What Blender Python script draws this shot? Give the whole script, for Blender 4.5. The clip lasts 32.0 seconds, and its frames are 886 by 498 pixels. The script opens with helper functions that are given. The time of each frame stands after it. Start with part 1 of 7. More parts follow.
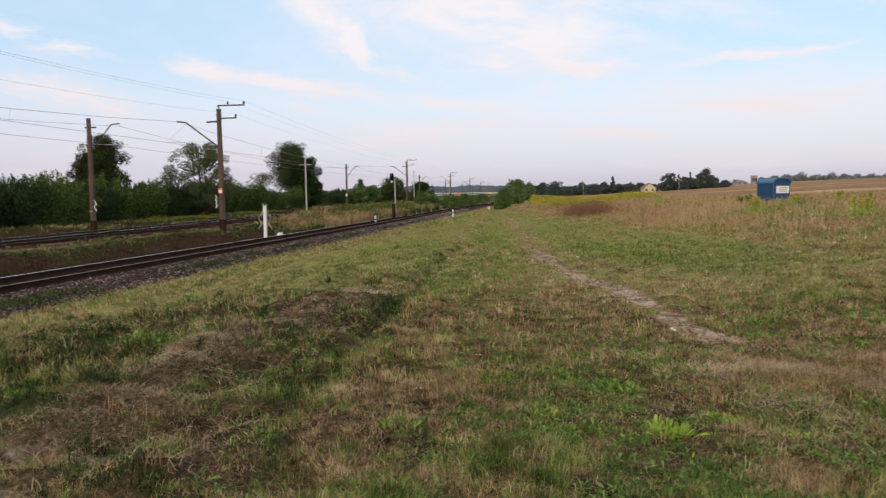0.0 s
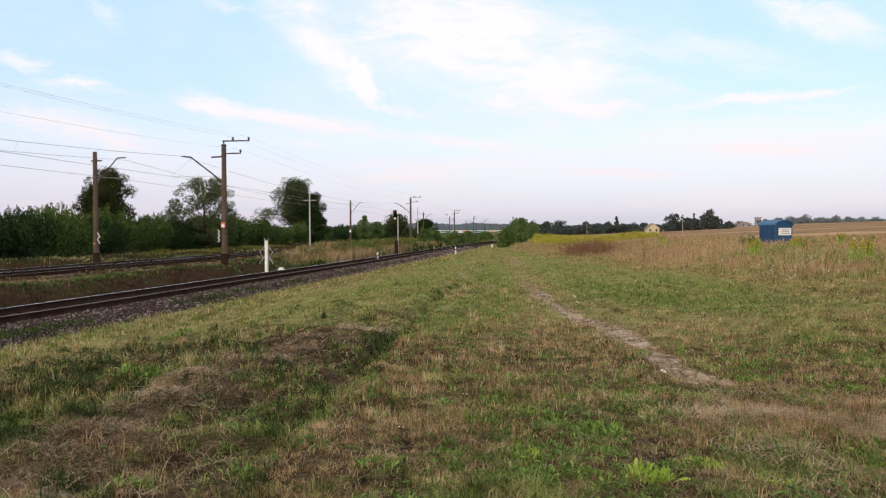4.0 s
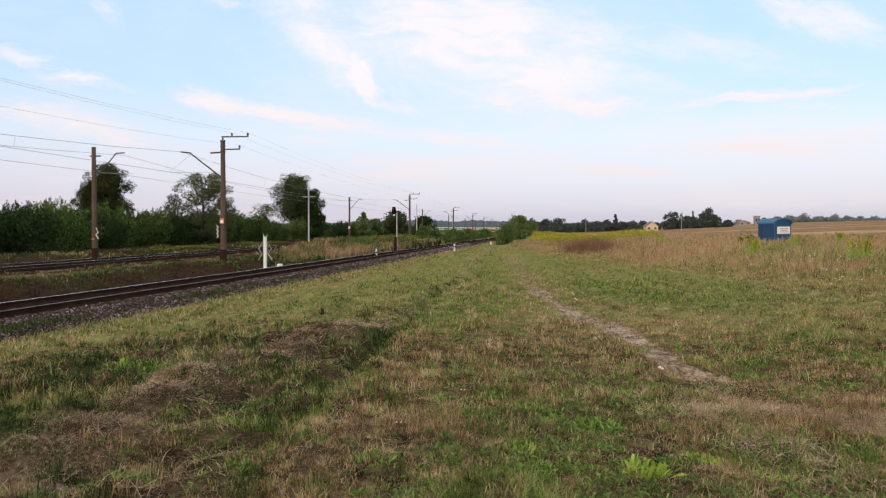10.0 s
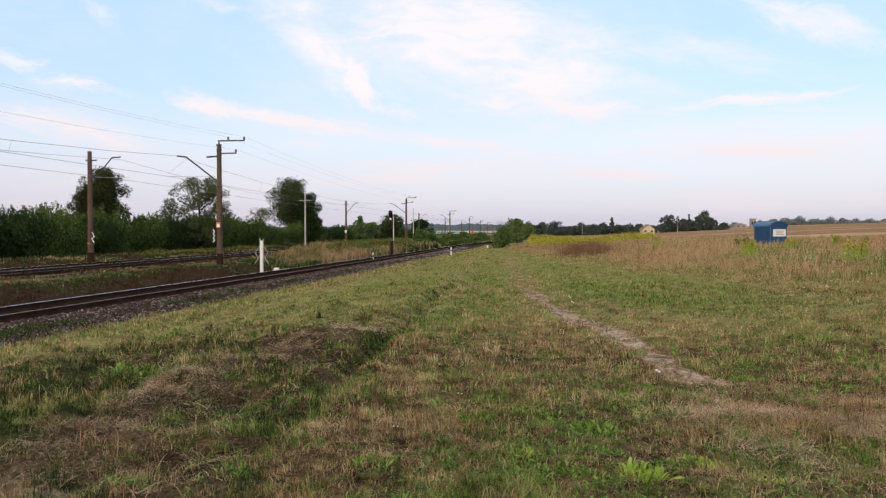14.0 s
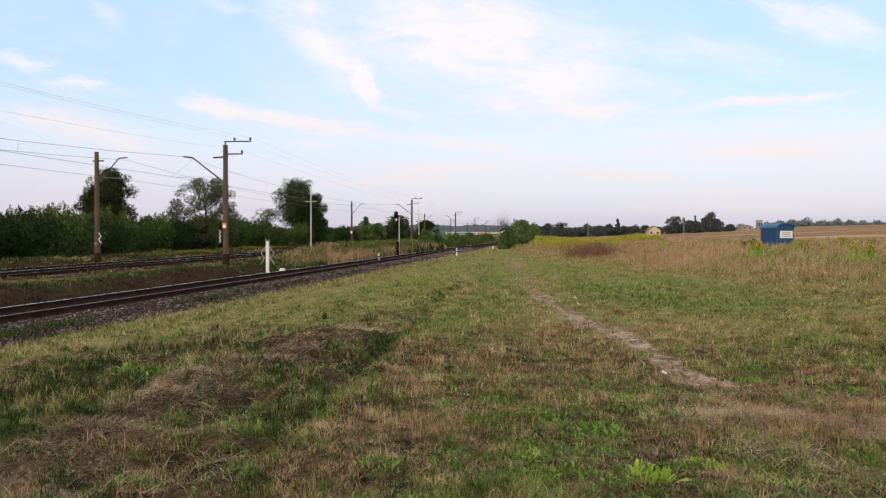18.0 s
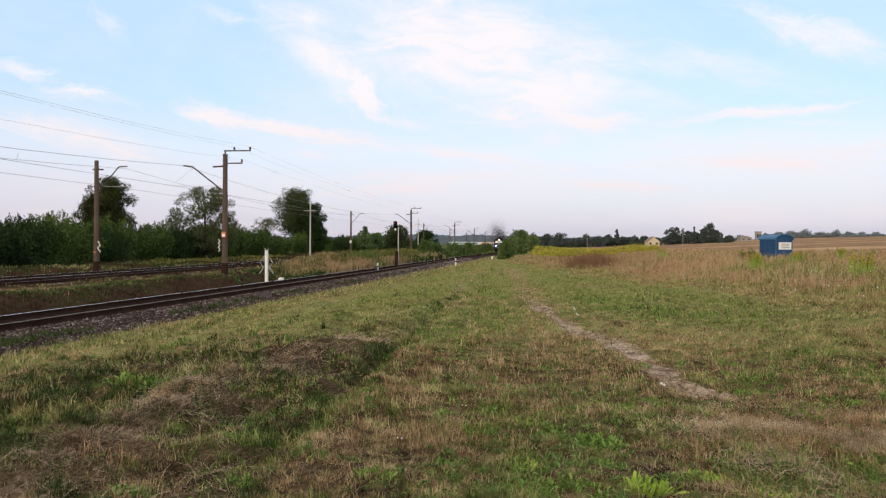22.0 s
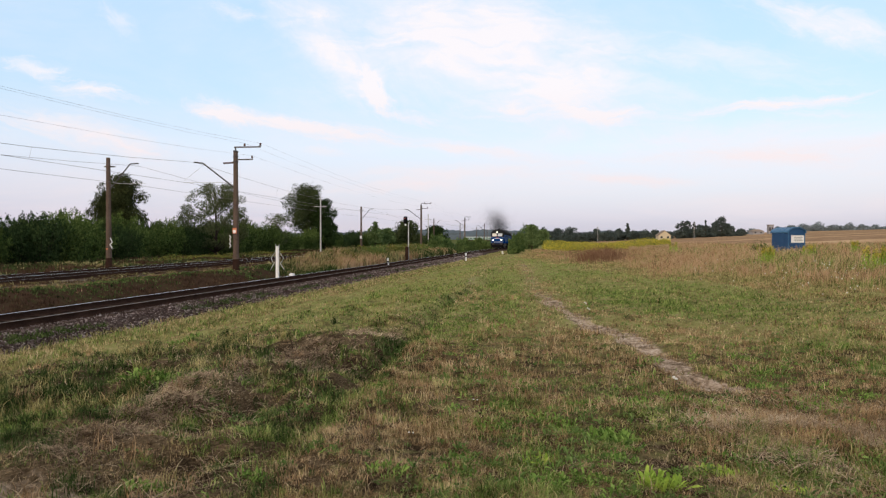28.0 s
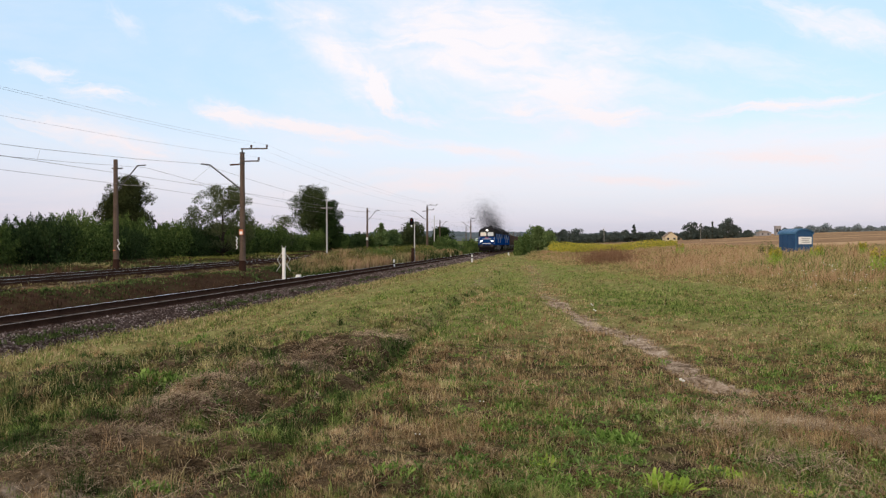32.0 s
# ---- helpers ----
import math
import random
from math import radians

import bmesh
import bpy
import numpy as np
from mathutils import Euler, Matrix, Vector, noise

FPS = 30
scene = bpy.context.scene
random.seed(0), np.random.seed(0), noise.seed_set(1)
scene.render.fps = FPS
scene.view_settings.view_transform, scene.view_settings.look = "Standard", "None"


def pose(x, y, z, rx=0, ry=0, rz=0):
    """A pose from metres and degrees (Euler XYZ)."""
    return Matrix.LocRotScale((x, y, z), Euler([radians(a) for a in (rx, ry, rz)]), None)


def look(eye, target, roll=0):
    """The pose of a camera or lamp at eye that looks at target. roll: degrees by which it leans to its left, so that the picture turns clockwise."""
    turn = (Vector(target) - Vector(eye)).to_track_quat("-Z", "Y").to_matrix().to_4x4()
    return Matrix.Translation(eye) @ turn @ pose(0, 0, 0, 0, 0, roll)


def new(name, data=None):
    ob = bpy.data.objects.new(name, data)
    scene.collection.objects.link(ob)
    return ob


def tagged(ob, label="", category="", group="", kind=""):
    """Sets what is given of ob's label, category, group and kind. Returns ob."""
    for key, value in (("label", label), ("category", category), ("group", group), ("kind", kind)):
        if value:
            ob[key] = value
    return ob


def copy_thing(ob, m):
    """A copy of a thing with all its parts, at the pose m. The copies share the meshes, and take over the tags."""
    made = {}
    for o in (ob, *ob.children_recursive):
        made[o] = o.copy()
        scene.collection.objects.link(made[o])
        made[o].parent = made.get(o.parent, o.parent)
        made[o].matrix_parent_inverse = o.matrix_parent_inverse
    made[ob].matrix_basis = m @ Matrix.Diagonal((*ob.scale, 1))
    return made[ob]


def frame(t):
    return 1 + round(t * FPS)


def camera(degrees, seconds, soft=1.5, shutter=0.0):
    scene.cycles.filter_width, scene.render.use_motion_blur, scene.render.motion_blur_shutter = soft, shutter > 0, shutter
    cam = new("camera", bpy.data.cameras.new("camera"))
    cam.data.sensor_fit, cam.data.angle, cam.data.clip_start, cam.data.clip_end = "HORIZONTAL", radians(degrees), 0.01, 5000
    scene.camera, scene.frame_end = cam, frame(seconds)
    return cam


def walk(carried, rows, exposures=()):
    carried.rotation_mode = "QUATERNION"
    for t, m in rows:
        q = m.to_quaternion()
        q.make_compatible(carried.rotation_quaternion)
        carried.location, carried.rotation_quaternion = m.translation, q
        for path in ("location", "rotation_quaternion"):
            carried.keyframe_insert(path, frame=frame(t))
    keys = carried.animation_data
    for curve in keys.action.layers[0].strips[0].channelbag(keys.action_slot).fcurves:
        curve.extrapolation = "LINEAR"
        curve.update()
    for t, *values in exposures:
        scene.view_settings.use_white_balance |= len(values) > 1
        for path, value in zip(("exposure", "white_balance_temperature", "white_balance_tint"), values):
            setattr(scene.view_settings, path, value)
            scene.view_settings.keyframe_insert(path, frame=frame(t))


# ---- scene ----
# Height 0 is the top of the rails of the single line; y runs forward, x to the right.
# Each row: seconds, x, y, z, heading to the right, tilt upward, lean (degrees).
VIEW = [
    (0, -0.161, 0.008, 2.007, 0.112, -4.231, -0.995), (0.5, -0.117, 0.008, 2.003, -2.225, -3.954, -1.327), (1, -0.060, 0.019, 2.002, -1.527, -3.828, 0.075),
    (1.5, -0.024, 0.011, 2.016, 0.331, -2.388, 0.165), (2, -0.022, -0.007, 2.017, 0.758, -2.072, 0.055), (2.5, -0.018, -0.003, 2.018, 0.530, -1.655, 0.288),
    (3, -0.016, -0.007, 2.016, -0.040, -1.314, -0.047), (3.5, -0.011, -0.000, 2.014, -0.315, -1.281, -0.200), (5.5, 0.006, 0.006, 2.003, 0.693, -1.634, -0.115),
    (6, 0.001, 0.013, 2.005, 0.555, -1.651, -0.024), (6.5, 0.003, 0.009, 2.004, 0.440, -1.583, -0.027), (7, 0.003, 0.001, 1.999, 0.239, -1.450, 0.004),
    (7.5, 0.004, -0.002, 2.000, 0.180, -1.583, 0.013), (8, 0.006, -0.004, 1.999, 0.096, -1.592, -0.128), (8.5, 0.008, -0.003, 2.005, -0.002, -1.513, 0.035),
    (9, 0.000, -0.000, 2.000, 0.001, -1.454, -0.000), (9.5, 0.001, 0.002, 1.997, -0.010, -1.534, 0.066), (10, 0.000, 0.001, 1.999, -0.070, -1.552, 0.080),
    (10.5, -0.002, 0.001, 2.001, -0.186, -1.519, 0.151), (11, -0.001, 0.010, 1.998, -0.201, -1.453, 0.013), (11.5, -0.003, 0.009, 1.996, -0.123, -1.396, 0.044),
    (12, -0.005, 0.012, 2.000, 0.068, -1.420, 0.081), (12.5, -0.006, 0.011, 2.001, 0.122, -1.374, 0.186), (13, -0.005, 0.010, 2.000, 0.126, -1.304, 0.140),
    (13.5, -0.002, 0.002, 2.001, 0.143, -1.242, 0.126), (14, -0.001, -0.002, 2.001, 0.191, -1.280, -0.061), (14.5, -0.002, -0.001, 2.001, 0.199, -1.412, 0.080),
    (16.5, -0.006, 0.005, 1.999, -0.147, -1.786, -0.016), (17, -0.005, -0.002, 2.002, -0.148, -1.423, 0.077), (17.5, -0.007, -0.001, 2.001, -0.115, -1.240, 0.063),
    (18, -0.009, 0.003, 1.998, -0.236, -1.202, 0.047), (18.5, -0.009, -0.003, 2.001, -0.370, -1.160, 0.101), (19, -0.005, 0.000, 2.001, -0.358, -1.101, 0.065),
    (19.5, -0.007, 0.001, 2.000, -0.377, -1.107, 0.206), (20, -0.007, -0.000, 2.001, -0.433, -1.090, 0.240), (20.5, -0.007, -0.008, 2.003, -0.500, -1.064, 0.305),
    (21, -0.008, -0.006, 2.004, -0.505, -1.080, 0.328), (21.5, -0.007, -0.000, 2.004, -0.216, -0.929, 0.048), (22, -0.005, -0.010, 2.008, -0.170, -0.435, 0.300),
    (22.5, -0.008, -0.012, 2.006, -0.064, -0.450, 0.246), (23, -0.008, -0.010, 2.005, 0.002, -0.516, 0.233), (23.5, -0.006, -0.009, 2.006, 0.167, -0.523, 0.260),
    (24, -0.007, 0.003, 2.006, 0.163, -0.475, 0.098), (24.5, -0.007, 0.006, 2.007, -0.052, -0.727, 0.136), (25, -0.007, 0.009, 2.007, -0.050, -0.808, 0.125),
    (25.5, -0.008, 0.012, 2.003, -0.046, -0.907, 0.155), (27.5, -0.010, 0.004, 2.001, -0.785, -0.832, 0.094), (28, -0.007, 0.004, 2.001, -0.966, -0.820, -0.016),
    (28.5, -0.011, 0.007, 2.002, -1.174, -0.845, -0.047), (29, -0.006, 0.007, 2.005, -1.146, -0.790, -0.100), (29.5, -0.008, 0.005, 2.003, -1.148, -0.669, -0.026),
    (30, -0.007, -0.002, 2.005, -1.205, -0.406, -0.076), (30.5, -0.007, -0.004, 2.004, -1.265, -0.462, -0.047), (31, -0.011, 0.003, 2.001, -1.279, -0.641, -0.022),
    (31.5, -0.009, 0.002, 2.003, -1.334, -0.709, -0.023), (32, -0.012, 0.002, 2.003, -1.434, -0.711, -0.013),
]


def aim(x, y, z, heading, tilt, lean):
    h, p = radians(heading), radians(tilt)
    way = Vector((math.sin(h) * math.cos(p), math.cos(h) * math.cos(p), math.sin(p)))
    eye = Vector((x, y, z))
    return look(eye, eye + way, lean)


cam = camera(62.19, 32.0, soft=1.25, shutter=0.4)
walk(cam, [(row[0], aim(*row[1:])) for row in VIEW], exposures=[(0.0, -0.05), (0.5, 0.10), (1.0, 0.14), (2.0, 0.18), (3.0, 0.16), (3.5, 0.13), (5.5, 0.04), (6.0, 0.03), (32.0, 0.03)])

# ---------------------------------------------------------------- sky and sun
SUN_ELEVATION, SUN_ROTATION = radians(14.0), radians(205.6)


def sky():
    world = bpy.data.worlds.new("evening_sky")
    scene.world = world
    world.use_nodes = True
    nt = world.node_tree
    nt.nodes.clear()
    link = nt.links.new

    def node(kind, **values):
        n = nt.nodes.new(kind)
        for k, v in values.items():
            n.inputs[k].default_value = v
        return n

    def math_node(op, a, b=None, clamp=False):
        n = nt.nodes.new("ShaderNodeMath")
        n.operation, n.use_clamp = op, clamp
        for i, v in enumerate((a, b)):
            if v is None:
                continue
            if isinstance(v, (int, float)):
                n.inputs[i].default_value = v
            else:
                link(v, n.inputs[i])
        return n.outputs[0]

    coord = nt.nodes.new("ShaderNodeTexCoord")
    sep = nt.nodes.new("ShaderNodeSeparateXYZ")
    link(coord.outputs["Generated"], sep.inputs[0])
    dx, dy, dz = sep.outputs
    up = math_node("MAXIMUM", dz, 0.0)

    ramp = nt.nodes.new("ShaderNodeValToRGB")
    stops = [(0.0, (0.44, 0.44, 0.57)), (0.03, (0.50, 0.49, 0.65)), (0.075, (0.57, 0.56, 0.69)), (0.12, (0.58, 0.63, 0.76)),
             (0.18, (0.47, 0.62, 0.79)), (0.30, (0.42, 0.61, 0.81)), (0.42, (0.74, 0.77, 0.80)), (1.0, (0.92, 0.86, 0.80))]
    els = ramp.color_ramp.elements
    while len(els) < len(stops):
        els.new(0.5)
    for e, (p, c) in zip(els, stops):
        e.position, e.color = p, (*c, 1)
    link(up, ramp.inputs[0])

    nishita = nt.nodes.new("ShaderNodeTexSky")
    nishita.sky_type, nishita.sun_disc = "NISHITA", False
    nishita.sun_elevation, nishita.sun_rotation = SUN_ELEVATION, SUN_ROTATION
    nishita.dust_density = 1.5
    dim = nt.nodes.new("ShaderNodeVectorMath")
    dim.operation = "SCALE"
    dim.inputs["Scale"].default_value = 0.05
    link(nishita.outputs[0], dim.inputs[0])
    base = nt.nodes.new("ShaderNodeMix")
    base.data_type, base.blend_type = "RGBA", "ADD"
    base.inputs["Factor"].default_value = 1.0
    link(ramp.outputs[0], base.inputs["A"])
    link(dim.outputs[0], base.inputs["B"])

    # a sheet of thin cirrus all over the sky
    flat = nt.nodes.new("ShaderNodeCombineXYZ")
    den = math_node("ADD", up, 0.12)
    link(math_node("DIVIDE", dx, den), flat.inputs[0])
    link(math_node("DIVIDE", dy, den), flat.inputs[1])
    cirrus = node("ShaderNodeTexNoise", Scale=0.55, Detail=7.0, Roughness=0.62, Distortion=0.6)
    link(flat.outputs[0], cirrus.inputs["Vector"])
    veil = nt.nodes.new("ShaderNodeMapRange")
    veil.inputs["From Min"].default_value, veil.inputs["From Max"].default_value = 0.42, 0.80
    veil.inputs["To Max"].default_value = 0.5
    link(cirrus.outputs[0], veil.inputs[0])

    # the larger wisps over the railway, in slopes across (u) and up (v)
    ahead = math_node("MAXIMUM", dy, 0.02)
    uv = nt.nodes.new("ShaderNodeCombineXYZ")
    link(math_node("DIVIDE", dx, ahead), uv.inputs[0])
    link(math_node("DIVIDE", dz, ahead), uv.inputs[1])
    warp = node("ShaderNodeTexNoise", Scale=9.0, Detail=5.0, Roughness=0.65)
    link(uv.outputs[0], warp.inputs["Vector"])
    centred = nt.nodes.new("ShaderNodeVectorMath")
    centred.operation = "SUBTRACT"
    centred.inputs[1].default_value = (0.5, 0.5, 0.5)
    link(warp.outputs["Color"], centred.inputs[0])
    small = nt.nodes.new("ShaderNodeVectorMath")
    small.operation = "SCALE"
    small.inputs["Scale"].default_value = 0.04
    link(centred.outputs[0], small.inputs[0])
    moved = nt.nodes.new("ShaderNodeVectorMath")
    link(uv.outputs[0], moved.inputs[0])
    link(small.outputs[0], moved.inputs[1])
    total = veil.outputs[0]
    # slope across, slope up, half length, half width, lean, weight
    wisps = [(-0.172, 0.253, 0.10, 0.035, -46, 0.55), (-0.111, 0.200, 0.040, 0.016, -68, 0.95), (-0.070, 0.165, 0.048, 0.008, -12, 0.65), (-0.02, 0.276, 0.24, 0.090, -15, 0.70), (-0.07, 0.072, 0.10, 0.008, 2, 0.6), (0.22, 0.082, 0.12, 0.007, -2, 0.5),
             (0.135, 0.215, 0.23, 0.060, -18, 0.55), (0.160, 0.170, 0.12, 0.013, -2, 0.75), (0.430, 0.180, 0.12, 0.0085, 6, 1.05), (-0.50, 0.203, 0.062, 0.011, -11, 0.95),
             (-0.32, 0.172, 0.045, 0.014, -20, 0.95), (-0.20, 0.149, 0.125, 0.011, -9, 1.0), (0.04, 0.115, 0.11, 0.010, -6, 0.65), (-0.51, 0.145, 0.12, 0.019, -13, 0.85),
             (-0.58, 0.237, 0.045, 0.012, -10, 0.85), (0.51, 0.285, 0.13, 0.023, -16, 0.80), (0.47, 0.122, 0.24, 0.032, 4, 0.55), (0.41, 0.108, 0.09, 0.008, -3, 0.55),
             (0.03, 0.090, 0.17, 0.012, 2, 0.50), (-0.18, 0.120, 0.035, 0.006, -5, 0.35), (-0.30, 0.310, 0.035, 0.009, -10, 0.55), (-0.46, 0.300, 0.035, 0.012, -50, 0.35),
             (0.50, 0.168, 0.07, 0.005, 0, 0.45), (0.36, 0.240, 0.14, 0.022, -8, 0.45), (0.10, 0.300, 0.20, 0.030, -20, 0.35)]
    for k, (u, v, a, b, turn, weight) in enumerate(wisps):
        place = nt.nodes.new("ShaderNodeMapping")
        place.vector_type = "TEXTURE"
        place.inputs["Location"].default_value = (u, v, 0)
        place.inputs["Rotation"].default_value = (0, 0, radians(turn))
        place.inputs["Scale"].default_value = (a, b, 1)
        link(moved.outputs[0], place.inputs[0])
        size = nt.nodes.new("ShaderNodeVectorMath")
        size.operation = "LENGTH"
        link(place.outputs[0], size.inputs[0])
        comb = nt.nodes.new("ShaderNodeMapping")
        comb.inputs["Location"].default_value = (3.7 * k, 1.9 * k, 0)
        comb.inputs["Scale"].default_value = (1.1, 0.75, 1)
        link(place.outputs[0], comb.inputs[0])
        fibre = node("ShaderNodeTexNoise", Scale=1.3, Detail=5.0, Roughness=0.62, Distortion=0.9)
        link(comb.outputs[0], fibre.inputs["Vector"])
        ragged = nt.nodes.new("ShaderNodeMath")
        ragged.operation = "MULTIPLY_ADD"
        ragged.inputs[1].default_value = 2.2
        link(fibre.outputs[0], ragged.inputs[0])
        link(size.outputs["Value"], ragged.inputs[2])
        fade = nt.nodes.new("ShaderNodeMapRange")
        fade.interpolation_type = "SMOOTHSTEP"
        fade.inputs["From Min"].default_value, fade.inputs["From Max"].default_value = 2.55, 1.0
        fade.inputs["To Max"].default_value = 1.02 * weight
        link(ragged.outputs[0], fade.inputs[0])
        total = math_node("ADD", total, fade.outputs[0])
    stretch = nt.nodes.new("ShaderNodeMapping")
    stretch.inputs["Rotation"].default_value = (0, 0, radians(12))
    stretch.inputs["Scale"].default_value = (9.0, 34.0, 1.0)
    link(moved.outputs[0], stretch.inputs[0])
    streak = node("ShaderNodeTexNoise", Scale=1.0, Detail=6.0, Roughness=0.6, Distortion=0.8)
    link(stretch.outputs[0], streak.inputs["Vector"])
    thick = nt.nodes.new("ShaderNodeMapRange")
    thick.inputs["From Min"].default_value, thick.inputs["From Max"].default_value = 0.30, 0.65
    thick.inputs["To Min"].default_value, thick.inputs["To Max"].default_value = 0.55, 1.15
    link(streak.outputs[0], thick.inputs[0])
    total = math_node("MULTIPLY", total, thick.outputs[0])
    amount = math_node("MINIMUM", total, 0.95)
    tint = nt.nodes.new("ShaderNodeValToRGB")
    tint.color_ramp.elements[0].position, tint.color_ramp.elements[0].color = 0.05, (0.92, 0.79, 0.80, 1)
    tint.color_ramp.elements[1].position, tint.color_ramp.elements[1].color = 0.20, (0.98, 0.93, 0.96, 1)
    link(up, tint.inputs[0])
    mix = nt.nodes.new("ShaderNodeMix")
    mix.data_type = "RGBA"
    link(amount, mix.inputs["Factor"])
    link(base.outputs["Result"], mix.inputs["A"])
    link(tint.outputs[0], mix.inputs["B"])
    back = nt.nodes.new("ShaderNodeBackground")
    back.inputs["Strength"].default_value = 1.0
    link(mix.outputs["Result"], back.inputs[0])
    out = nt.nodes.new("ShaderNodeOutputWorld")
    link(back.outputs[0], out.inputs[0])


sky()
sun = new("sun", bpy.data.lights.new("sun", "SUN"))
sun.data.energy, sun.data.angle, sun.data.color = 1.3, radians(25), (1.0, 0.74, 0.52)
sun.matrix_world = look((0, 0, 60), (24, 50, 46))

# ---------------------------------------------------------------- materials


def material(name, colors, scale=(1.0, 14.0), rough=0.85, metal=0.0, bump=0.0, vary=0.0, bumpscale=60.0, spread=(0.3, 0.7), glow=0.0, soft=0.0):
    """colors: two to four tones, mixed by a coarse and a fine noise; vary: how far each loose piece differs in tone."""
    m = bpy.data.materials.new(name)
    m.use_nodes = True
    nt = m.node_tree
    bsdf = nt.nodes["Principled BSDF"]
    bsdf.inputs["Roughness"].default_value, bsdf.inputs["Metallic"].default_value = rough, metal
    bsdf.inputs["Specular IOR Level"].default_value = 0.5 if metal or rough < 0.6 else 0.0
    link = nt.links.new
    coord = nt.nodes.new("ShaderNodeTexCoord")
    vals = []
    for k, s in enumerate(scale):
        n = nt.nodes.new("ShaderNodeTexNoise")
        n.inputs["Scale"].default_value, n.inputs["Detail"].default_value = s, 5.0
        n.inputs["Roughness"].default_value = 0.6
        link(coord.outputs["Object"], n.inputs["Vector"])
        vals.append(n.outputs[0])
    add = nt.nodes.new("ShaderNodeMath")
    add.operation = "ADD"
    link(vals[0], add.inputs[0])
    link(vals[1], add.inputs[1])
    last = add.outputs[0]
    low, high = 2 * spread[0], 2 * spread[1]
    if vary:
        geo = nt.nodes.new("ShaderNodeNewGeometry")
        info = nt.nodes.new("ShaderNodeObjectInfo")
        both = nt.nodes.new("ShaderNodeMath")
        both.operation = "ADD"
        link(geo.outputs["Random Per Island"], both.inputs[0])
        link(info.outputs["Random"], both.inputs[1])
        part_ = nt.nodes.new("ShaderNodeMath")
        part_.operation = "FRACT"
        link(both.outputs[0], part_.inputs[0])
        shift = nt.nodes.new("ShaderNodeMath")
        shift.operation = "MULTIPLY_ADD"
        shift.inputs[1].default_value = vary
        link(part_.outputs[0], shift.inputs[0])
        link(last, shift.inputs[2])
        last = shift.outputs[0]
        low, high = low + vary * 0.5 - vary * 0.3, high + vary * 0.5 + vary * 0.3
    rng = nt.nodes.new("ShaderNodeMapRange")
    rng.inputs["From Min"].default_value, rng.inputs["From Max"].default_value = low, high
    link(last, rng.inputs[0])
    ramp = nt.nodes.new("ShaderNodeValToRGB")
    els = ramp.color_ramp.elements
    while len(els) < len(colors):
        els.new(0.5)
    for i, (e, c) in enumerate(zip(els, colors)):
        e.position, e.color = i / max(1, len(colors) - 1), (*c, 1)
    link(rng.outputs[0], ramp.inputs[0])
    link(ramp.outputs[0], bsdf.inputs["Base Color"])
    if soft:
        thin = nt.nodes.new("ShaderNodeBsdfTranslucent")
        link(ramp.outputs[0], thin.inputs[0])
        mixer = nt.nodes.new("ShaderNodeMixShader")
        mixer.inputs[0].default_value = soft
        link(bsdf.outputs[0], mixer.inputs[1])
        link(thin.outputs[0], mixer.inputs[2])
        link(mixer.outputs[0], nt.nodes["Material Output"].inputs[0])
    if bump:
        n = nt.nodes.new("ShaderNodeTexNoise")
        n.inputs["Scale"].default_value, n.inputs["Detail"].default_value = bumpscale, 6.0
        link(coord.outputs["Object"], n.inputs["Vector"])
        b = nt.nodes.new("ShaderNodeBump")
        b.inputs["Strength"].default_value, b.inputs["Distance"].default_value = bump, 0.05
        link(n.outputs[0], b.inputs["Height"])
        link(b.outputs[0], bsdf.inputs["Normal"])
    if glow:
        bsdf.inputs["Emission Color"].default_value = (*colors[0], 1)
        bsdf.inputs["Emission Strength"].default_value = glow
    return m


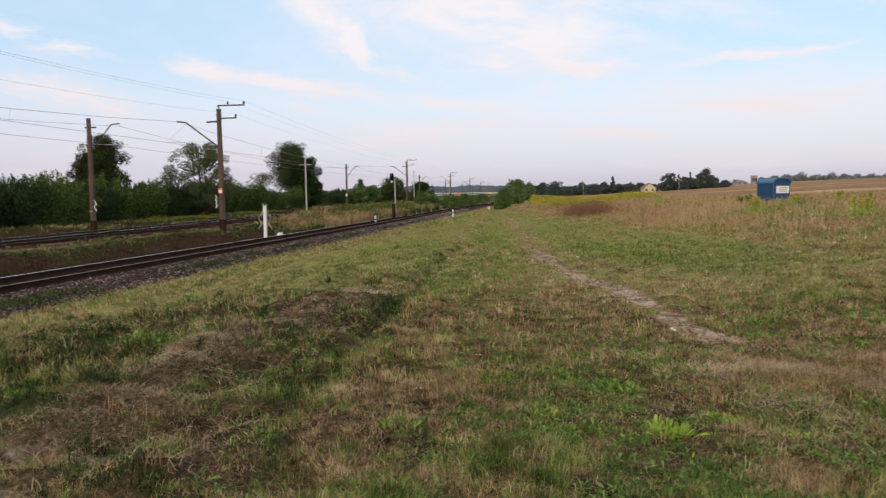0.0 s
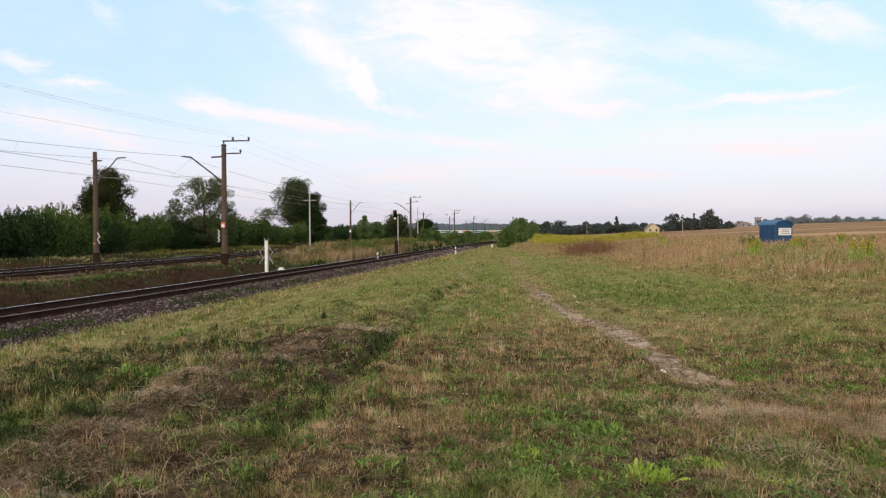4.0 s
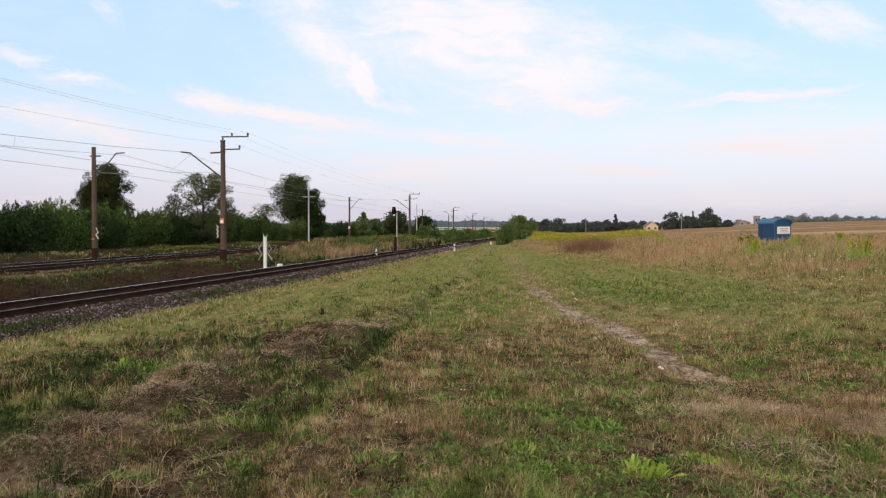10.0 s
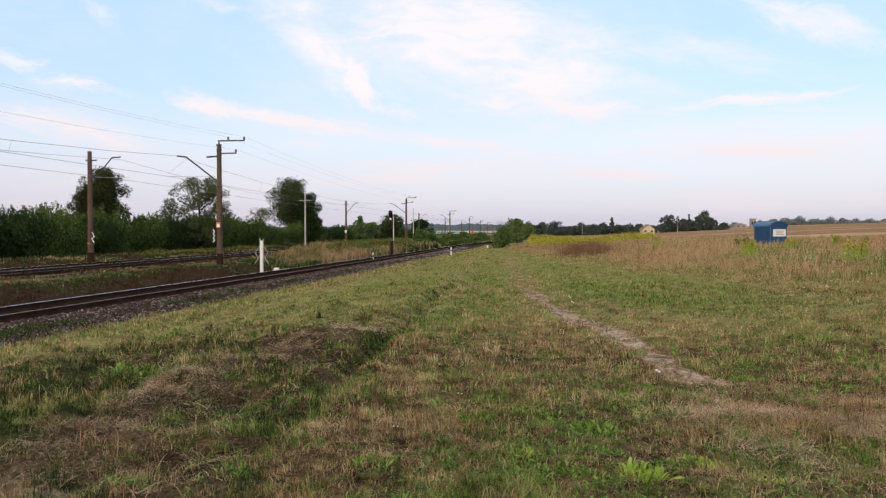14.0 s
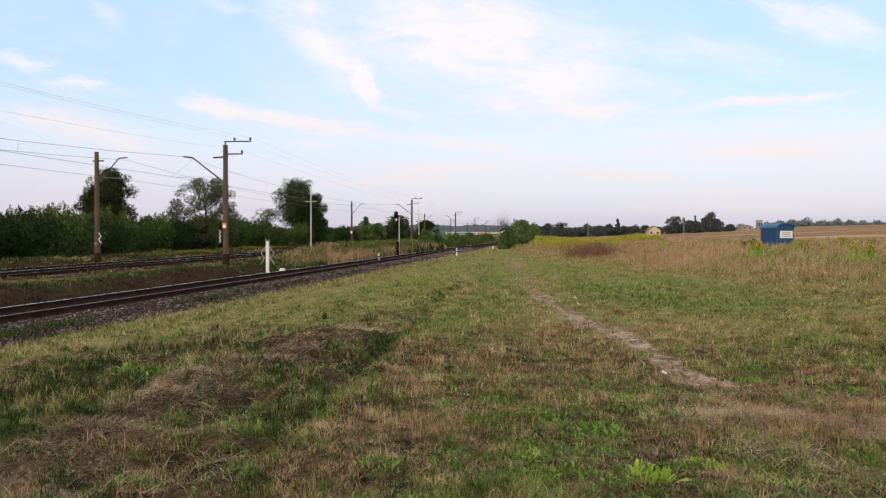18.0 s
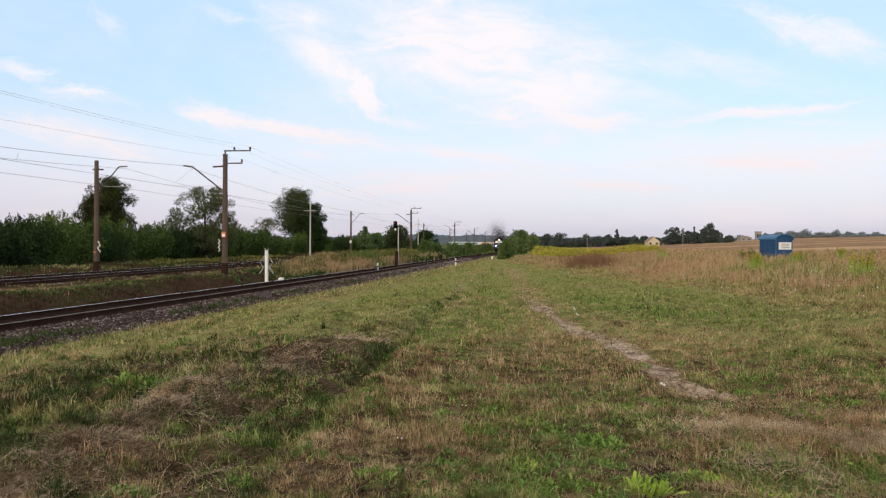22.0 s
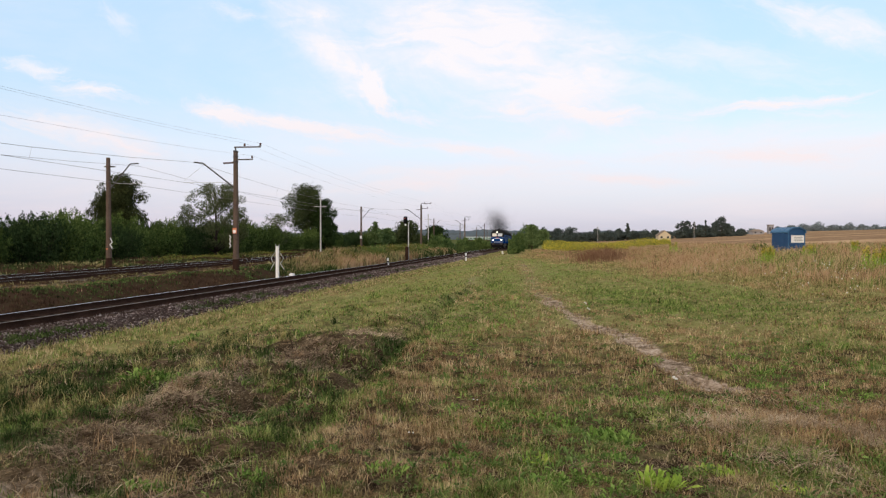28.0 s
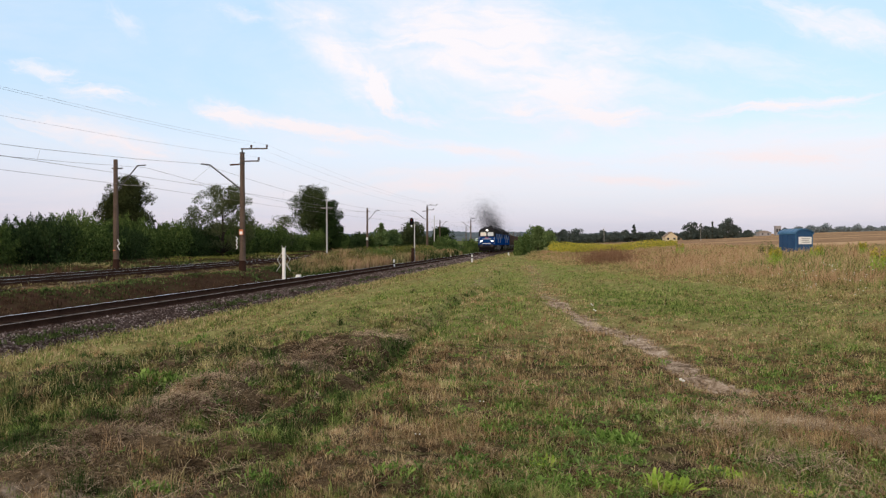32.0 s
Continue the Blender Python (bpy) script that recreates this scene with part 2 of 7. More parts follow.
M = {
    "meadow": material("meadow_soil", [(0.012, 0.009, 0.006), (0.04, 0.028, 0.017), (0.11, 0.078, 0.045), (0.20, 0.15, 0.09)], (1.6, 34.0), 0.95, bump=0.9, bumpscale=26.0, spread=(0.36, 0.66)),
    "verge": material("verge_soil", [(0.036, 0.022, 0.015), (0.06, 0.036, 0.024), (0.051, 0.048, 0.021)], (0.4, 4.0), 0.95, bump=0.7, bumpscale=7.0),
    "stubble": material("stubble_field", [(0.25, 0.155, 0.085), (0.40, 0.265, 0.15), (0.48, 0.335, 0.20)], (0.025, 0.3), 0.95, spread=(0.40, 0.60), bump=0.6, bumpscale=3.0),
    "ballast": material("ballast_bed", [(0.026, 0.018, 0.015), (0.062, 0.044, 0.038), (0.12, 0.092, 0.084)], (0.8, 25.0), 0.95, bump=1.0, bumpscale=22.0),
    "pale_bed": material("pale_ballast", [(0.09, 0.07, 0.06), (0.17, 0.14, 0.12), (0.30, 0.26, 0.23)], (0.8, 25.0), 0.95, bump=1.0, bumpscale=22.0),
    "stones": material("crushed_stone", [(0.028, 0.019, 0.016), (0.085, 0.060, 0.054), (0.17, 0.128, 0.118), (0.46, 0.39, 0.37)], (0.8, 8.0), 0.9, vary=1.2),
    "rail_side": material("rusty_rail", [(0.020, 0.012, 0.010), (0.042, 0.024, 0.018), (0.07, 0.04, 0.03)], (2.0, 30.0), 0.85, bump=0.3, bumpscale=80),
    "rail_top": material("worn_steel", [(0.90, 0.90, 0.91), (0.97, 0.97, 0.97)], (3.0, 40.0), 0.32, metal=1.0),
    "rail_dull": material("dull_rail_top", [(0.16, 0.14, 0.13), (0.28, 0.26, 0.25)], (3.0, 40.0), 0.6, metal=0.3),
    "sleeper": material("sleeper_timber", [(0.035, 0.025, 0.02), (0.07, 0.05, 0.04), (0.10, 0.075, 0.06)], (1.5, 20.0), 0.9, bump=0.5, vary=0.3),
    "pole": material("mast_concrete", [(0.058, 0.042, 0.034), (0.112, 0.082, 0.066), (0.165, 0.124, 0.10)], (0.7, 12.0), 0.9, bump=0.3),
    "pale_pole": material("pale_concrete", [(0.42, 0.41, 0.39), (0.55, 0.54, 0.52)], (0.9, 15.0), 0.9, bump=0.2),
    "steel": material("weathered_steel", [(0.055, 0.05, 0.05), (0.10, 0.09, 0.085)], (2.0, 30.0), 0.6, metal=0.6),
    "wire": material("catenary_wire", [(0.17, 0.155, 0.16), (0.23, 0.21, 0.21)], (2.0, 9.0), 0.6, metal=0.4),
    "insulator": material("brown_porcelain", [(0.06, 0.03, 0.02), (0.10, 0.05, 0.035)], (5.0, 40.0), 0.25),
    "white": material("white_paint", [(0.66, 0.66, 0.65), (0.80, 0.80, 0.79)], (2.0, 30.0), 0.6, bump=0.1),
    "black": material("black_paint", [(0.008, 0.008, 0.009), (0.016, 0.015, 0.016)], (3.0, 40.0), 0.75),
    "red": material("red_paint", [(0.35, 0.05, 0.035), (0.48, 0.09, 0.06)], (3.0, 30.0), 0.55),
    "orange": material("warning_orange", [(0.55, 0.17, 0.08), (0.62, 0.24, 0.12)], (6.0, 40.0), 0.6),
    "red_lamp": material("red_lens", [(1.0, 0.05, 0.03), (1.0, 0.06, 0.04)], glow=0.7, rough=0.2),
    "blue_tin": material("blue_sheet_metal", [(0.005, 0.036, 0.105), (0.007, 0.05, 0.14), (0.014, 0.068, 0.17)], (1.2, 14.0), 0.5, bump=0.1),
    "blue_roof": material("blue_roof_metal", [(0.014, 0.075, 0.17), (0.03, 0.12, 0.24), (0.08, 0.18, 0.30)], (1.2, 14.0), 0.45, bump=0.1),
    "loco_blue": material("blue_enamel", [(0.003, 0.030, 0.14), (0.006, 0.045, 0.19)], (1.0, 14.0), 0.65),
    "loco_white": material("pale_enamel", [(0.50, 0.53, 0.56), (0.60, 0.63, 0.66)], (1.0, 14.0), 0.45),
    "loco_pale": material("pale_blue_enamel", [(0.13, 0.17, 0.25), (0.20, 0.24, 0.32)], (1.0, 14.0), 0.6),
    "loco_roof": material("sooty_roof", [(0.012, 0.012, 0.014), (0.035, 0.034, 0.035)], (1.0, 10.0), 0.7),
    # reflected sky painted into the windscreens as two pale base colours
    "glass": material("sky_pale_glass", [(0.50, 0.52, 0.55), (0.60, 0.62, 0.64)], (1.0, 10.0), 0.06),
    "sky_pane": material("cab_sky_pane", [(0.62, 0.58, 0.50), (0.72, 0.68, 0.60)], (1.0, 10.0), 0.5),
    "lamp": material("headlamp_glow", [(1.0, 0.95, 0.86), (1.0, 0.95, 0.86)], glow=5.0, rough=0.2),
    "wagon": material("wagon_steel", [(0.06, 0.04, 0.032), (0.11, 0.075, 0.06), (0.14, 0.11, 0.10)], (0.6, 8.0), 0.8, bump=0.2, vary=0.25),
    "wheel": material("wheel_steel", [(0.03, 0.025, 0.022), (0.06, 0.05, 0.045)], (2.0, 20.0), 0.6, metal=0.5),
    "smoke": material("diesel_soot", [(0.11, 0.115, 0.13), (0.16, 0.165, 0.185)], (0.5, 4.0), 1.0),
    "bark": material("bark", [(0.035, 0.028, 0.022), (0.08, 0.065, 0.05)], (2.0, 18.0), 0.95, bump=0.6),
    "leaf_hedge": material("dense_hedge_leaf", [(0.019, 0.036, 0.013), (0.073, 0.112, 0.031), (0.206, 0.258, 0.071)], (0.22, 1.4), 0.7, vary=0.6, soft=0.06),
    # darker copy of the hedge leaf, with shade put into its colour
    "leaf_shaded": material("shaded_hedge_leaf", [(0.010, 0.020, 0.010), (0.034, 0.058, 0.022), (0.085, 0.12, 0.042)], (0.35, 2.5), 0.7, vary=0.7, soft=0.06),
    "leaf_dark": material("dark_leaf", [(0.012, 0.024, 0.009), (0.026, 0.047, 0.016), (0.045, 0.072, 0.022)], (0.35, 2.5), 0.7, vary=0.9, soft=0.25),
    "leaf_brown": material("olive_brown_leaf", [(0.018, 0.026, 0.011), (0.046, 0.058, 0.022), (0.095, 0.105, 0.04)], (0.5, 2.5), 0.7, vary=0.9, soft=0.25),
    "leaf_bush": material("green_bush_leaf", [(0.022, 0.042, 0.016), (0.090, 0.140, 0.046), (0.25, 0.325, 0.105)], (0.5, 2.6), 0.7, vary=0.6, soft=0.06),
    "leaf_mid": material("hedge_leaf", [(0.044, 0.073, 0.031), (0.13, 0.189, 0.072), (0.273, 0.345, 0.13)], (0.3, 2.0), 0.7, vary=0.6, soft=0.25),
    "leaf_soft": material("grey_green_leaf", [(0.024, 0.036, 0.016), (0.06, 0.08, 0.034), (0.11, 0.13, 0.06)], (0.35, 2.5), 0.7, vary=0.9, soft=0.25),
    "leaf_pale": material("pale_leaf", [(0.05, 0.066, 0.03), (0.095, 0.115, 0.052), (0.15, 0.165, 0.08)], (0.5, 3.0), 0.7, vary=0.6, soft=0.25),
    # distance haze put into the leaf colours: paler and bluer farther off
    "leaf_far": material("hazed_far_leaf", [(0.04, 0.056, 0.055), (0.07, 0.09, 0.083), (0.11, 0.13, 0.11)], (0.05, 0.5), 0.9, vary=0.4),
    "leaf_haze": material("hazed_wood_leaf", [(0.15, 0.185, 0.20), (0.20, 0.235, 0.25)], (0.02, 0.2), 0.95, vary=0.3),
    # the ridge's blue-grey is aerial haze mixed into its colour
    "far_ridge": material("hazed_ridge", [(0.085, 0.108, 0.125), (0.115, 0.14, 0.155)], (0.01, 0.08), 0.95),
    "far_green": material("rough_green_ground", [(0.045, 0.06, 0.022), (0.09, 0.105, 0.038), (0.14, 0.135, 0.055)], (0.15, 1.5), 0.95),
    "green_blade": material("green_grass_blade", [(0.02, 0.037, 0.009), (0.15, 0.213, 0.05), (0.406, 0.471, 0.149)], (2.4, 9.0), 0.75, vary=0.3, spread=(0.41, 0.59), soft=0.3),
    # dark green grass, deepened so it also stands for shade between tufts
    "deep_blade": material("deep_green_blade", [(0.007, 0.014, 0.006), (0.044, 0.072, 0.022), (0.144, 0.183, 0.062)], (2.4, 9.0), 0.75, vary=0.3, spread=(0.41, 0.59), soft=0.3),
    "olive_blade": material("olive_grass_blade", [(0.043, 0.039, 0.015), (0.282, 0.242, 0.097), (0.612, 0.53, 0.257)], (2.4, 9.0), 0.8, vary=0.3, spread=(0.41, 0.59), soft=0.3),
    "straw_blade": material("straw_grass_blade", [(0.09, 0.060, 0.032), (0.42, 0.305, 0.16), (0.74, 0.59, 0.36)], (2.4, 9.0), 0.85, vary=0.3, spread=(0.41, 0.59), soft=0.3),
    "brown_blade": material("brown_grass_blade", [(0.06, 0.036, 0.018), (0.325, 0.205, 0.106), (0.58, 0.41, 0.235)], (2.4, 9.0), 0.85, vary=0.3, spread=(0.41, 0.59), soft=0.25),
    "far_blade": material("meadow_blade", [(0.37, 0.275, 0.13), (0.31, 0.315, 0.115), (0.20, 0.32, 0.085)], (0.16, 1.2), 0.8, vary=0.5, spread=(0.36, 0.64), soft=0.3),
    "tall": material("tall_dry_grass", [(0.28, 0.155, 0.085), (0.44, 0.275, 0.16), (0.57, 0.39, 0.24), (0.38, 0.30, 0.145)], (0.10, 0.8), 0.85, vary=0.25, spread=(0.34, 0.66), soft=0.3),
    "hay": material("cut_hay", [(0.035, 0.022, 0.015), (0.18, 0.122, 0.078), (0.48, 0.365, 0.245)], (1.0, 8.0), 0.9, vary=1.6),
    "pale_hay": material("bleached_hay", [(0.11, 0.075, 0.048), (0.38, 0.28, 0.18), (0.66, 0.52, 0.36)], (1.0, 8.0), 0.9, vary=1.2),
    "herb": material("dull_herb_leaf", [(0.03, 0.055, 0.017), (0.12, 0.192, 0.052), (0.252, 0.336, 0.108)], (1.5, 12.0), 0.65, vary=0.9, soft=0.3),
    "rust_weed": material("rusty_weed", [(0.024, 0.014, 0.01), (0.076, 0.045, 0.029), (0.144, 0.096, 0.052)], (0.3, 2.0), 0.9, vary=0.6),
    "dock": material("rusty_dock", [(0.10, 0.055, 0.035), (0.21, 0.12, 0.072), (0.33, 0.21, 0.12)], (0.3, 2.0), 0.9, vary=0.6, soft=0.2),
    "weed": material("weed_leaf", [(0.042, 0.079, 0.016), (0.158, 0.263, 0.053), (0.326, 0.441, 0.12)], (1.5, 12.0), 0.65, vary=1.4, soft=0.3),
    "lime_weed": material("lime_weed_leaf", [(0.2, 0.312, 0.05), (0.325, 0.45, 0.075), (0.45, 0.562, 0.112)], (1.5, 12.0), 0.6, vary=0.7, soft=0.3),
    "golden": material("goldenrod_bloom", [(0.09, 0.11, 0.03), (0.22, 0.24, 0.055), (0.60, 0.49, 0.06), (0.18, 0.20, 0.055)], (0.25, 1.2), 0.85, vary=0.6, spread=(0.38, 0.62), soft=0.2),
    "golden_dull": material("fading_goldenrod", [(0.05, 0.065, 0.02), (0.12, 0.135, 0.035), (0.27, 0.235, 0.05)], (0.25, 1.2), 0.85, vary=0.6, spread=(0.38, 0.62), soft=0.2),
    "petal": material("white_bloom", [(0.70, 0.70, 0.66), (0.82, 0.81, 0.78)], (3.0, 30.0), 0.8, vary=0.3),
    "stem": material("dry_stem", [(0.055, 0.035, 0.022), (0.12, 0.08, 0.045)], (3.0, 30.0), 0.9),
    "plaster": material("cream_plaster", [(0.52, 0.44, 0.30), (0.62, 0.54, 0.38)], (0.4, 6.0), 0.9),
    "grey_wall": material("grey_render", [(0.26, 0.25, 0.26), (0.36, 0.34, 0.34)], (0.3, 5.0), 0.9),
    "roof_tile": material("brown_roof", [(0.20, 0.16, 0.13), (0.30, 0.24, 0.19)], (0.5, 6.0), 0.9),
    "hall": material("pale_green_panel", [(0.28, 0.40, 0.36), (0.36, 0.47, 0.43)], (0.2, 3.0), 0.8),
    "window": material("dark_window", [(0.03, 0.035, 0.045), (0.05, 0.055, 0.065)], (1.0, 8.0), 0.1),
}



def bare_path(m, attribute, colors, coarse=9.0, fine=26.0):
    """Lets another surface show through a ground material where the sheet carries the attribute."""
    nt = m.node_tree
    bsdf = nt.nodes["Principled BSDF"]
    old = bsdf.inputs["Base Color"].links[0].from_socket
    at_ = nt.nodes.new("ShaderNodeAttribute")
    at_.attribute_name = attribute
    coord = nt.nodes.new("ShaderNodeTexCoord")
    n = nt.nodes.new("ShaderNodeTexNoise")
    n.inputs["Scale"].default_value, n.inputs["Detail"].default_value = coarse, 6.0
    nt.links.new(coord.outputs["Object"], n.inputs["Vector"])
    add = nt.nodes.new("ShaderNodeMath")
    nt.links.new(at_.outputs["Fac"], add.inputs[0])
    nt.links.new(n.outputs[0], add.inputs[1])
    rng = nt.nodes.new("ShaderNodeMapRange")
    rng.inputs["From Min"].default_value, rng.inputs["From Max"].default_value = 0.72, 1.05
    nt.links.new(add.outputs[0], rng.inputs[0])
    ramp = nt.nodes.new("ShaderNodeValToRGB")
    els = ramp.color_ramp.elements
    while len(els) < len(colors):
        els.new(0.5)
    for i, c in enumerate(colors):
        els[i].position, els[i].color = 0.38 + 0.24 * i / (len(colors) - 1), (*c, 1)
    n2 = nt.nodes.new("ShaderNodeTexNoise")
    n2.inputs["Scale"].default_value, n2.inputs["Detail"].default_value = fine, 6.0
    nt.links.new(coord.outputs["Object"], n2.inputs["Vector"])
    n3 = nt.nodes.new("ShaderNodeTexNoise")
    n3.inputs["Scale"].default_value, n3.inputs["Detail"].default_value = fine * 0.2, 4.0
    nt.links.new(coord.outputs["Object"], n3.inputs["Vector"])
    half = nt.nodes.new("ShaderNodeMix")
    half.inputs["Factor"].default_value = 0.5
    nt.links.new(n2.outputs[0], half.inputs["A"])
    nt.links.new(n3.outputs[0], half.inputs["B"])
    nt.links.new(half.outputs["Result"], ramp.inputs[0])
    mix = nt.nodes.new("ShaderNodeMix")
    mix.data_type = "RGBA"
    nt.links.new(rng.outputs[0], mix.inputs["Factor"])
    nt.links.new(old, mix.inputs["A"])
    nt.links.new(ramp.outputs[0], mix.inputs["B"])
    nt.links.new(mix.outputs["Result"], bsdf.inputs["Base Color"])


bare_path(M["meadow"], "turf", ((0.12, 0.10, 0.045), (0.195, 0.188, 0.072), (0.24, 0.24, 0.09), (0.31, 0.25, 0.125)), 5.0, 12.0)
bare_path(M["meadow"], "trodden", ((0.12, 0.085, 0.055), (0.34, 0.255, 0.185), (0.54, 0.44, 0.35)), 9.0, 22.0)

bare_path(M["stubble"], "swath", ((0.19, 0.115, 0.07), (0.27, 0.175, 0.105), (0.34, 0.225, 0.135)), 0.35, 1.2)

# ---------------------------------------------------------------- helpers


def raw(name, verts, faces, mat, parent=None, smooth=False):
    me = bpy.data.meshes.new(name)
    me.from_pydata([tuple(v) for v in verts], [], [tuple(f) for f in faces])
    mats = mat if isinstance(mat, (list, tuple)) else [mat]
    for m in mats:
        me.materials.append(M[m])
    me.polygons.foreach_set("use_smooth", [smooth] * len(me.polygons))
    ob = new(name, me)
    if parent is not None:
        ob.parent = parent
    return ob


def part(name, bm, mat, parent, label=""):
    """One mesh under a thing or under a part."""
    me = bpy.data.meshes.new(name)
    bmesh.ops.recalc_face_normals(bm, faces=bm.faces)
    bm.to_mesh(me)
    bm.free()
    me.materials.append(M[mat])
    ob = new(name, me)
    ob.parent = parent
    return tagged(ob, label)


def empty(name, m, label="", category="", group="", kind=""):
    ob = new(name)
    ob.matrix_basis = m
    return tagged(ob, label, category, group, kind)


def box(bm, x0, x1, y0, y1, z0, z1, bevel=0.0):
    r = bmesh.ops.create_cube(bm, size=1.0)
    for v in r["verts"]:
        v.co = Vector((x0 + (v.co.x + 0.5) * (x1 - x0), y0 + (v.co.y + 0.5) * (y1 - y0), z0 + (v.co.z + 0.5) * (z1 - z0)))
    if bevel:
        edges = list({e for v in r["verts"] for e in v.link_edges})
        bmesh.ops.bevel(bm, geom=edges, offset=bevel, segments=1, affect="EDGES")
    return bm


def rod(bm, a, b, r0, r1=None, n=8):
    """A round bar from a to b."""
    a, b = Vector(a), Vector(b)
    r = bmesh.ops.create_cone(bm, cap_ends=True, segments=n, radius1=r0, radius2=r0 if r1 is None else r1, depth=(b - a).length)
    turn = (b - a).to_track_quat("Z", "Y").to_matrix().to_4x4()
    bmesh.ops.transform(bm, matrix=Matrix.Translation((a + b) / 2) @ turn, verts=r["verts"])
    return bm


def B():
    return bmesh.new()


# ---------------------------------------------------------------- the lie of the land
def sstep(a, b, x):
    t = np.clip((np.asarray(x, float) - a) / (b - a), 0, 1)
    return t * t * (3 - 2 * t)


def line_x(y):
    """The single line's centre."""
    y = np.asarray(y, float)
    near = -14.4 + 0.168 * y - 0.00013 * y * y
    return np.where(y < 200, near, 14.0 + 0.116 * (y - 200))


def line_z(y):
    return -0.45 * sstep(115, 215, y)


def main_x(y, k):
    """The centre of one of the two main tracks."""
    return -20.2 - 3.9 * k + 0.1115 * np.asarray(y, float)


MAIN_Z = (0.45, 0.30)


def vnoise(x, y, size, seed):
    """Smooth noise from 0 to 1 with lumps of the given size."""
    gx, gy = np.asarray(x) / size + 1000, np.asarray(y) / size + 1000
    i, j = np.floor(gx), np.floor(gy)
    fx, fy = gx - i, gy - j
    fx, fy = fx * fx * (3 - 2 * fx), fy * fy * (3 - 2 * fy)

    def lattice(a, b):
        v = np.sin(a * 127.1 + b * 311.7 + seed * 74.7) * 43758.5453
        return v - np.floor(v)

    top = lattice(i, j) * (1 - fx) + lattice(i + 1, j) * fx
    low = lattice(i, j + 1) * (1 - fx) + lattice(i + 1, j + 1) * fx
    return top * (1 - fy) + low * fy


def lumps(x, y):
    return (0.05 * (vnoise(x, y, 0.9, 71) - 0.5) + 0.075 * (vnoise(x, y, 0.42, 72) - 0.5) + 0.03 * np.sin(1.9 * x + 0.7 * y) * np.sin(1.3 * y - 0.5 * x) + 0.02 * np.sin(4.1 * x - 1.7 * y + 1) * np.sin(3.3 * y + 2.2 * x)
            + 0.05 * np.sin(0.43 * x + 1.1) * np.sin(0.37 * y + 0.4))


def rut_x(y):
    """The hay windrow beside the old wheel rut."""
    y = np.asarray(y, float)
    return np.interp(y, [2, 5, 7.6, 9.2, 10.6, 11.9, 15.7, 20, 44, 90], [-3.1, -2.9, -2.75, -2.5, -2.2, -1.6, -1.25, -0.9, 1.4, 6.0]) + 0.10 * np.sin(0.8 * y)


def wheel_x(y):
    """The old wheel rut on the meadow side of the windrow."""
    y = np.asarray(y, float)
    return np.interp(y, [2, 5.4, 7.2, 9.7, 12.2, 14.1, 20, 22.6, 32, 78], [-1.35, -1.28, -1.22, -1.10, -0.95, -0.62, -0.15, 0.5, 1.65, 6.7])


def land(x, y):
    x, y = np.asarray(x, float), np.asarray(y, float)
    r = (x - line_x(y)) * 0.987
    z = -0.45 + (0.80 - 0.66 * sstep(22, 115, y)) * sstep(2.3, 11.5, r) + line_z(y) * (1 - sstep(6, 20, r))
    rise = np.maximum(0, r - 14)
    z = z + 0.040 * np.minimum(rise, 190) * sstep(0, 10, rise)
    near = sstep(75, 35, np.hypot(x, y))
    z = z + lumps(x, y) * sstep(2.4, 4.5, r) * (0.3 + 0.7 * near)
    w = x - rut_x(y)
    z = z + near * sstep(2, 4, y) * (0.08 * (0.4 + 0.9 * vnoise(x, y, 0.9, 74)) * np.exp(-(w / 0.36) ** 2) * sstep(15, 12, y) - (0.05 + 0.13 * sstep(7.5, 9.5, y)) * (0.4 + 0.9 * vnoise(x, y, 1.3, 75)) * np.exp(-((x - wheel_x(y)) / 0.20) ** 2))
    z = z + near * sstep(0.1, -0.6, x - wheel_x(y)) * sstep(2.6, 5, r) * 0.20 * (vnoise(x, y, 0.66, 73) - 0.5)
    z = z + near * sstep(0.2, -0.4, x - wheel_x(y)) * sstep(3.5, 6, r) * sstep(20, 12, y) * 0.13 * (vnoise(x, y, 0.24, 76) - 0.5)
    lm = (x - main_x(y, 0)) * 0.994
    bench = sstep(4.6, 2.4, lm) * (0.52 + 0.13 * sstep(-2.6, -1.2, lm)) * sstep(-2.3, -3.4, r)
    z = np.where(r < 0, -0.45 + line_z(y) * sstep(-14, -2, r) + bench + 0.05 * np.sin(1.3 * x) * np.sin(0.9 * y), z)
    return z


PATH = [(3.9, 7.6), (3.35, 8.2), (2.86, 8.5), (2.76, 8.9), (2.83, 9.7), (2.94, 11.3), (2.88, 12.6), (2.55, 14.8), (2.48, 18.5), (2.5, 21.0)]


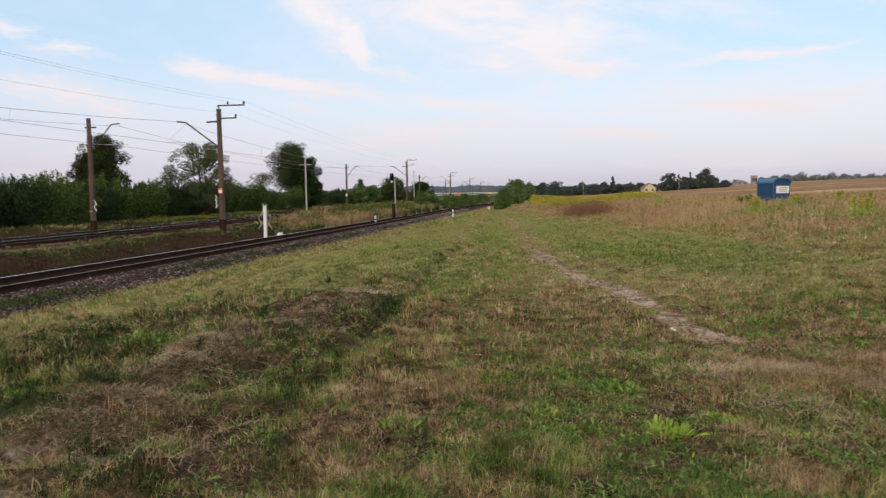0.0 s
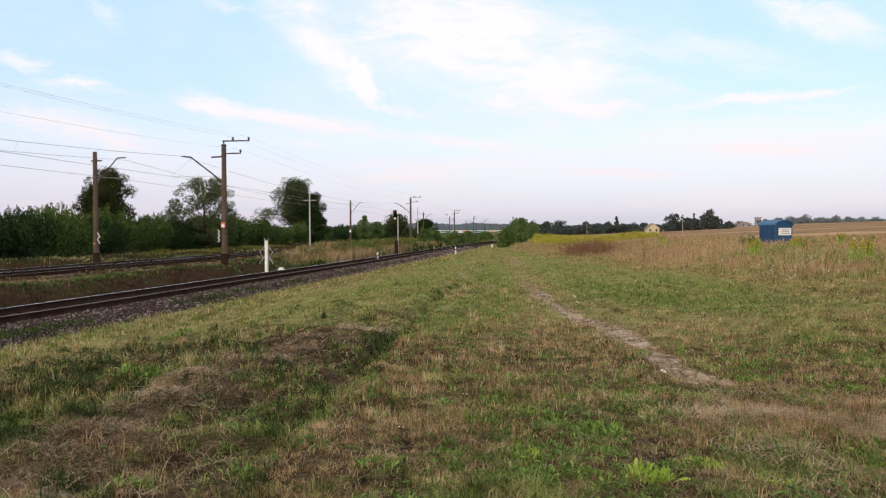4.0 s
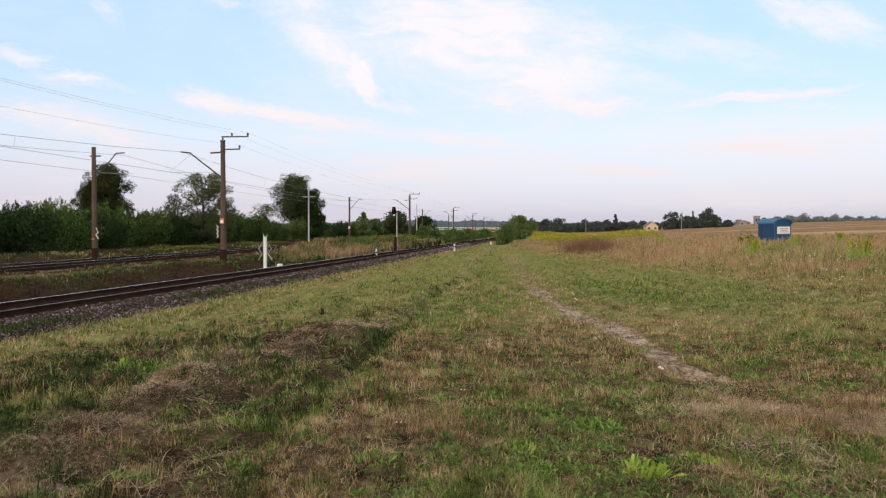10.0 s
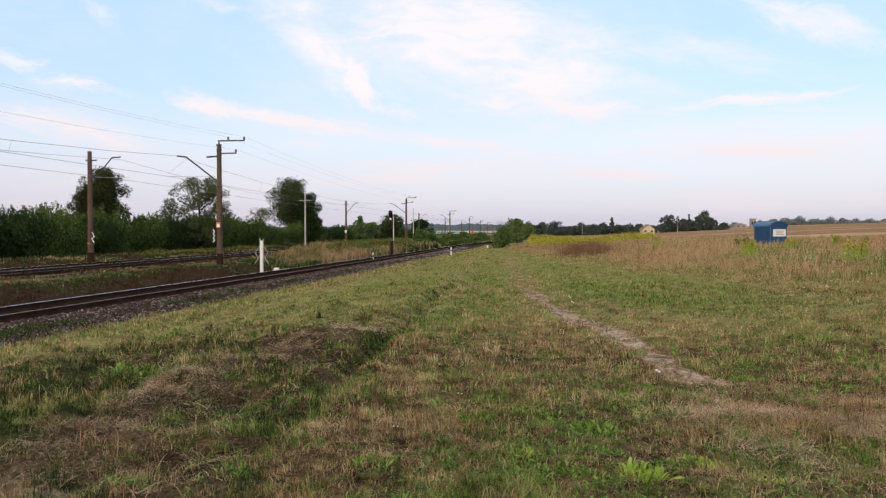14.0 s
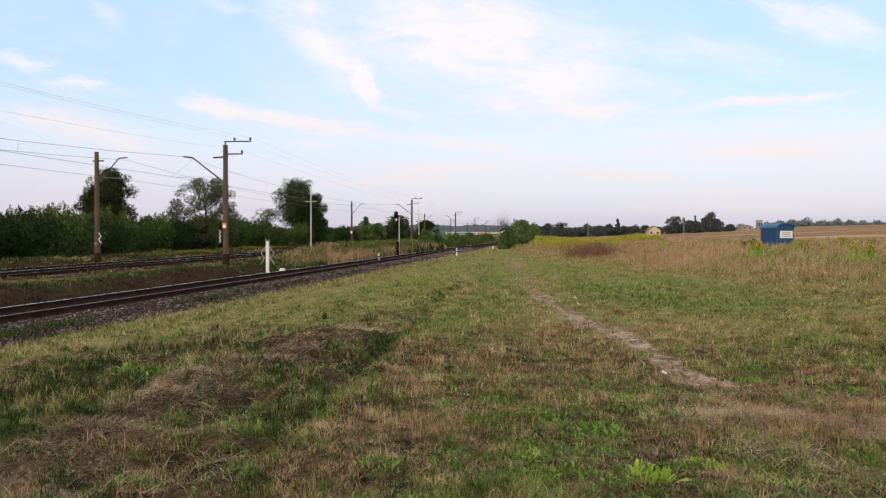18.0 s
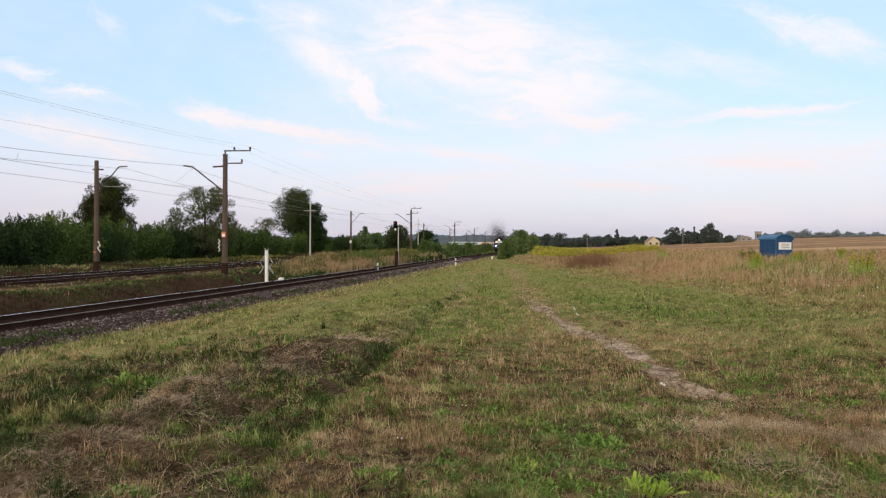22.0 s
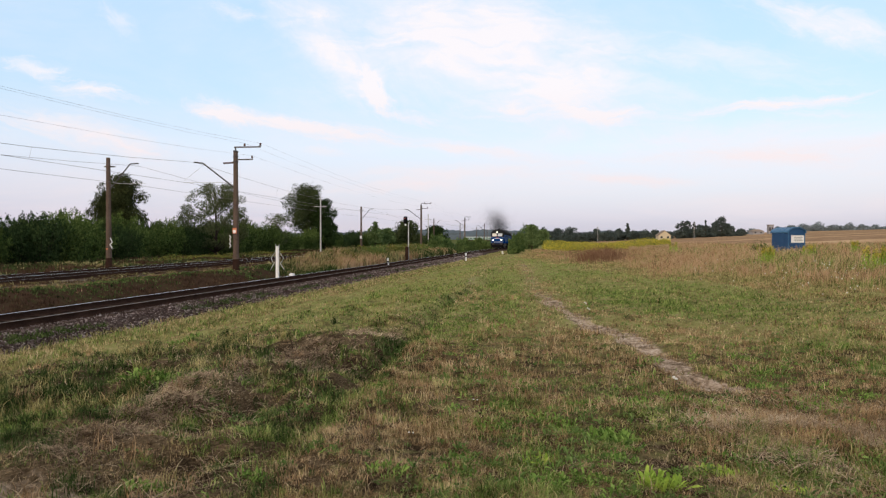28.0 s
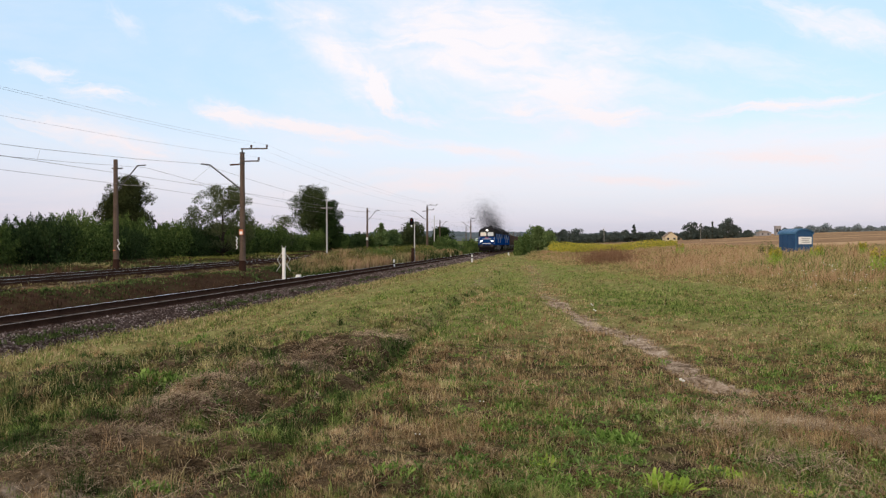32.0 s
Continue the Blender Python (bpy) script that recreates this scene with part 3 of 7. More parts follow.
def path_mask(x, y):
    ux, uy = np.array([p[0] for p in PATH]), np.array([p[1] for p in PATH])
    cx = np.interp(y, uy, ux)
    w = 0.20 + 0.16 * (vnoise(0 * np.asarray(y), y, 0.7, 61) - 0.5)
    inside = (y > uy[0]) & (y < uy[-1])
    spot = 0.6 * np.exp(-((x + 2.7) / 0.40) ** 2 - ((y - 4.75) / 0.22) ** 2)
    strip = x - 2.2 - 0.085 * (y - 20)             # faint wheel tracks running on across the meadow
    worn = sstep(15, 23, y) * sstep(95, 50, y) * (0.3 + 0.9 * vnoise(x, y, 2.5, 65))
    tracks = worn * (0.42 * np.exp(-(strip / 0.42) ** 2) + 0.34 * np.exp(-((strip + 2.4) / 0.3) ** 2))
    return spot + tracks + np.where(inside, np.exp(-((x - cx - 0.16 * (vnoise(x, y, 0.5, 62) - 0.5)) / w) ** 2) * sstep(23, 16, y) * (0.40 + 0.95 * vnoise(x, y, 0.4, 63) + 0.6 * vnoise(x, y, 0.14, 64)) * (0.25 + 0.75 * sstep(7.8, 8.5, y)), 0)


def edge_x(y):
    """Where the mown grass meets the tall grass."""
    y = np.asarray(y, float)
    return np.interp(y, [0, 10, 17, 22, 33, 59, 90, 115, 160], [11.5, 10.8, 9.9, 9.1, 8.1, 7.2, 8.0, 10.5, 16.0]) + 0.3 * np.sin(0.31 * y)


def graded(near0, near1, step, far0, far1, grow):
    out = list(np.arange(near0, near1 + 1e-6, step))
    s, v = step, near1
    while v < far1:
        s *= grow
        v += s
        out.append(v)
    s, v = step, near0
    while v > far0:
        s *= grow
        v -= s
        out.insert(0, v)
    return np.array(out)


def grid_faces(nx, ny):
    i, j = np.meshgrid(np.arange(nx - 1), np.arange(ny - 1), indexing="ij")
    a = (i * ny + j).ravel()
    return np.stack([a, a + ny, a + ny + 1, a + 1], 1)


def build_ground():
    xs = graded(-8, 6, 0.085, -2600, 2600, 1.06)
    ys = graded(3.2, 14, 0.085, -400, 3600, 1.05)
    X, Y = np.meshgrid(xs, ys, indexing="ij")
    Z = land(X, Y) - 0.03 * path_mask(X, Y)
    F = grid_faces(len(xs), len(ys))
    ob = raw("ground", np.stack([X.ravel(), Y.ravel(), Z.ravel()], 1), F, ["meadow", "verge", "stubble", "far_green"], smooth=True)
    cx, cy = X.ravel()[F].mean(1), Y.ravel()[F].mean(1)
    r = (cx - line_x(cy)) * 0.987
    idx = np.zeros(len(F), int)
    idx[r < 0] = 1
    idx[(r < -2.5) & (cy > 115)] = 3
    idx[(cx > 40 + 0.04 * cy) & (cy > 20) & (cx < 420)] = 2
    ob.data.polygons.foreach_set("material_index", idx)
    worn = ob.data.attributes.new("trodden", "FLOAT", "POINT")
    worn.data.foreach_set("value", path_mask(X, Y).ravel().astype(np.float32))
    thin = ob.data.attributes.new("turf", "FLOAT", "POINT")
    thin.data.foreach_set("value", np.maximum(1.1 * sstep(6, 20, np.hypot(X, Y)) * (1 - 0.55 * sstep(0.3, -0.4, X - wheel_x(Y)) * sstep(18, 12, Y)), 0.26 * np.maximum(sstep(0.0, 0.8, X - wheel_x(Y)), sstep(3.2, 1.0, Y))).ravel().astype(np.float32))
    swath = ob.data.attributes.new("swath", "FLOAT", "POINT")
    run = Y + 0.15 * X
    swath.data.foreach_set("value", (0.62 * (vnoise(0 * run, run, 26, 91) > 0.55) * (run > 70) + 0.25 * (run > 150)).ravel().astype(np.float32))
    tagged(ob, "mown dry meadow beside a railway line", "ground", kind="structure")


build_ground()


# ---------------------------------------------------------------- railway tracks
def sweep(name, cx, cz, y0, y1, step, profile, mats, parent, offset=0.0, mat_of=None):
    """A profile of (across, height) points carried along a track."""
    ys = np.arange(y0, y1 + 0.01, step)
    xs, zs = cx(ys), cz(ys)
    slope = np.gradient(xs, ys)
    n = np.sqrt(1 + slope ** 2)
    verts, faces, k = [], [], len(profile)
    for x, y, z, s, q in zip(xs, ys, zs, slope, n):
        for a, h in profile:
            verts.append((x + (a + offset) / q, y - (a + offset) * s / q, z + h))
    for i in range(len(ys) - 1):
        for j in range(k - 1):
            a = i * k + j
            faces.append((a, a + 1, a + k + 1, a + k))
    ob = raw(name, verts, faces, mats, parent)
    if mat_of:
        ob.data.polygons.foreach_set("material_index", [mat_of(j) for i in range(len(ys) - 1) for j in range(k - 1)])
    return ob


RAIL = [(-0.075, -0.172), (-0.075, -0.155), (-0.012, -0.13), (-0.010, -0.045), (-0.036, -0.035), (-0.036, -0.006), (-0.028, 0.0),
        (0.028, 0.0), (0.036, -0.006), (0.036, -0.035), (0.010, -0.045), (0.012, -0.13), (0.075, -0.155), (0.075, -0.172)]
BED = [(-3.0, -0.62), (-2.05, -0.42), (-1.55, -0.22), (-0.9, -0.19), (0.0, -0.20), (0.9, -0.19), (1.45, -0.22), (2.1, -0.43), (3.0, -0.62)]


def sleeper_mesh():
    bm = B()
    box(bm, -1.25, 1.25, -0.125, 0.125, -0.30, -0.168, 0.012)
    me = bpy.data.meshes.new("sleeper")
    bm.to_mesh(me)
    bm.free()
    me.materials.append(M["sleeper"])
    return me


def track(label, cx, cz, y0, y1, sy0, sy1, bed, stone="ballast"):
    """sy0, sy1: the stretch laid with sleepers."""
    top = empty("railway_track", pose(0, 0, 0), label, "railway track", "railway tracks", "structure")
    for off in (-0.755, 0.755):
        r = sweep("rail", cx, cz, y0, y1, 2.0, RAIL, ["rail_side", "rail_top" if off < 0 else "rail_dull"], top, off, lambda j: 1 if j == 6 else 0)
        tagged(r, "rusty steel rail with a worn bright top" if off < 0 else "rusty steel rail with a dull worn top")
    b = sweep("ballast_bed", cx, cz, y0, y1, 2.0, bed, [stone], top)
    tagged(b, "grey-brown crushed stone ballast")
    me = sleeper_mesh()
    y = sy0
    while y < sy1:
        s = new("sleeper", me)
        s.parent = top
        slope = float(cx(y + 0.5) - cx(y - 0.5))
        s.matrix_basis = pose(float(cx(y)), y, float(cz(y)), 0, 0, -math.degrees(math.atan(slope)))
        y += 0.62
    return top


track("single line of rusty rails on crushed stone ballast", line_x, line_z, -30, 520, 8, 170, BED)
for k in (0, 1):
    track("main line track with rusty rails on low ballast", lambda y, k=k: main_x(y, k), lambda y, k=k: MAIN_Z[k] + 0 * np.asarray(y, float),
          -30, 700, 14, 110, ([(-1.95, -0.14), (-1.2, -0.15), (0.6, -0.15), (1.27, -0.165), (1.5, -0.62)] if k == 0 else [(-2.2, -0.62), (-1.5, -0.15), (0, -0.16), (1.2, -0.15), (1.95, -0.14)]), "pale_bed")


# ---------------------------------------------------------------- masts and wires
MAST_STEP = 70.0
HEADING = math.degrees(math.atan(0.1115))


def mast_near():
    """Camera-side mast; its arm reaches to the main tracks (-x), feeder arms to the other side."""
    top = empty("catenary_mast", pose(0, 0, 0), "brown concrete catenary mast with steel arms and feeder brackets", "mast", "catenary masts")
    H = 7.12
    bm = B()
    rod(bm, (0, 0, -0.3), (0, 0, H - 0.1), 0.185, 0.125, 12)
    part("pole", bm, "pole", top)
    bm = B()
    rod(bm, (0, 0, -0.5), (0, 0, 0.75), 0.20, 0.19, 10)
    part("foundation", bm, "rail_side", top, "dark tarred foot")
    for z in (H - 0.75, H - 0.45, H - 0.16):
        bm = B()
        rod(bm, (0, 0, z), (0, 0, z + 0.10), 0.15, 0.15, 10)
        part("clamp", bm, "steel", top)
    bm = B()
    rod(bm, (-0.1, 0, 4.92), (-2.0, 0, 6.36), 0.042)
    rod(bm, (-2.0, 0, 6.36), (-2.55, 0, 6.42), 0.042)
    part("bracket_arm", bm, "steel", top)
    bm = B()
    rod(bm, (-0.5, 0, 5.22), (-3.2, 0, 5.24), 0.012)
    part("steady_arm", bm, "pale_pole", top, "thin grey steady arm")
    bm = B()
    rod(bm, (-1.9, 0, 6.3), (-3.2, 0, 5.32), 0.007)
    part("stay", bm, "pale_pole", top)
    bm = B()
    rod(bm, (0, 0, H - 0.3), (0, 0, H + 0.12), 0.05, 0.045, 8)
    part("top_spigot", bm, "steel", top)
    for z, reach, pins in ((H + 0.10, 1.55, (0.55, 1.5)), (H - 0.62, 1.05, (1.0,))):
        bm = B()
        box(bm, -0.06, reach, -0.06, -0.004, z, z + 0.075)
        arm = part("feeder_arm", bm, "steel", top)
        for p in pins:
            bm = B()
            rod(bm, (p, 0, z + 0.09), (p, 0, z + 0.12), 0.025)
            rod(bm, (p, 0, z + 0.11), (p, 0, z + 0.26), 0.07, 0.05)
            part("insulator", bm, "insulator", arm)
    bm = B()
    rod(bm, (-0.1, 0, H - 0.75), (-0.75, 0, H - 0.78), 0.05)
    part("strain_insulator", bm, "insulator", top)
    return top


def mast_far():
    """The mast beyond the main tracks; its arm reaches back over them (+x)."""
    top = empty("catenary_mast", pose(0, 0, 0), "plain brown concrete catenary mast with one bracket arm", "mast", "catenary masts")
    H = 6.95
    bm = B()
    rod(bm, (0, 0, -0.3), (0, 0, H), 0.185, 0.120, 12)
    part("pole", bm, "pole", top)
    bm = B()
    rod(bm, (0, 0, -0.5), (0, 0, 0.75), 0.20, 0.19, 10)
    part("foundation", bm, "rail_side", top, "dark tarred foot")
    bm = B()
    rod(bm, (0.1, 0, 5.0), (1.45, 0, 6.55), 0.038)
    rod(bm, (1.45, 0, 6.55), (2.0, 0, 6.58), 0.038)
    part("bracket_arm", bm, "steel", top)
    bm = B()
    rod(bm, (0.5, 0, 5.36), (2.5, 0, 5.32), 0.010)
    part("steady_arm", bm, "pale_pole", top)
    bm = B()
    rod(bm, (-0.25, 0, H - 0.55), (0.45, 0, H - 0.55), 0.045)
    part("cross_bar", bm, "steel", top)
    return top


def zigzag(parent, x, z, flip):
    """A pale bent plate fixed to a mast's foot."""
    bm = B()
    pts = [(0.17, 0.0), (0.0, 0.26), (0.17, 0.40), (0.02, 0.66)] if not flip else [(0, 0.0), (0.10, 0.12), (0, 0.24), (0.10, 0.36), (0, 0.48), (0.10, 0.6), (0, 0.72)]
    for a, b in zip(pts, pts[1:]):
        rod(bm, (x + a[0], -0.24, z + a[1]), (x + b[0], -0.24, z + b[1]), 0.028, n=6)
    return part("rail_bond_cable", bm, "white", parent, "pale bent cable strap")


NEAR_MASTS = [(-12.79 + 0.108 * MAST_STEP * i, 42.6 + 0.994 * MAST_STEP * i) for i in range(9)]
FAR_MASTS = [(-21.5 + 0.110 * MAST_STEP * i + (0, -0.95, 0.7, 0, 0, 0, 0, 0, 0)[i], 45.2 + 0.994 * MAST_STEP * i) for i in range(9)]


def build_masts():
    a, b = mast_near(), mast_far()
    for first, spots in ((a, NEAR_MASTS), (b, FAR_MASTS)):
        for i, (x, y) in enumerate(spots):
            m = pose(x, y, 0.05, 0, 0, -HEADING)
            if i == 0:
                first.matrix_basis = m
                continue
            c = copy_thing(first, m)
            if i == 1 and first is b:
                bm = B()
                box(bm, -0.16, 0.16, -0.22, -0.19, 1.95, 2.35, 0.005)
                part("number_plate", bm, "white", c, "small white number plate")
    bm = B()
    box(bm, -0.125, 0.125, -0.215, -0.195, 2.24, 2.56, 0.005)
    plate = part("warning_plate", bm, "orange", a, "orange and white warning plate")
    bm = B()
    box(bm, -0.085, 0.085, -0.225, -0.217, 2.28, 2.45)
    part("plate_face", bm, "white", plate)
    zigzag(a, -0.30, 1.42, True)
    zigzag(b, 0.22, 1.33, False)
    bm = B()
    box(bm, -0.10, 0.06, -0.185, -0.15, 1.28, 1.34)
    part("yellow_band", bm, "orange", b)


def wire(name, pts, r, label):
    cu = bpy.data.curves.new(name, "CURVE")
    cu.dimensions, cu.bevel_depth, cu.bevel_resolution = "3D", r, 0
    sp = cu.splines.new("POLY")
    sp.points.add(len(pts) - 1)
    for p, q in zip(sp.points, pts):
        p.co = (*q, 1)
    cu.materials.append(M["wire"])
    return tagged(new(name, cu), label, "wire", "overhead wires")


def sagged(points, sag, n=10, later=None):
    """later: the sag of the spans after the first."""
    out = []
    first = sag
    for k, (a, b) in enumerate(zip(points, points[1:])):
        sag = first if k == 0 or later is None else later
        a, b = Vector(a), Vector(b)
        for i in range(n):
            t = i / n
            p = a.lerp(b, t)
            p.z -= 4 * sag * t * (1 - t)
            out.append(p)
    out.append(Vector(points[-1]))
    return out


def build_wires():
    dirx = Vector((0.1108, 0.9938, 0))
    side = Vector((0.9938, -0.1108, 0))
    for spots, across, tag in ((NEAR_MASTS, -2.5, 1), (FAR_MASTS, 2.0, -1)):
        pts = [Vector((x, y, 0)) + side * across for x, y in spots]
        pts = [pts[0] - dirx * MAST_STEP] + pts
        up, low = Vector((0, 0, 6.47)), Vector((0, 0, 5.24))
        mes = sagged([p + up for p in pts], 1.3 if tag > 0 else 1.15, later=0.9)
        wire("messenger_wire", mes, 0.0085, "dark messenger wire above the main track")
        con = sagged([p + low + side * (0.25 * tag * (-1) ** i) for i, p in enumerate(pts)], 0.12)
        wire("contact_wire", con, 0.0085, "dark contact wire above the main track")
        for i in range(0, 40):
            if i % 10 in (2, 4, 6, 8):
                wire("dropper_wire", [mes[i], con[i]], 0.004, "thin dropper between two wires")
    for across, h, sag in ((0.55, 7.53, 0.96), (1.5, 7.53, 1.16), (1.0, 6.81, 1.22)):
        pts = [Vector((x, y, h)) + side * across for x, y in NEAR_MASTS]
        pts = [pts[0] - dirx * MAST_STEP] + pts
        wire("feeder_wire", sagged(pts, sag, later=0.55), 0.0032, "thin feeder wire on mast brackets")


build_masts()
build_wires()


def at(u, y):
    """x of a place seen at slope u when y metres ahead."""
    return u * y


def cross_pole(x, y, z, h, thin=1.0):
    top = empty("telegraph_pole", pose(x, y, z), "pale concrete pole with a crossbar", "pole", "telegraph poles")
    bm = B()
    rod(bm, (0, 0, -0.5), (0, 0, h), 0.11 * thin, 0.07 * thin, 8)
    part("pole", bm, "pale_pole", top)
    bm = B()
    box(bm, -0.75, 0.75, -0.04, 0.04, h * 0.83, h * 0.83 + 0.08)
    part("crossbar", bm, "pale_pole", top)


cross_pole(at(-0.184, 92), 92, 0.0, 7.2)
cross_pole(at(-0.037, 150), 150, 0.0, 7.0)
cross_pole(at(0.012, 205), 205, 0.0, 6.0)


def signal(x, y, z):
    top = empty("railway_signal", pose(x, y, z, 0, 0, -4), "black railway signal showing red on a grey mast", "signal")
    bm = B()
    rod(bm, (0, 0, -0.4), (0, 0, 3.95), 0.06, 0.05, 8)
    part("mast", bm, "pale_pole", top)
    bm = B()
    box(bm, -0.48, -0.10, -0.16, 0.12, 3.82, 4.52, 0.09)
    head = part("signal_head", bm, "black", top, "black signal head")
    for z0 in (4.34, 4.02):
        bm = B()
        rod(bm, (-0.29, -0.16, z0 + 0.02), (-0.29, -0.40, z0), 0.11, 0.12, 10)
        part("hood", bm, "black", head)
    bm = B()
    rod(bm, (-0.29, -0.395, 4.325), (-0.29, -0.415, 4.32), 0.035, 0.035, 12)
    part("red_light", bm, "red_lamp", head, "lit red lens")
    bm = B()
    box(bm, -0.36, -0.2, -0.14, -0.10, 3.62, 3.80)
    part("number_plate", bm, "white", top)
    bm = B()
    box(bm, -0.30, 0.02, -0.30, -0.07, -0.3, 1.55, 0.03)
    part("relay_cabinet", bm, "rail_side", top, "rusty brown relay cabinet")


signal(at(-0.064, 72), 72, -0.35)


def marker_post(x, y, z, h, w, stripes):
    top = empty("marker_post", pose(x, y, z, 0, 0, -8), "short white trackside marker post", "post", "trackside markers")
    bm = B()
    box(bm, -w, w, -w, w, -0.3, h, 0.02)
    post = part("post", bm, "white", top)
    if stripes:
        bm = B()
        box(bm, -w - 0.004, w + 0.004, -w - 0.004, w + 0.004, h * 0.55, h * 0.68)
        part("dark_band", bm, "black", post, "dark band")


marker_post(at(-0.092, 60), 60, -0.40, 0.80, 0.065, True)
marker_post(at(0.0143, 78), 78, -0.40, 0.84, 0.075, True)
marker_post(at(0.064, 112), 112, -0.42, 0.5, 0.12, False)


def tall_post(x, y, z):
    top = empty("white_post", pose(x, y, z, 0, 0, -8), "tall white post with bent wire brackets beside the rails", "post")
    bm = B()
    box(bm, -0.075, 0.075, -0.06, 0.06, -0.3, 2.02, 0.01)
    part("post", bm, "white", top)
    bm = B()
    box(bm, -0.10, -0.078, -0.05, 0.05, -0.3, 1.5)
    part("rusty_strip", bm, "rail_side", top, "rusty steel strip")
    for s in (-1, 1):
        bm = B()
        rod(bm, (s * 0.08, 0, 1.78), (s * 0.34, -0.02, 1.42), 0.014, n=6)
        rod(bm, (s * 0.34, -0.02, 1.42), (s * 0.17, -0.02, 1.12), 0.014, n=6)
        rod(bm, (s * 0.17, -0.02, 1.12), (s * 0.38, -0.02, 0.82), 0.014, n=6)
        rod(bm, (s * 0.08, 0, 1.30), (s * 0.38, -0.02, 0.82), 0.012, n=6)
        part("wire_bracket", bm, "pale_pole", top, "thin grey bent bracket")
    bm = B()
    rod(bm, (-0.06, 0, 2.0), (-0.10, 0, 2.14), 0.02, n=6)
    rod(bm, (0.06, 0, 2.0), (0.11, 0, 2.10), 0.02, n=6)
    part("top_prong", bm, "pale_pole", top)


tall_post(at(-0.2435, 37.5), 37.5, -0.42)


def white_stone(x, y, z):
    bm = B()
    box(bm, -0.14, 0.14, -0.12, 0.12, -0.2, 0.50, 0.05)
    top = empty("concrete_marker", pose(x, y, z, 0, 0, -8), "small white concrete block beside the rails", "marker")
    part("block", bm, "white", top)


white_stone(at(-0.2235, 40.0), 40.0, -0.40)


# ---------------------------------------------------------------- the blue hut
def hut(x, y, z):
    top = empty("blue_hut", pose(x, y, z, 0, 0, 13), "small blue sheet-metal hut with a rounded roof in tall grass", "hut")
    W, L, H = 0.76, 1.02, 2.46 - z
    bm = B()
    box(bm, -W, W, -L, L, -0.4, H, 0.02)
    part("body", bm, "blue_tin", top)
    arch = [(W * math.cos(a), H + 0.36 * math.sin(a)) for a in np.linspace(0, math.pi, 11)]
    for sy in (-L + 0.004, L - 0.004):
        bm = B()
        bm.faces.new([bm.verts.new((p, sy, q)) for p, q in arch])
        part("gable", bm, "blue_tin", top)
    prof = [(W * 1.10 * math.cos(a), H + 0.02 + 0.40 * math.sin(a)) for a in np.linspace(0, math.pi, 11)]
    bm = B()
    ends = []
    for sy in (-L - 0.10, L + 0.10):
        ends.append([bm.verts.new((p, sy, q)) for p, q in prof] + [bm.verts.new((p * 0.97, sy, q - 0.05)) for p, q in reversed(prof)])
    n = len(ends[0])
    for i in range(n):
        j = (i + 1) % n
        bm.faces.new((ends[0][i], ends[0][j], ends[1][j], ends[1][i]))
    bm.faces.new(ends[0])
    bm.faces.new(list(reversed(ends[1])))
    part("roof", bm, "blue_roof", top, "faded blue rounded roof")
    for sy in np.linspace(-L, L, 5):
        bm = B()
        for a, b in zip(prof, prof[1:]):
            rod(bm, (a[0], sy, a[1] + 0.01), (b[0], sy, b[1] + 0.01), 0.02, n=5)
        part("roof_rib", bm, "blue_roof", top)
    bm = B()
    box(bm, -0.50, 0.66, -L - 0.03, -L - 0.004, H - 0.80, H - 0.22)
    sign = part("sign_board", bm, "white", top, "white notice board with faded lines")
    for a, b, z0 in ((-0.24, 0.5, H - 0.40), (-0.24, 0.42, H - 0.54), (-0.24, 0.52, H - 0.68)):
        bm = B()
        box(bm, a, b, -L - 0.036, -L - 0.032, z0, z0 + 0.06)
        part("text_bar", bm, "grey_wall", sign)
    for sx in (-W + 0.02, W - 0.02):
        bm = B()
        box(bm, sx - 0.03, sx + 0.03, -L - 0.02, -L - 0.003, -0.3, H - 0.02)
        part("corner_trim", bm, "blue_roof", top)
    for sy in (-0.6, 0.0, 0.6):
        bm = B()
        box(bm, -W - 0.02, -W - 0.003, sy - 0.03, sy + 0.03, -0.3, H - 0.02)
        part("side_rib", bm, "blue_tin", top)


hut(26.95, 60.0, float(land(26.95, 60.0)))


# ---------------------------------------------------------------- trees, bushes, woods
def leaf_cloud(rng, blobs, n, size, flat=0.0):
    """n small leaf-clump quads spread through ellipsoid blobs (cx, cy, cz, rx, ry, rz)."""
    blobs = np.array(blobs)
    w = blobs[:, 3] * blobs[:, 4] * blobs[:, 5]
    pick = rng.choice(len(blobs), n, p=w ** 0.7 / (w ** 0.7).sum())
    d = rng.normal(size=(n, 3))
    d /= np.linalg.norm(d, axis=1)[:, None]
    rad = rng.uniform(0.35, 1.0, n) ** 0.5 * (1 + 0.12 * rng.normal(size=n))
    c = blobs[pick, :3] + d * rad[:, None] * blobs[pick, 3:]
    a = rng.normal(size=(n, 3))
    a /= np.linalg.norm(a, axis=1)[:, None]
    nrm = d + 0.8 * rng.normal(size=(n, 3))
    b = np.cross(nrm, a)
    b /= np.linalg.norm(b, axis=1)[:, None] + 1e-9
    s = size * rng.uniform(0.6, 1.4, n)[:, None]
    p0, p1, p2, p3 = c - a * s, c - b * s * 0.6, c + a * s, c + b * s * 0.6
    V = np.stack([p0, p1, p2, p3], 1).reshape(-1, 3)
    F = np.arange(4 * n).reshape(n, 4)
    return V, F


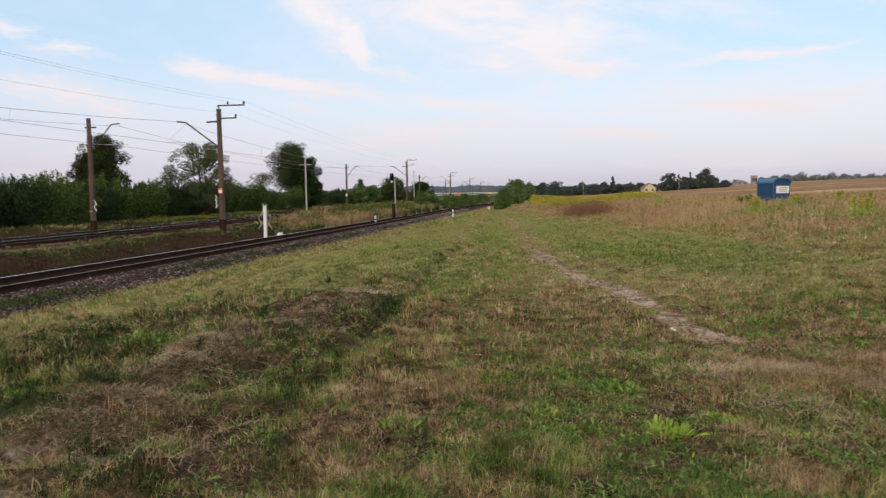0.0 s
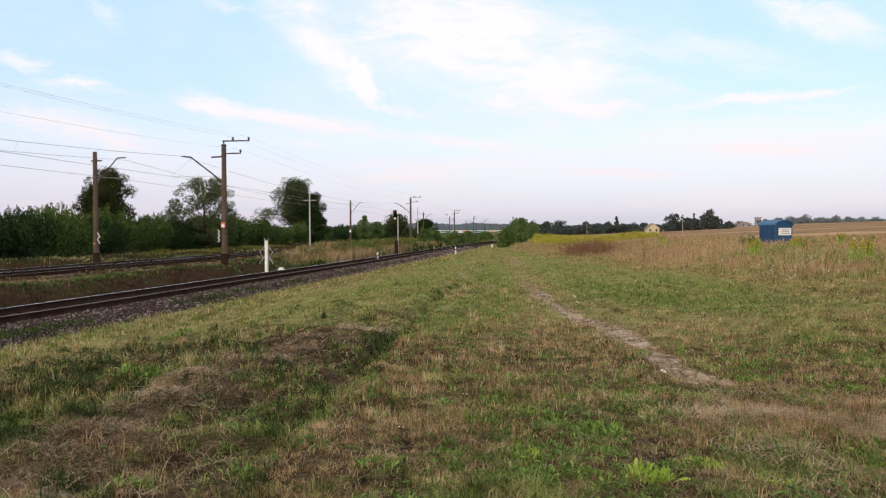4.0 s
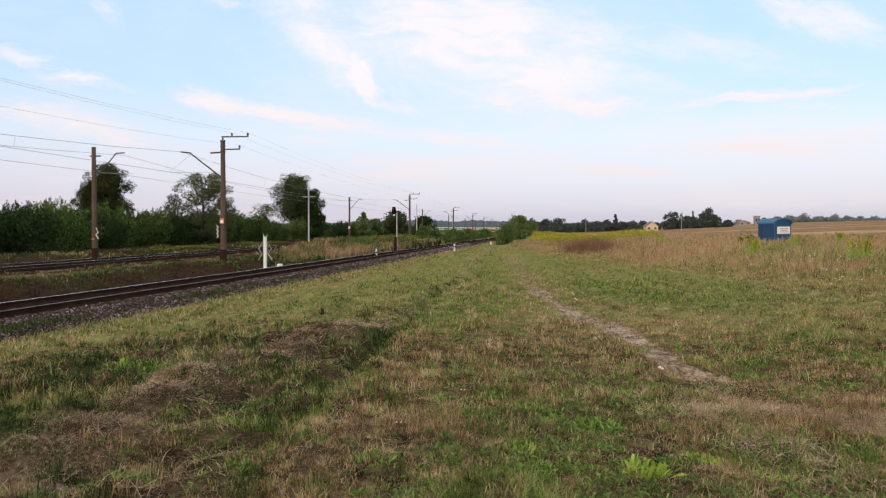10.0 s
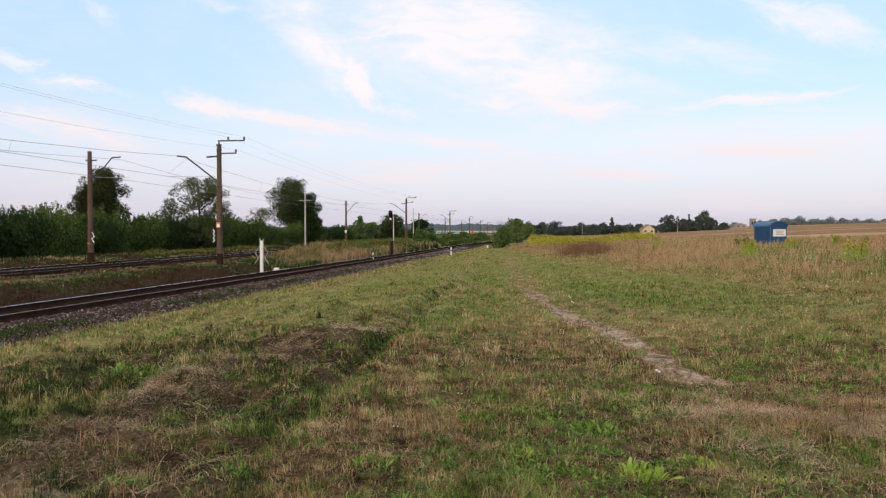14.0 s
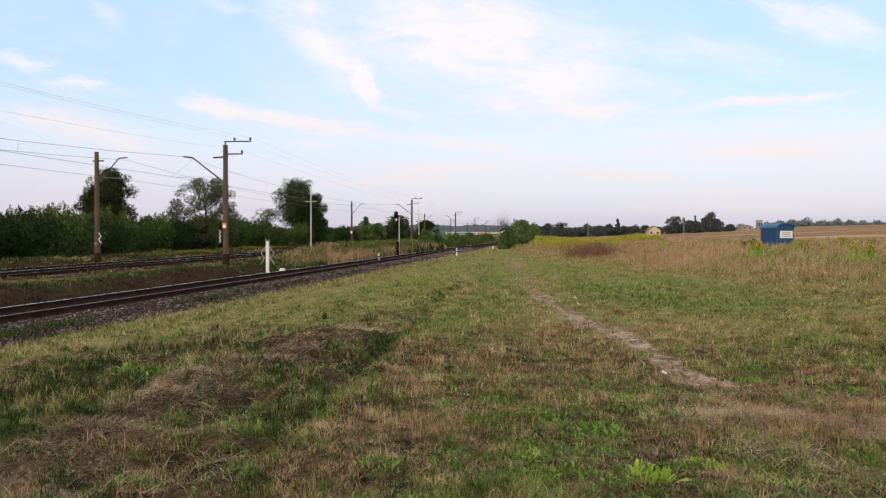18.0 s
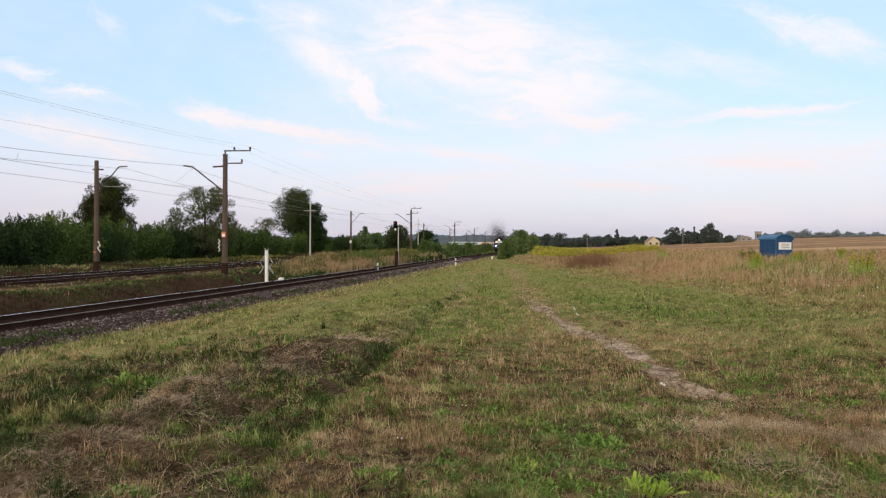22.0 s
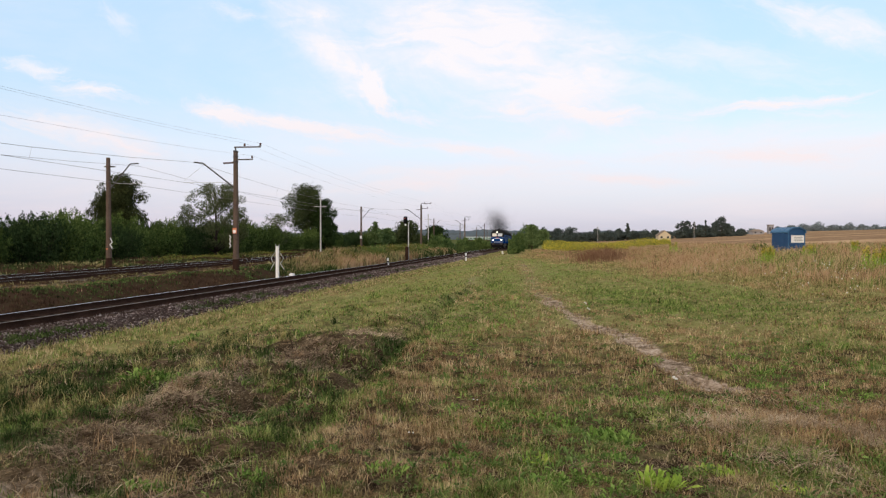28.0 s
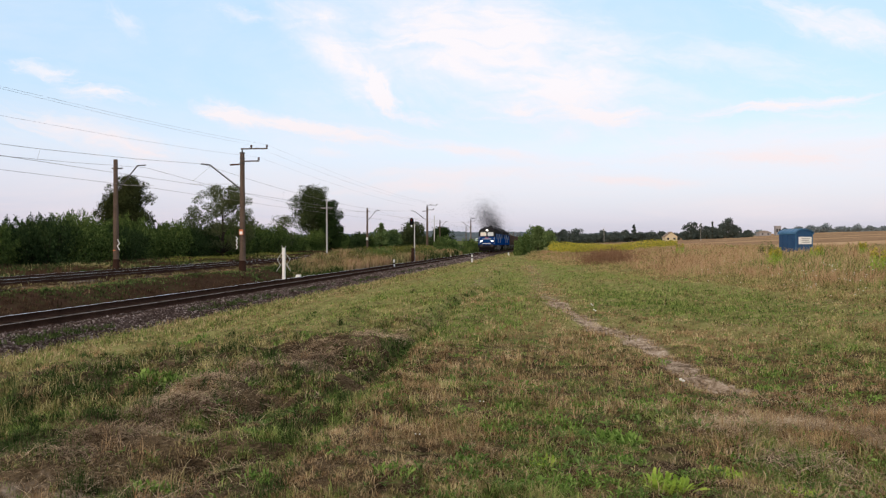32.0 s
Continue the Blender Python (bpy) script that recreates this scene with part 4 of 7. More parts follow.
def fast_mesh(name, V, F, mat):
    me = bpy.data.meshes.new(name)
    k = F.shape[1]
    me.vertices.add(len(V))
    me.vertices.foreach_set("co", np.ascontiguousarray(V, np.float32).ravel())
    me.loops.add(F.size)
    me.loops.foreach_set("vertex_index", np.ascontiguousarray(F, np.int32).ravel())
    me.polygons.add(len(F))
    me.polygons.foreach_set("loop_start", np.arange(0, F.size, k, dtype=np.int32))
    me.materials.append(M[mat])
    me.update(calc_edges=True)
    return me


def crown_blobs(rng, h, base, w, n, shape):
    out = []
    for i in range(n):
        t = (i + 0.5) / n
        z = base + (h - base) * (0.06 + 0.86 * t)
        if shape == "cone":
            rr = w * 0.5 * (1.02 - t ** 1.3)
        elif shape == "bell":
            rr = w * 0.5 * (1.0 - 0.70 * t)
        elif shape in ("oval", "open"):
            rr = w * 0.5 * math.sqrt(max(0.08, math.sin(math.pi * (0.20 + 0.70 * t))))
        elif shape == "dome":
            rr = w * 0.5 * math.sqrt(max(0.04, 1.0 - t ** 1.6))
        elif shape == "column":
            rr = w * 0.5 * (0.75 + 0.25 * math.sin(math.pi * t))
        else:
            rr = w * 0.5 * math.sqrt(max(0.05, math.sin(math.pi * (0.14 + 0.80 * t))))
        ang = rng.uniform(0, 6.283)
        off = rr * rng.uniform(0.25, 0.72)
        br = max(0.25, w * rng.uniform(0.13, 0.24)) * (0.6 if shape == "cone" and t > 0.6 else 1.0)
        if shape in ("bell", "oval", "open"):
            off, br = rr * math.sqrt(rng.uniform(0.15, 0.95)), w * rng.uniform(0.09, 0.16)
            if i % 3 == 0 and shape != "open":
                out.append((0.0, 0.0, z, rr * 0.62, rr * 0.62, rr * 0.5))
        out.append((off * math.cos(ang), off * math.sin(ang), min(z, h - br * 0.75), br, br, br * 0.8))
    return out


def tree(x, y, z, h, w, base, leaf, n, size, seed, shape="round", blobs=22, label="", name="tree", category="tree", group="trees by the railway", tight=1.0):
    rng = np.random.default_rng(seed)
    top = empty(name, pose(x, y, z), label, category, group)
    bl = [(*b[:3], b[3] * tight, b[4] * tight, b[5] * tight) for b in crown_blobs(rng, h, base, w, blobs, shape)]
    bm = B()
    r = 0.022 * h + 0.03
    rod(bm, (0, 0, -0.3), (0.1, 0, base + (h - base) * 0.25), r, r * 0.65, 7)
    rod(bm, (0.1, 0, base + (h - base) * 0.25), (0, 0.1, h * 0.86), r * 0.65, r * 0.12, 6)
    part("trunk", bm, "bark", top)
    for b in bl[::2 if blobs < 60 else 4]:
        bm = B()
        zz = max(base * 0.7, b[2] - 0.22 * h)
        rod(bm, (0.06, 0.03, zz), (b[0], b[1], b[2]), r * 0.32, r * 0.08, 5)
        part("limb", bm, "bark", top)
    V, F = leaf_cloud(rng, bl, n, size)
    crown = new("crown", fast_mesh("crown", V, F, leaf))
    crown.parent = top
    return top


DARK_TREE = "dark green leafy tree behind the hedge"
tree(-34.2, 75, 0.0, 8.8, 4.6, 1.6, "leaf_brown", 24000, 0.085, 11, "oval", 70, label="dark green tree with a domed lobed crown")
tree(-36.2, 76, 0.0, 7.0, 4.2, 1.2, "leaf_brown", 18000, 0.085, 31, "oval", 50, label="dark green tree leaning on a taller one")
tree(-27.6, 84, 0.0, 8.7, 7.4, 0.6, "leaf_pale", 21000, 0.08, 12, "open", 120, label="pale thin-leaved tree with gaps in its crown", tight=0.75)
tree(-26.4, 130, 0.0, 11.7, 8.6, 3.2, "leaf_soft", 28000, 0.105, 13, "oval", 60, label="large dark green tree with a rounded crown", tight=0.95)
tree(-22.9, 128, 0.0, 9.2, 6.4, 1.0, "leaf_dark", 20000, 0.12, 14, "bell", 50, label=DARK_TREE)
tree(-26.5, 108, 0.0, 5.8, 5.0, 1.2, "leaf_pale", 2200, 0.10, 15, blobs=24, label="small pale thin tree above the hedge")
tree(-17.6, 160, 0.0, 5.9, 4.4, 0.8, "leaf_mid", 2600, 0.2, 16, "cone", 30, label="small pointed green tree")
tree(-15.2, 165, 0.0, 4.4, 4.4, 0.6, "leaf_mid", 2000, 0.2, 26, "dome", 22, label="small green tree beside the main line")
tree(-11.6, 178, 0.0, 6.4, 9.4, 0.8, "leaf_soft", 5200, 0.2, 17, "dome", 44, label=DARK_TREE)
tree(-6.0, 222, 0.0, 6.0, 9.0, 0.6, "leaf_dark", 4200, 0.26, 18, "dome", 36, label=DARK_TREE)
tree(16.4, 158, -0.2, 5.2, 3.6, 0.5, "leaf_mid", 4200, 0.17, 19, "dome", 34, label="dark green tree beside the single line")
tree(20.6, 172, -0.1, 4.2, 5.0, 0.5, "leaf_mid", 3200, 0.18, 20, "dome", 28, label="green bushy tree beside the single line")


def shrub(rng, h, w, n, size, leaf, label, group, name="shrub"):
    top = empty(name, pose(0, 0, 0), label, "shrub", group)
    bl = []
    for i in range(14):
        t = rng.uniform(0.05, 0.95)
        ang, rr = rng.uniform(0, 6.283), w * 0.5 * math.sqrt(max(0.1, 1 - (t - 0.25) ** 2 * 1.5)) * rng.uniform(0.3, 0.8)
        br = w * rng.uniform(0.16, 0.26)
        bl.append((rr * math.cos(ang), rr * math.sin(ang), max(br * 0.4, h * t - br * 0.3), br, br, br * rng.uniform(0.9, 1.5)))
    for i in range(5):
        ang = rng.uniform(0, 6.283)
        bl.append((w * 0.3 * math.cos(ang), w * 0.3 * math.sin(ang), h * rng.uniform(0.86, 1.02), 0.25, 0.25, 0.5))
    bm = B()
    for b in bl[::2]:
        rod(bm, (b[0] * 0.2, b[1] * 0.2, -0.2), b[:3], 0.045, 0.012, 5)
    part("woody_base", bm, "bark", top)
    for i in range(60):
        a_, q_ = rng.uniform(0, 6.283), w * 0.48 * math.sqrt(rng.uniform())
        bl.append((q_ * math.cos(a_), q_ * math.sin(a_), h * rng.uniform(0.35, 1.0) * (1 - 0.55 * (2 * q_ / w) ** 2), 0.2, 0.2, 0.26))
    V, F = leaf_cloud(rng, bl, n, size)
    crown = new("crown", fast_mesh("crown", V, F, leaf))
    crown.parent = top
    return top


def hedge_shrub(rng, h, w, n, size, leaf):
    """A tall willowy shrub: upright sprays of narrow leaves, leafy to the ground, ragged tips."""
    top = empty("shrub", pose(0, 0, 0), "dense willowy green shrub in the hedge behind the main line", "shrub", "hedge behind the main line")
    sprays = []
    for i in range(60):
        a, q = rng.uniform(0, 6.283), w * 0.5 * math.sqrt(rng.uniform())
        tip = h * (1 - 0.30 * (2 * q / w) ** 2) * rng.uniform(0.80, 1.04)
        sprays.append((q * math.cos(a), q * math.sin(a), tip))
    bm = B()
    for a, b, t in sprays[::4]:
        rod(bm, (a * 0.3, b * 0.3, -0.2), (a, b, t * 0.9), 0.04, 0.01, 5)
    part("woody_base", bm, "bark", top)
    k = rng.integers(0, len(sprays), n)
    sp = np.array(sprays)[k]
    t = rng.uniform(0, 1, n) ** 0.75
    wide = (0.16 + 0.34 * np.sin(np.pi * np.clip(0.1 + 0.85 * t, 0, 1))) * (1 - 0.75 * t ** 4)
    c = np.stack([sp[:, 0] * (0.55 + 0.55 * t), sp[:, 1] * (0.55 + 0.55 * t), sp[:, 2] * t], 1) + rng.normal(0, 1, (n, 3)) * np.stack([wide, wide, 0.12 + 0 * wide], 1)
    c[:, 2] = np.maximum(c[:, 2], 0.02)
    up = rng.normal(size=(n, 3)) * 0.55 + np.array([0, 0, 0.9])
    up /= np.linalg.norm(up, axis=1)[:, None]
    b = np.cross(up, rng.normal(size=(n, 3)))
    b /= np.linalg.norm(b, axis=1)[:, None] + 1e-9
    s_ = size * rng.uniform(0.6, 1.5, n)[:, None]
    V = np.stack([c - up * s_, c - b * s_ * 0.42, c + up * s_, c + b * s_ * 0.42], 1).reshape(-1, 3)
    crown = new("crown", fast_mesh("crown", V, np.arange(4 * n).reshape(n, 4), leaf))
    crown.parent = top
    return top


def build_hedge():
    rng = np.random.default_rng(5)
    kinds = [hedge_shrub(rng, 4.3 * q, 4.9, 9000, 0.10, leaf) for q, leaf in ((1.0, "leaf_hedge"), (0.90, "leaf_hedge"), (1.08, "leaf_hedge"), (0.97, "leaf_shaded"))]
    used = set()
    for row in range(2):
        y = 38.0
        while y < (300 if row == 0 else 120):
            x = -39.6 + 0.1115 * y - 3.2 * row + rng.uniform(-1.5, 1.2)
            # a third of the shrubs, and all the nearest, take the shaded leaf copy
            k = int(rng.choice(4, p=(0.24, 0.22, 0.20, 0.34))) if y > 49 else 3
            s = rng.uniform(0.76, 1.06) * (1.0 if y < 110 else 0.9)
            turn = rng.uniform(0, 360)
            if k not in used:
                used.add(k)
                kinds[k].matrix_basis = pose(x, y, -0.1, 0, 0, turn) @ Matrix.Diagonal((s, s, s, 1))
            else:
                c = copy_thing(kinds[k], pose(x, y, -0.1, 0, 0, turn))
                c.scale = (s, s, s)
            y += 3.0 if y < 110 else 5.0


build_hedge()


def build_bushes():
    rng = np.random.default_rng(9)
    spots = [(752, 112, 2.8, 3.0), (770, 116, 2.2, 2.2), (741, 116, 1.5, 1.6), (796, 140, 2.5, 3.0), (813, 150, 1.8, 2.2), (826, 176, 2.4, 3.0), (840, 200, 1.9, 3.0), (852, 235, 2.4, 3.4), (862, 275, 2.2, 4.2),
             (884, 113, 1.9, 1.3), (890, 114, 2.8, 1.9), (896, 117, 2.3, 1.5), (899, 165, 3.8, 2.2), (904, 190, 5.2, 3.4), (912, 196, 6.4, 4.0), (921, 205, 5.2, 4.0)]
    for ux, y, h, w in spots:
        b = shrub(rng, h, w, 4600, 0.075 + 0.0003 * y, "leaf_bush", "green bush beside the single line", "bushes by the single line", "bush")
        x = (ux - 784) / 1300 * y
        b.matrix_basis = pose(x, y, float(land(x, y)))


build_bushes()


def far_wood(name, label, spots, mat, seed, n, size, kind=""):
    """A run of distant trees, each a thing of its own."""
    rng = np.random.default_rng(seed)
    for ux, top_y, y, w, shape in spots:
        x = (ux - 784) / 1300 * y
        z = float(land(x, y)) - 0.3
        h = 2 + (408 - top_y) * y / 1300 - z
        shape = ("dome", "oval")[int(rng.integers(0, 2))] if shape == "round" else shape
        tree(x, y, z, h, w * y / 1300, max(0.3, h * 0.12), mat, n, size, int(rng.integers(1e6)), shape, 14, label, name, "tree", "distant trees beyond the field")


far_wood("tree", "dark distant tree beyond the field", [
    (940, 392, 300, 40, "round"), (962, 390, 310, 30, "round"), (985, 388, 330, 34, "round"), (1008, 400, 330, 26, "round"), (1035, 390, 340, 26, "round"),
    (1055, 396, 340, 34, "round"), (1072, 391, 350, 24, "round"), (1087, 379, 350, 15, "cone"), (1098, 394, 350, 26, "round"), (1118, 395, 350, 30, "round"),
    (1135, 393, 345, 26, "round"), (1178, 394, 330, 26, "round"), (1187, 376, 330, 28, "round"), (1204, 377, 330, 12, "cone"), (1214, 384, 330, 26, "round"),
    (1224, 374, 330, 11, "cone"), (1240, 380, 335, 26, "round"), (1252, 369, 335, 34, "round"), (1262, 382, 335, 30, "round"), (1285, 391, 340, 26, "round"),
    (1020, 398, 345, 30, "round"), (1160, 397, 345, 20, "round"), (1196, 392, 340, 24, "round"), (1228, 388, 340, 30, "round")], "leaf_far", 31, 1600, 0.34)
rng_ = np.random.default_rng(61)
far_wood("shrub", "dark thicket at the foot of distant trees", [(934 + 11 * i, 396.5 + 2.5 * rng_.uniform() - 0.004 * 11 * i, 352 + 6 * rng_.uniform(), 20, "round") for i in range(32) if not 17 < i < 22], "leaf_far", 33, 700, 0.38)
far_wood("tree", "tree on the far horizon, leaf colour blued for haze", [(a, b + 3, c, d, e) for a, b, c, d, e in [
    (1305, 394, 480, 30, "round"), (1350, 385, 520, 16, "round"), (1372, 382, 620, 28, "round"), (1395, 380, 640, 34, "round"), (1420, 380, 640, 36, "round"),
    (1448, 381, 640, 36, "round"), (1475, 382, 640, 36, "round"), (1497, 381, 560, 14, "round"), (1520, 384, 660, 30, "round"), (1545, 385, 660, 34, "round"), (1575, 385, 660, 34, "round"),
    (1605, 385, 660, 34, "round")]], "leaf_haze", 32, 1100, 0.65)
far_wood("shrub", "thicket on the far horizon, leaf colour blued for haze", [(1362 + 13 * i, 387.5 + 1.5 * rng_.uniform(), 650, 26, "round") for i in range(20)], "leaf_haze", 34, 700, 0.65)


def build_horizon():
    """Low wooded rise on the far horizon."""
    rng = np.random.default_rng(40)
    V, F = [], []
    for k in range(3):
        yy = 1300 + 160 * k
        xs = np.linspace(-1500, 420, 500)
        hh = 9 + 5 * k + 3.0 * np.sin(xs * 0.011 + k) + 2 * np.sin(xs * 0.05 + 2 * k) + rng.uniform(-1.2, 1.2, len(xs))
        o = len(V)
        for x, h in zip(xs, hh):
            V += [(x, yy, -2), (x, yy + 3, h * 0.7), (x, yy + 30, h)]
        for i in range(len(xs) - 1):
            a = o + 3 * i
            F += [(a, a + 3, a + 4, a + 1), (a + 1, a + 4, a + 5, a + 2)]
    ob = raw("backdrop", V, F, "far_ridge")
    tagged(ob, "wooded rise on the far horizon, coloured blue-grey for haze", "backdrop", kind="structure")


build_horizon()


# ---------------------------------------------------------------- distant buildings
def house(x, y, z, w, d, h, roof, wall, roofmat, label, turn=0.0, wins=2):
    top = empty("house", pose(x, y, z, 0, 0, turn), label, "house", "distant houses")
    bm = B()
    box(bm, -w / 2, w / 2, -d / 2, d / 2, -0.5, h)
    part("wall", bm, wall, top)
    bm = B()
    if roof > 0:
        o = 0.4
        v = [bm.verts.new(p) for p in ((-w / 2 - o, -d / 2 - o, h), (w / 2 + o, -d / 2 - o, h), (w / 2 + o, d / 2 + o, h), (-w / 2 - o, d / 2 + o, h), (-w * 0.2, 0, h + roof), (w * 0.2, 0, h + roof))]
        for f in ((0, 1, 5, 4), (1, 2, 5), (2, 3, 4, 5), (3, 0, 4), (3, 2, 1, 0)):
            bm.faces.new([v[i] for i in f])
    else:
        box(bm, -w / 2 - 0.2, w / 2 + 0.2, -d / 2 - 0.2, d / 2 + 0.2, h + 0.004, h + 0.4)
    part("roof", bm, roofmat, top)
    for i in range(wins):
        cx = -w / 2 + w * (i + 0.5) / wins
        bm = B()
        box(bm, cx - 0.5, cx + 0.5, -d / 2 - 0.06, -d / 2 - 0.004, h * 0.35, h * 0.75)
        part("window", bm, "window", top)
    return top


def abreast(ux, y):
    return (ux - 784) / 1300 * y


def gable_house(x, y):
    z = float(land(x, y))
    top = empty("house", pose(x, y, z, 0, 0, -6), "cream house with a light gable among trees", "house", "distant houses")
    bm = B()
    box(bm, -2.3, 2.3, 0, 7, -0.5, 1.9)
    part("wall", bm, "plaster", top)
    bm = B()
    a = [bm.verts.new(p) for p in ((-2.3, 0.004, 1.9), (2.3, 0.004, 1.9), (0, 0.004, 3.7))]
    bm.faces.new(a)
    part("gable", bm, "plaster", top)
    for sx in (-1, 1):
        bm = B()
        v = [bm.verts.new(p) for p in ((0, -0.3, 3.8), (sx * 2.65, -0.3, 1.75), (sx * 2.65, 7.3, 1.75), (0, 7.3, 3.8), (0, -0.3, 3.64), (sx * 2.65, -0.3, 1.59), (sx * 2.65, 7.3, 1.59), (0, 7.3, 3.64))]
        for f in ((0, 1, 2, 3), (7, 6, 5, 4), (0, 4, 5, 1), (1, 5, 6, 2), (2, 6, 7, 3), (3, 7, 4, 0)):
            bm.faces.new([v[i] for i in f])
        part("roof_slope", bm, "roof_tile", top)
    for cx in (-1.2, 1.2):
        bm = B()
        box(bm, cx - 0.4, cx + 0.4, -0.05, -0.004, 0.6, 1.4)
        part("window", bm, "window", top)


def build_houses():
    gable_house(abreast(1152.5, 290), 290)
    x = abreast(1337, 420)
    house(x, 420, float(land(x, 420)), 2.8, 2.5, 4.8, 0, "grey_wall", "grey_wall", "grey flat-roofed block beyond the field")
    x = abreast(1313, 420)
    house(x, 420, float(land(x, 420)), 6.5, 5, 1.7, 1.2, "grey_wall", "roof_tile", "low grey house with a brown roof")
    for ux, w, wall in ((868, 13, "plaster"),):
        x = abreast(ux, 520)
        house(x, 520, -0.5, w * 0.4, 6, 3.2, 0, wall, wall, "long pale low shed beyond the tracks", 4, 4)
    for ux, h in ((1204, 6.5), (1035, 6.0)):
        cross_pole(abreast(ux, 250), 250, float(land(abreast(ux, 250), 250)), h, 0.6)


build_houses()


# ---------------------------------------------------------------- grass and plants
def blades(rng, x, y, h, w, lean, name, mat, label, lift=0.0, z=None, least=0.3):
    """One bent blade of three points a place; h, w, lean: arrays or numbers."""
    n = len(x)
    z = (land(x, y) if z is None else z) - 0.015 + lift
    h = np.broadcast_to(h, n) * rng.uniform(0.55, 1.3, n)
    w = np.broadcast_to(w, n) * rng.uniform(0.6, 1.3, n)
    ang, tw = rng.uniform(0, 6.283, n), rng.uniform(0, 6.283, n)
    ln = np.broadcast_to(lean, n) * rng.uniform(least, 1.4, n)
    sx, sy = np.cos(tw) * w * 0.5, np.sin(tw) * w * 0.5
    lx, ly = np.cos(ang) * h * ln, np.sin(ang) * h * ln
    zc = np.sqrt(np.maximum(0.06, 1 - np.minimum(0.94, ln ** 2)))
    V = np.empty((n, 5, 3), np.float32)
    V[:, 0] = np.stack([x - sx, y - sy, z], 1)
    V[:, 1] = np.stack([x + sx, y + sy, z], 1)
    V[:, 2] = np.stack([x + lx * 0.27 + sx * 0.9, y + ly * 0.27 + sy * 0.9, z + h * zc * 0.7], 1)
    V[:, 3] = np.stack([x + lx * 0.27 - sx * 0.9, y + ly * 0.27 - sy * 0.9, z + h * zc * 0.7], 1)
    V[:, 4] = np.stack([x + lx, y + ly, z + h * zc], 1)
    o = 5 * np.arange(n)[:, None]
    Q = o + np.array([[0, 1, 2, 3]])
    T = o + np.array([[3, 2, 4]])
    me = bpy.data.meshes.new(name)
    me.vertices.add(5 * n)
    me.vertices.foreach_set("co", V.ravel())
    me.loops.add(7 * n)
    me.loops.foreach_set("vertex_index", np.concatenate([Q, T], 1).astype(np.int32).ravel())
    me.polygons.add(2 * n)
    st = (7 * np.arange(n)[:, None] + np.array([[0, 4]])).astype(np.int32)
    me.polygons.foreach_set("loop_start", st.ravel())
    me.materials.append(M[mat])
    me.update(calc_edges=True)
    return tagged(new(name, me), label, "grass", kind="stuff")


def fan(rng, n, y0, y1, spread=0.78):
    """Places before the standpoint, thinning out with distance."""
    y = np.exp(rng.uniform(math.log(y0), math.log(y1), n))
    x = rng.uniform(-1, 1, n) * (spread * y + 0.8)
    return x, y


def patch(x, y, f, a):
    return 2.6 * (0.6 * vnoise(x, y, 2.2 / f, a) + 0.4 * vnoise(x, y, 0.8 / f, a + 9) - 0.5)


def tufts(rng, x, y, per, radius, h, w, lean, name, mat, label, lift=0.0):
    """Tufts of bent blades; radius, h, w: arrays, one value a tuft."""
    k = np.repeat(np.arange(len(x)), per)
    a, d = rng.uniform(0, 6.283, len(k)), np.sqrt(rng.uniform(0, 1, len(k))) * radius[k]
    blades(rng, x[k] + d * np.cos(a), y[k] + d * np.sin(a), h[k], w[k], lean, name, mat, label, lift)


def rosettes(rng, x, y, per, length, name, mat, label):
    """Low plants of arching broad leaves round one root."""
    k = np.repeat(np.arange(len(x)), per)
    n = len(k)
    L = length[k] * rng.uniform(0.6, 1.25, n)
    a, up = rng.uniform(0, 6.283, n), rng.uniform(0.45, 1.3, n)
    half = L * rng.uniform(0.05, 0.105, n)
    rx, ry = x[k] + rng.normal(0, 0.25, n) * length[k], y[k] + rng.normal(0, 0.25, n) * length[k]
    z = land(rx, ry) - 0.005
    roll = rng.normal(0, 0.45, n)
    dx, dy = np.cos(a), np.sin(a)
    V = np.empty((n, 6, 3), np.float32)

    def spot(t, side):
        out, rise = L * np.cos(up) * t, L * (np.sin(up) * t - 0.42 * t * t)
        return np.stack([rx + dx * out - dy * side * np.cos(roll), ry + dy * out + dx * side * np.cos(roll), z + 0.012 + rise + side * np.sin(roll)], 1)

    V[:, 0], V[:, 1], V[:, 2], V[:, 3], V[:, 4], V[:, 5] = spot(0, 0 * L), spot(0.38, half * 0.75), spot(0.72, half), spot(1.0, 0 * L), spot(0.72, -half), spot(0.38, -half * 0.75)
    me = bpy.data.meshes.new(name)
    me.vertices.add(6 * n)
    me.vertices.foreach_set("co", V.ravel())
    me.loops.add(10 * n)
    me.loops.foreach_set("vertex_index", (6 * np.arange(n)[:, None] + np.array([0, 1, 5, 5, 1, 2, 4, 4, 2, 3])).astype(np.int32).ravel())
    me.polygons.add(3 * n)
    me.polygons.foreach_set("loop_start", (10 * np.arange(n)[:, None] + np.array([0, 3, 7])).astype(np.int32).ravel())
    me.materials.append(M[mat])
    me.update(calc_edges=True)
    return tagged(new(name, me), label, "weeds", kind="stuff")


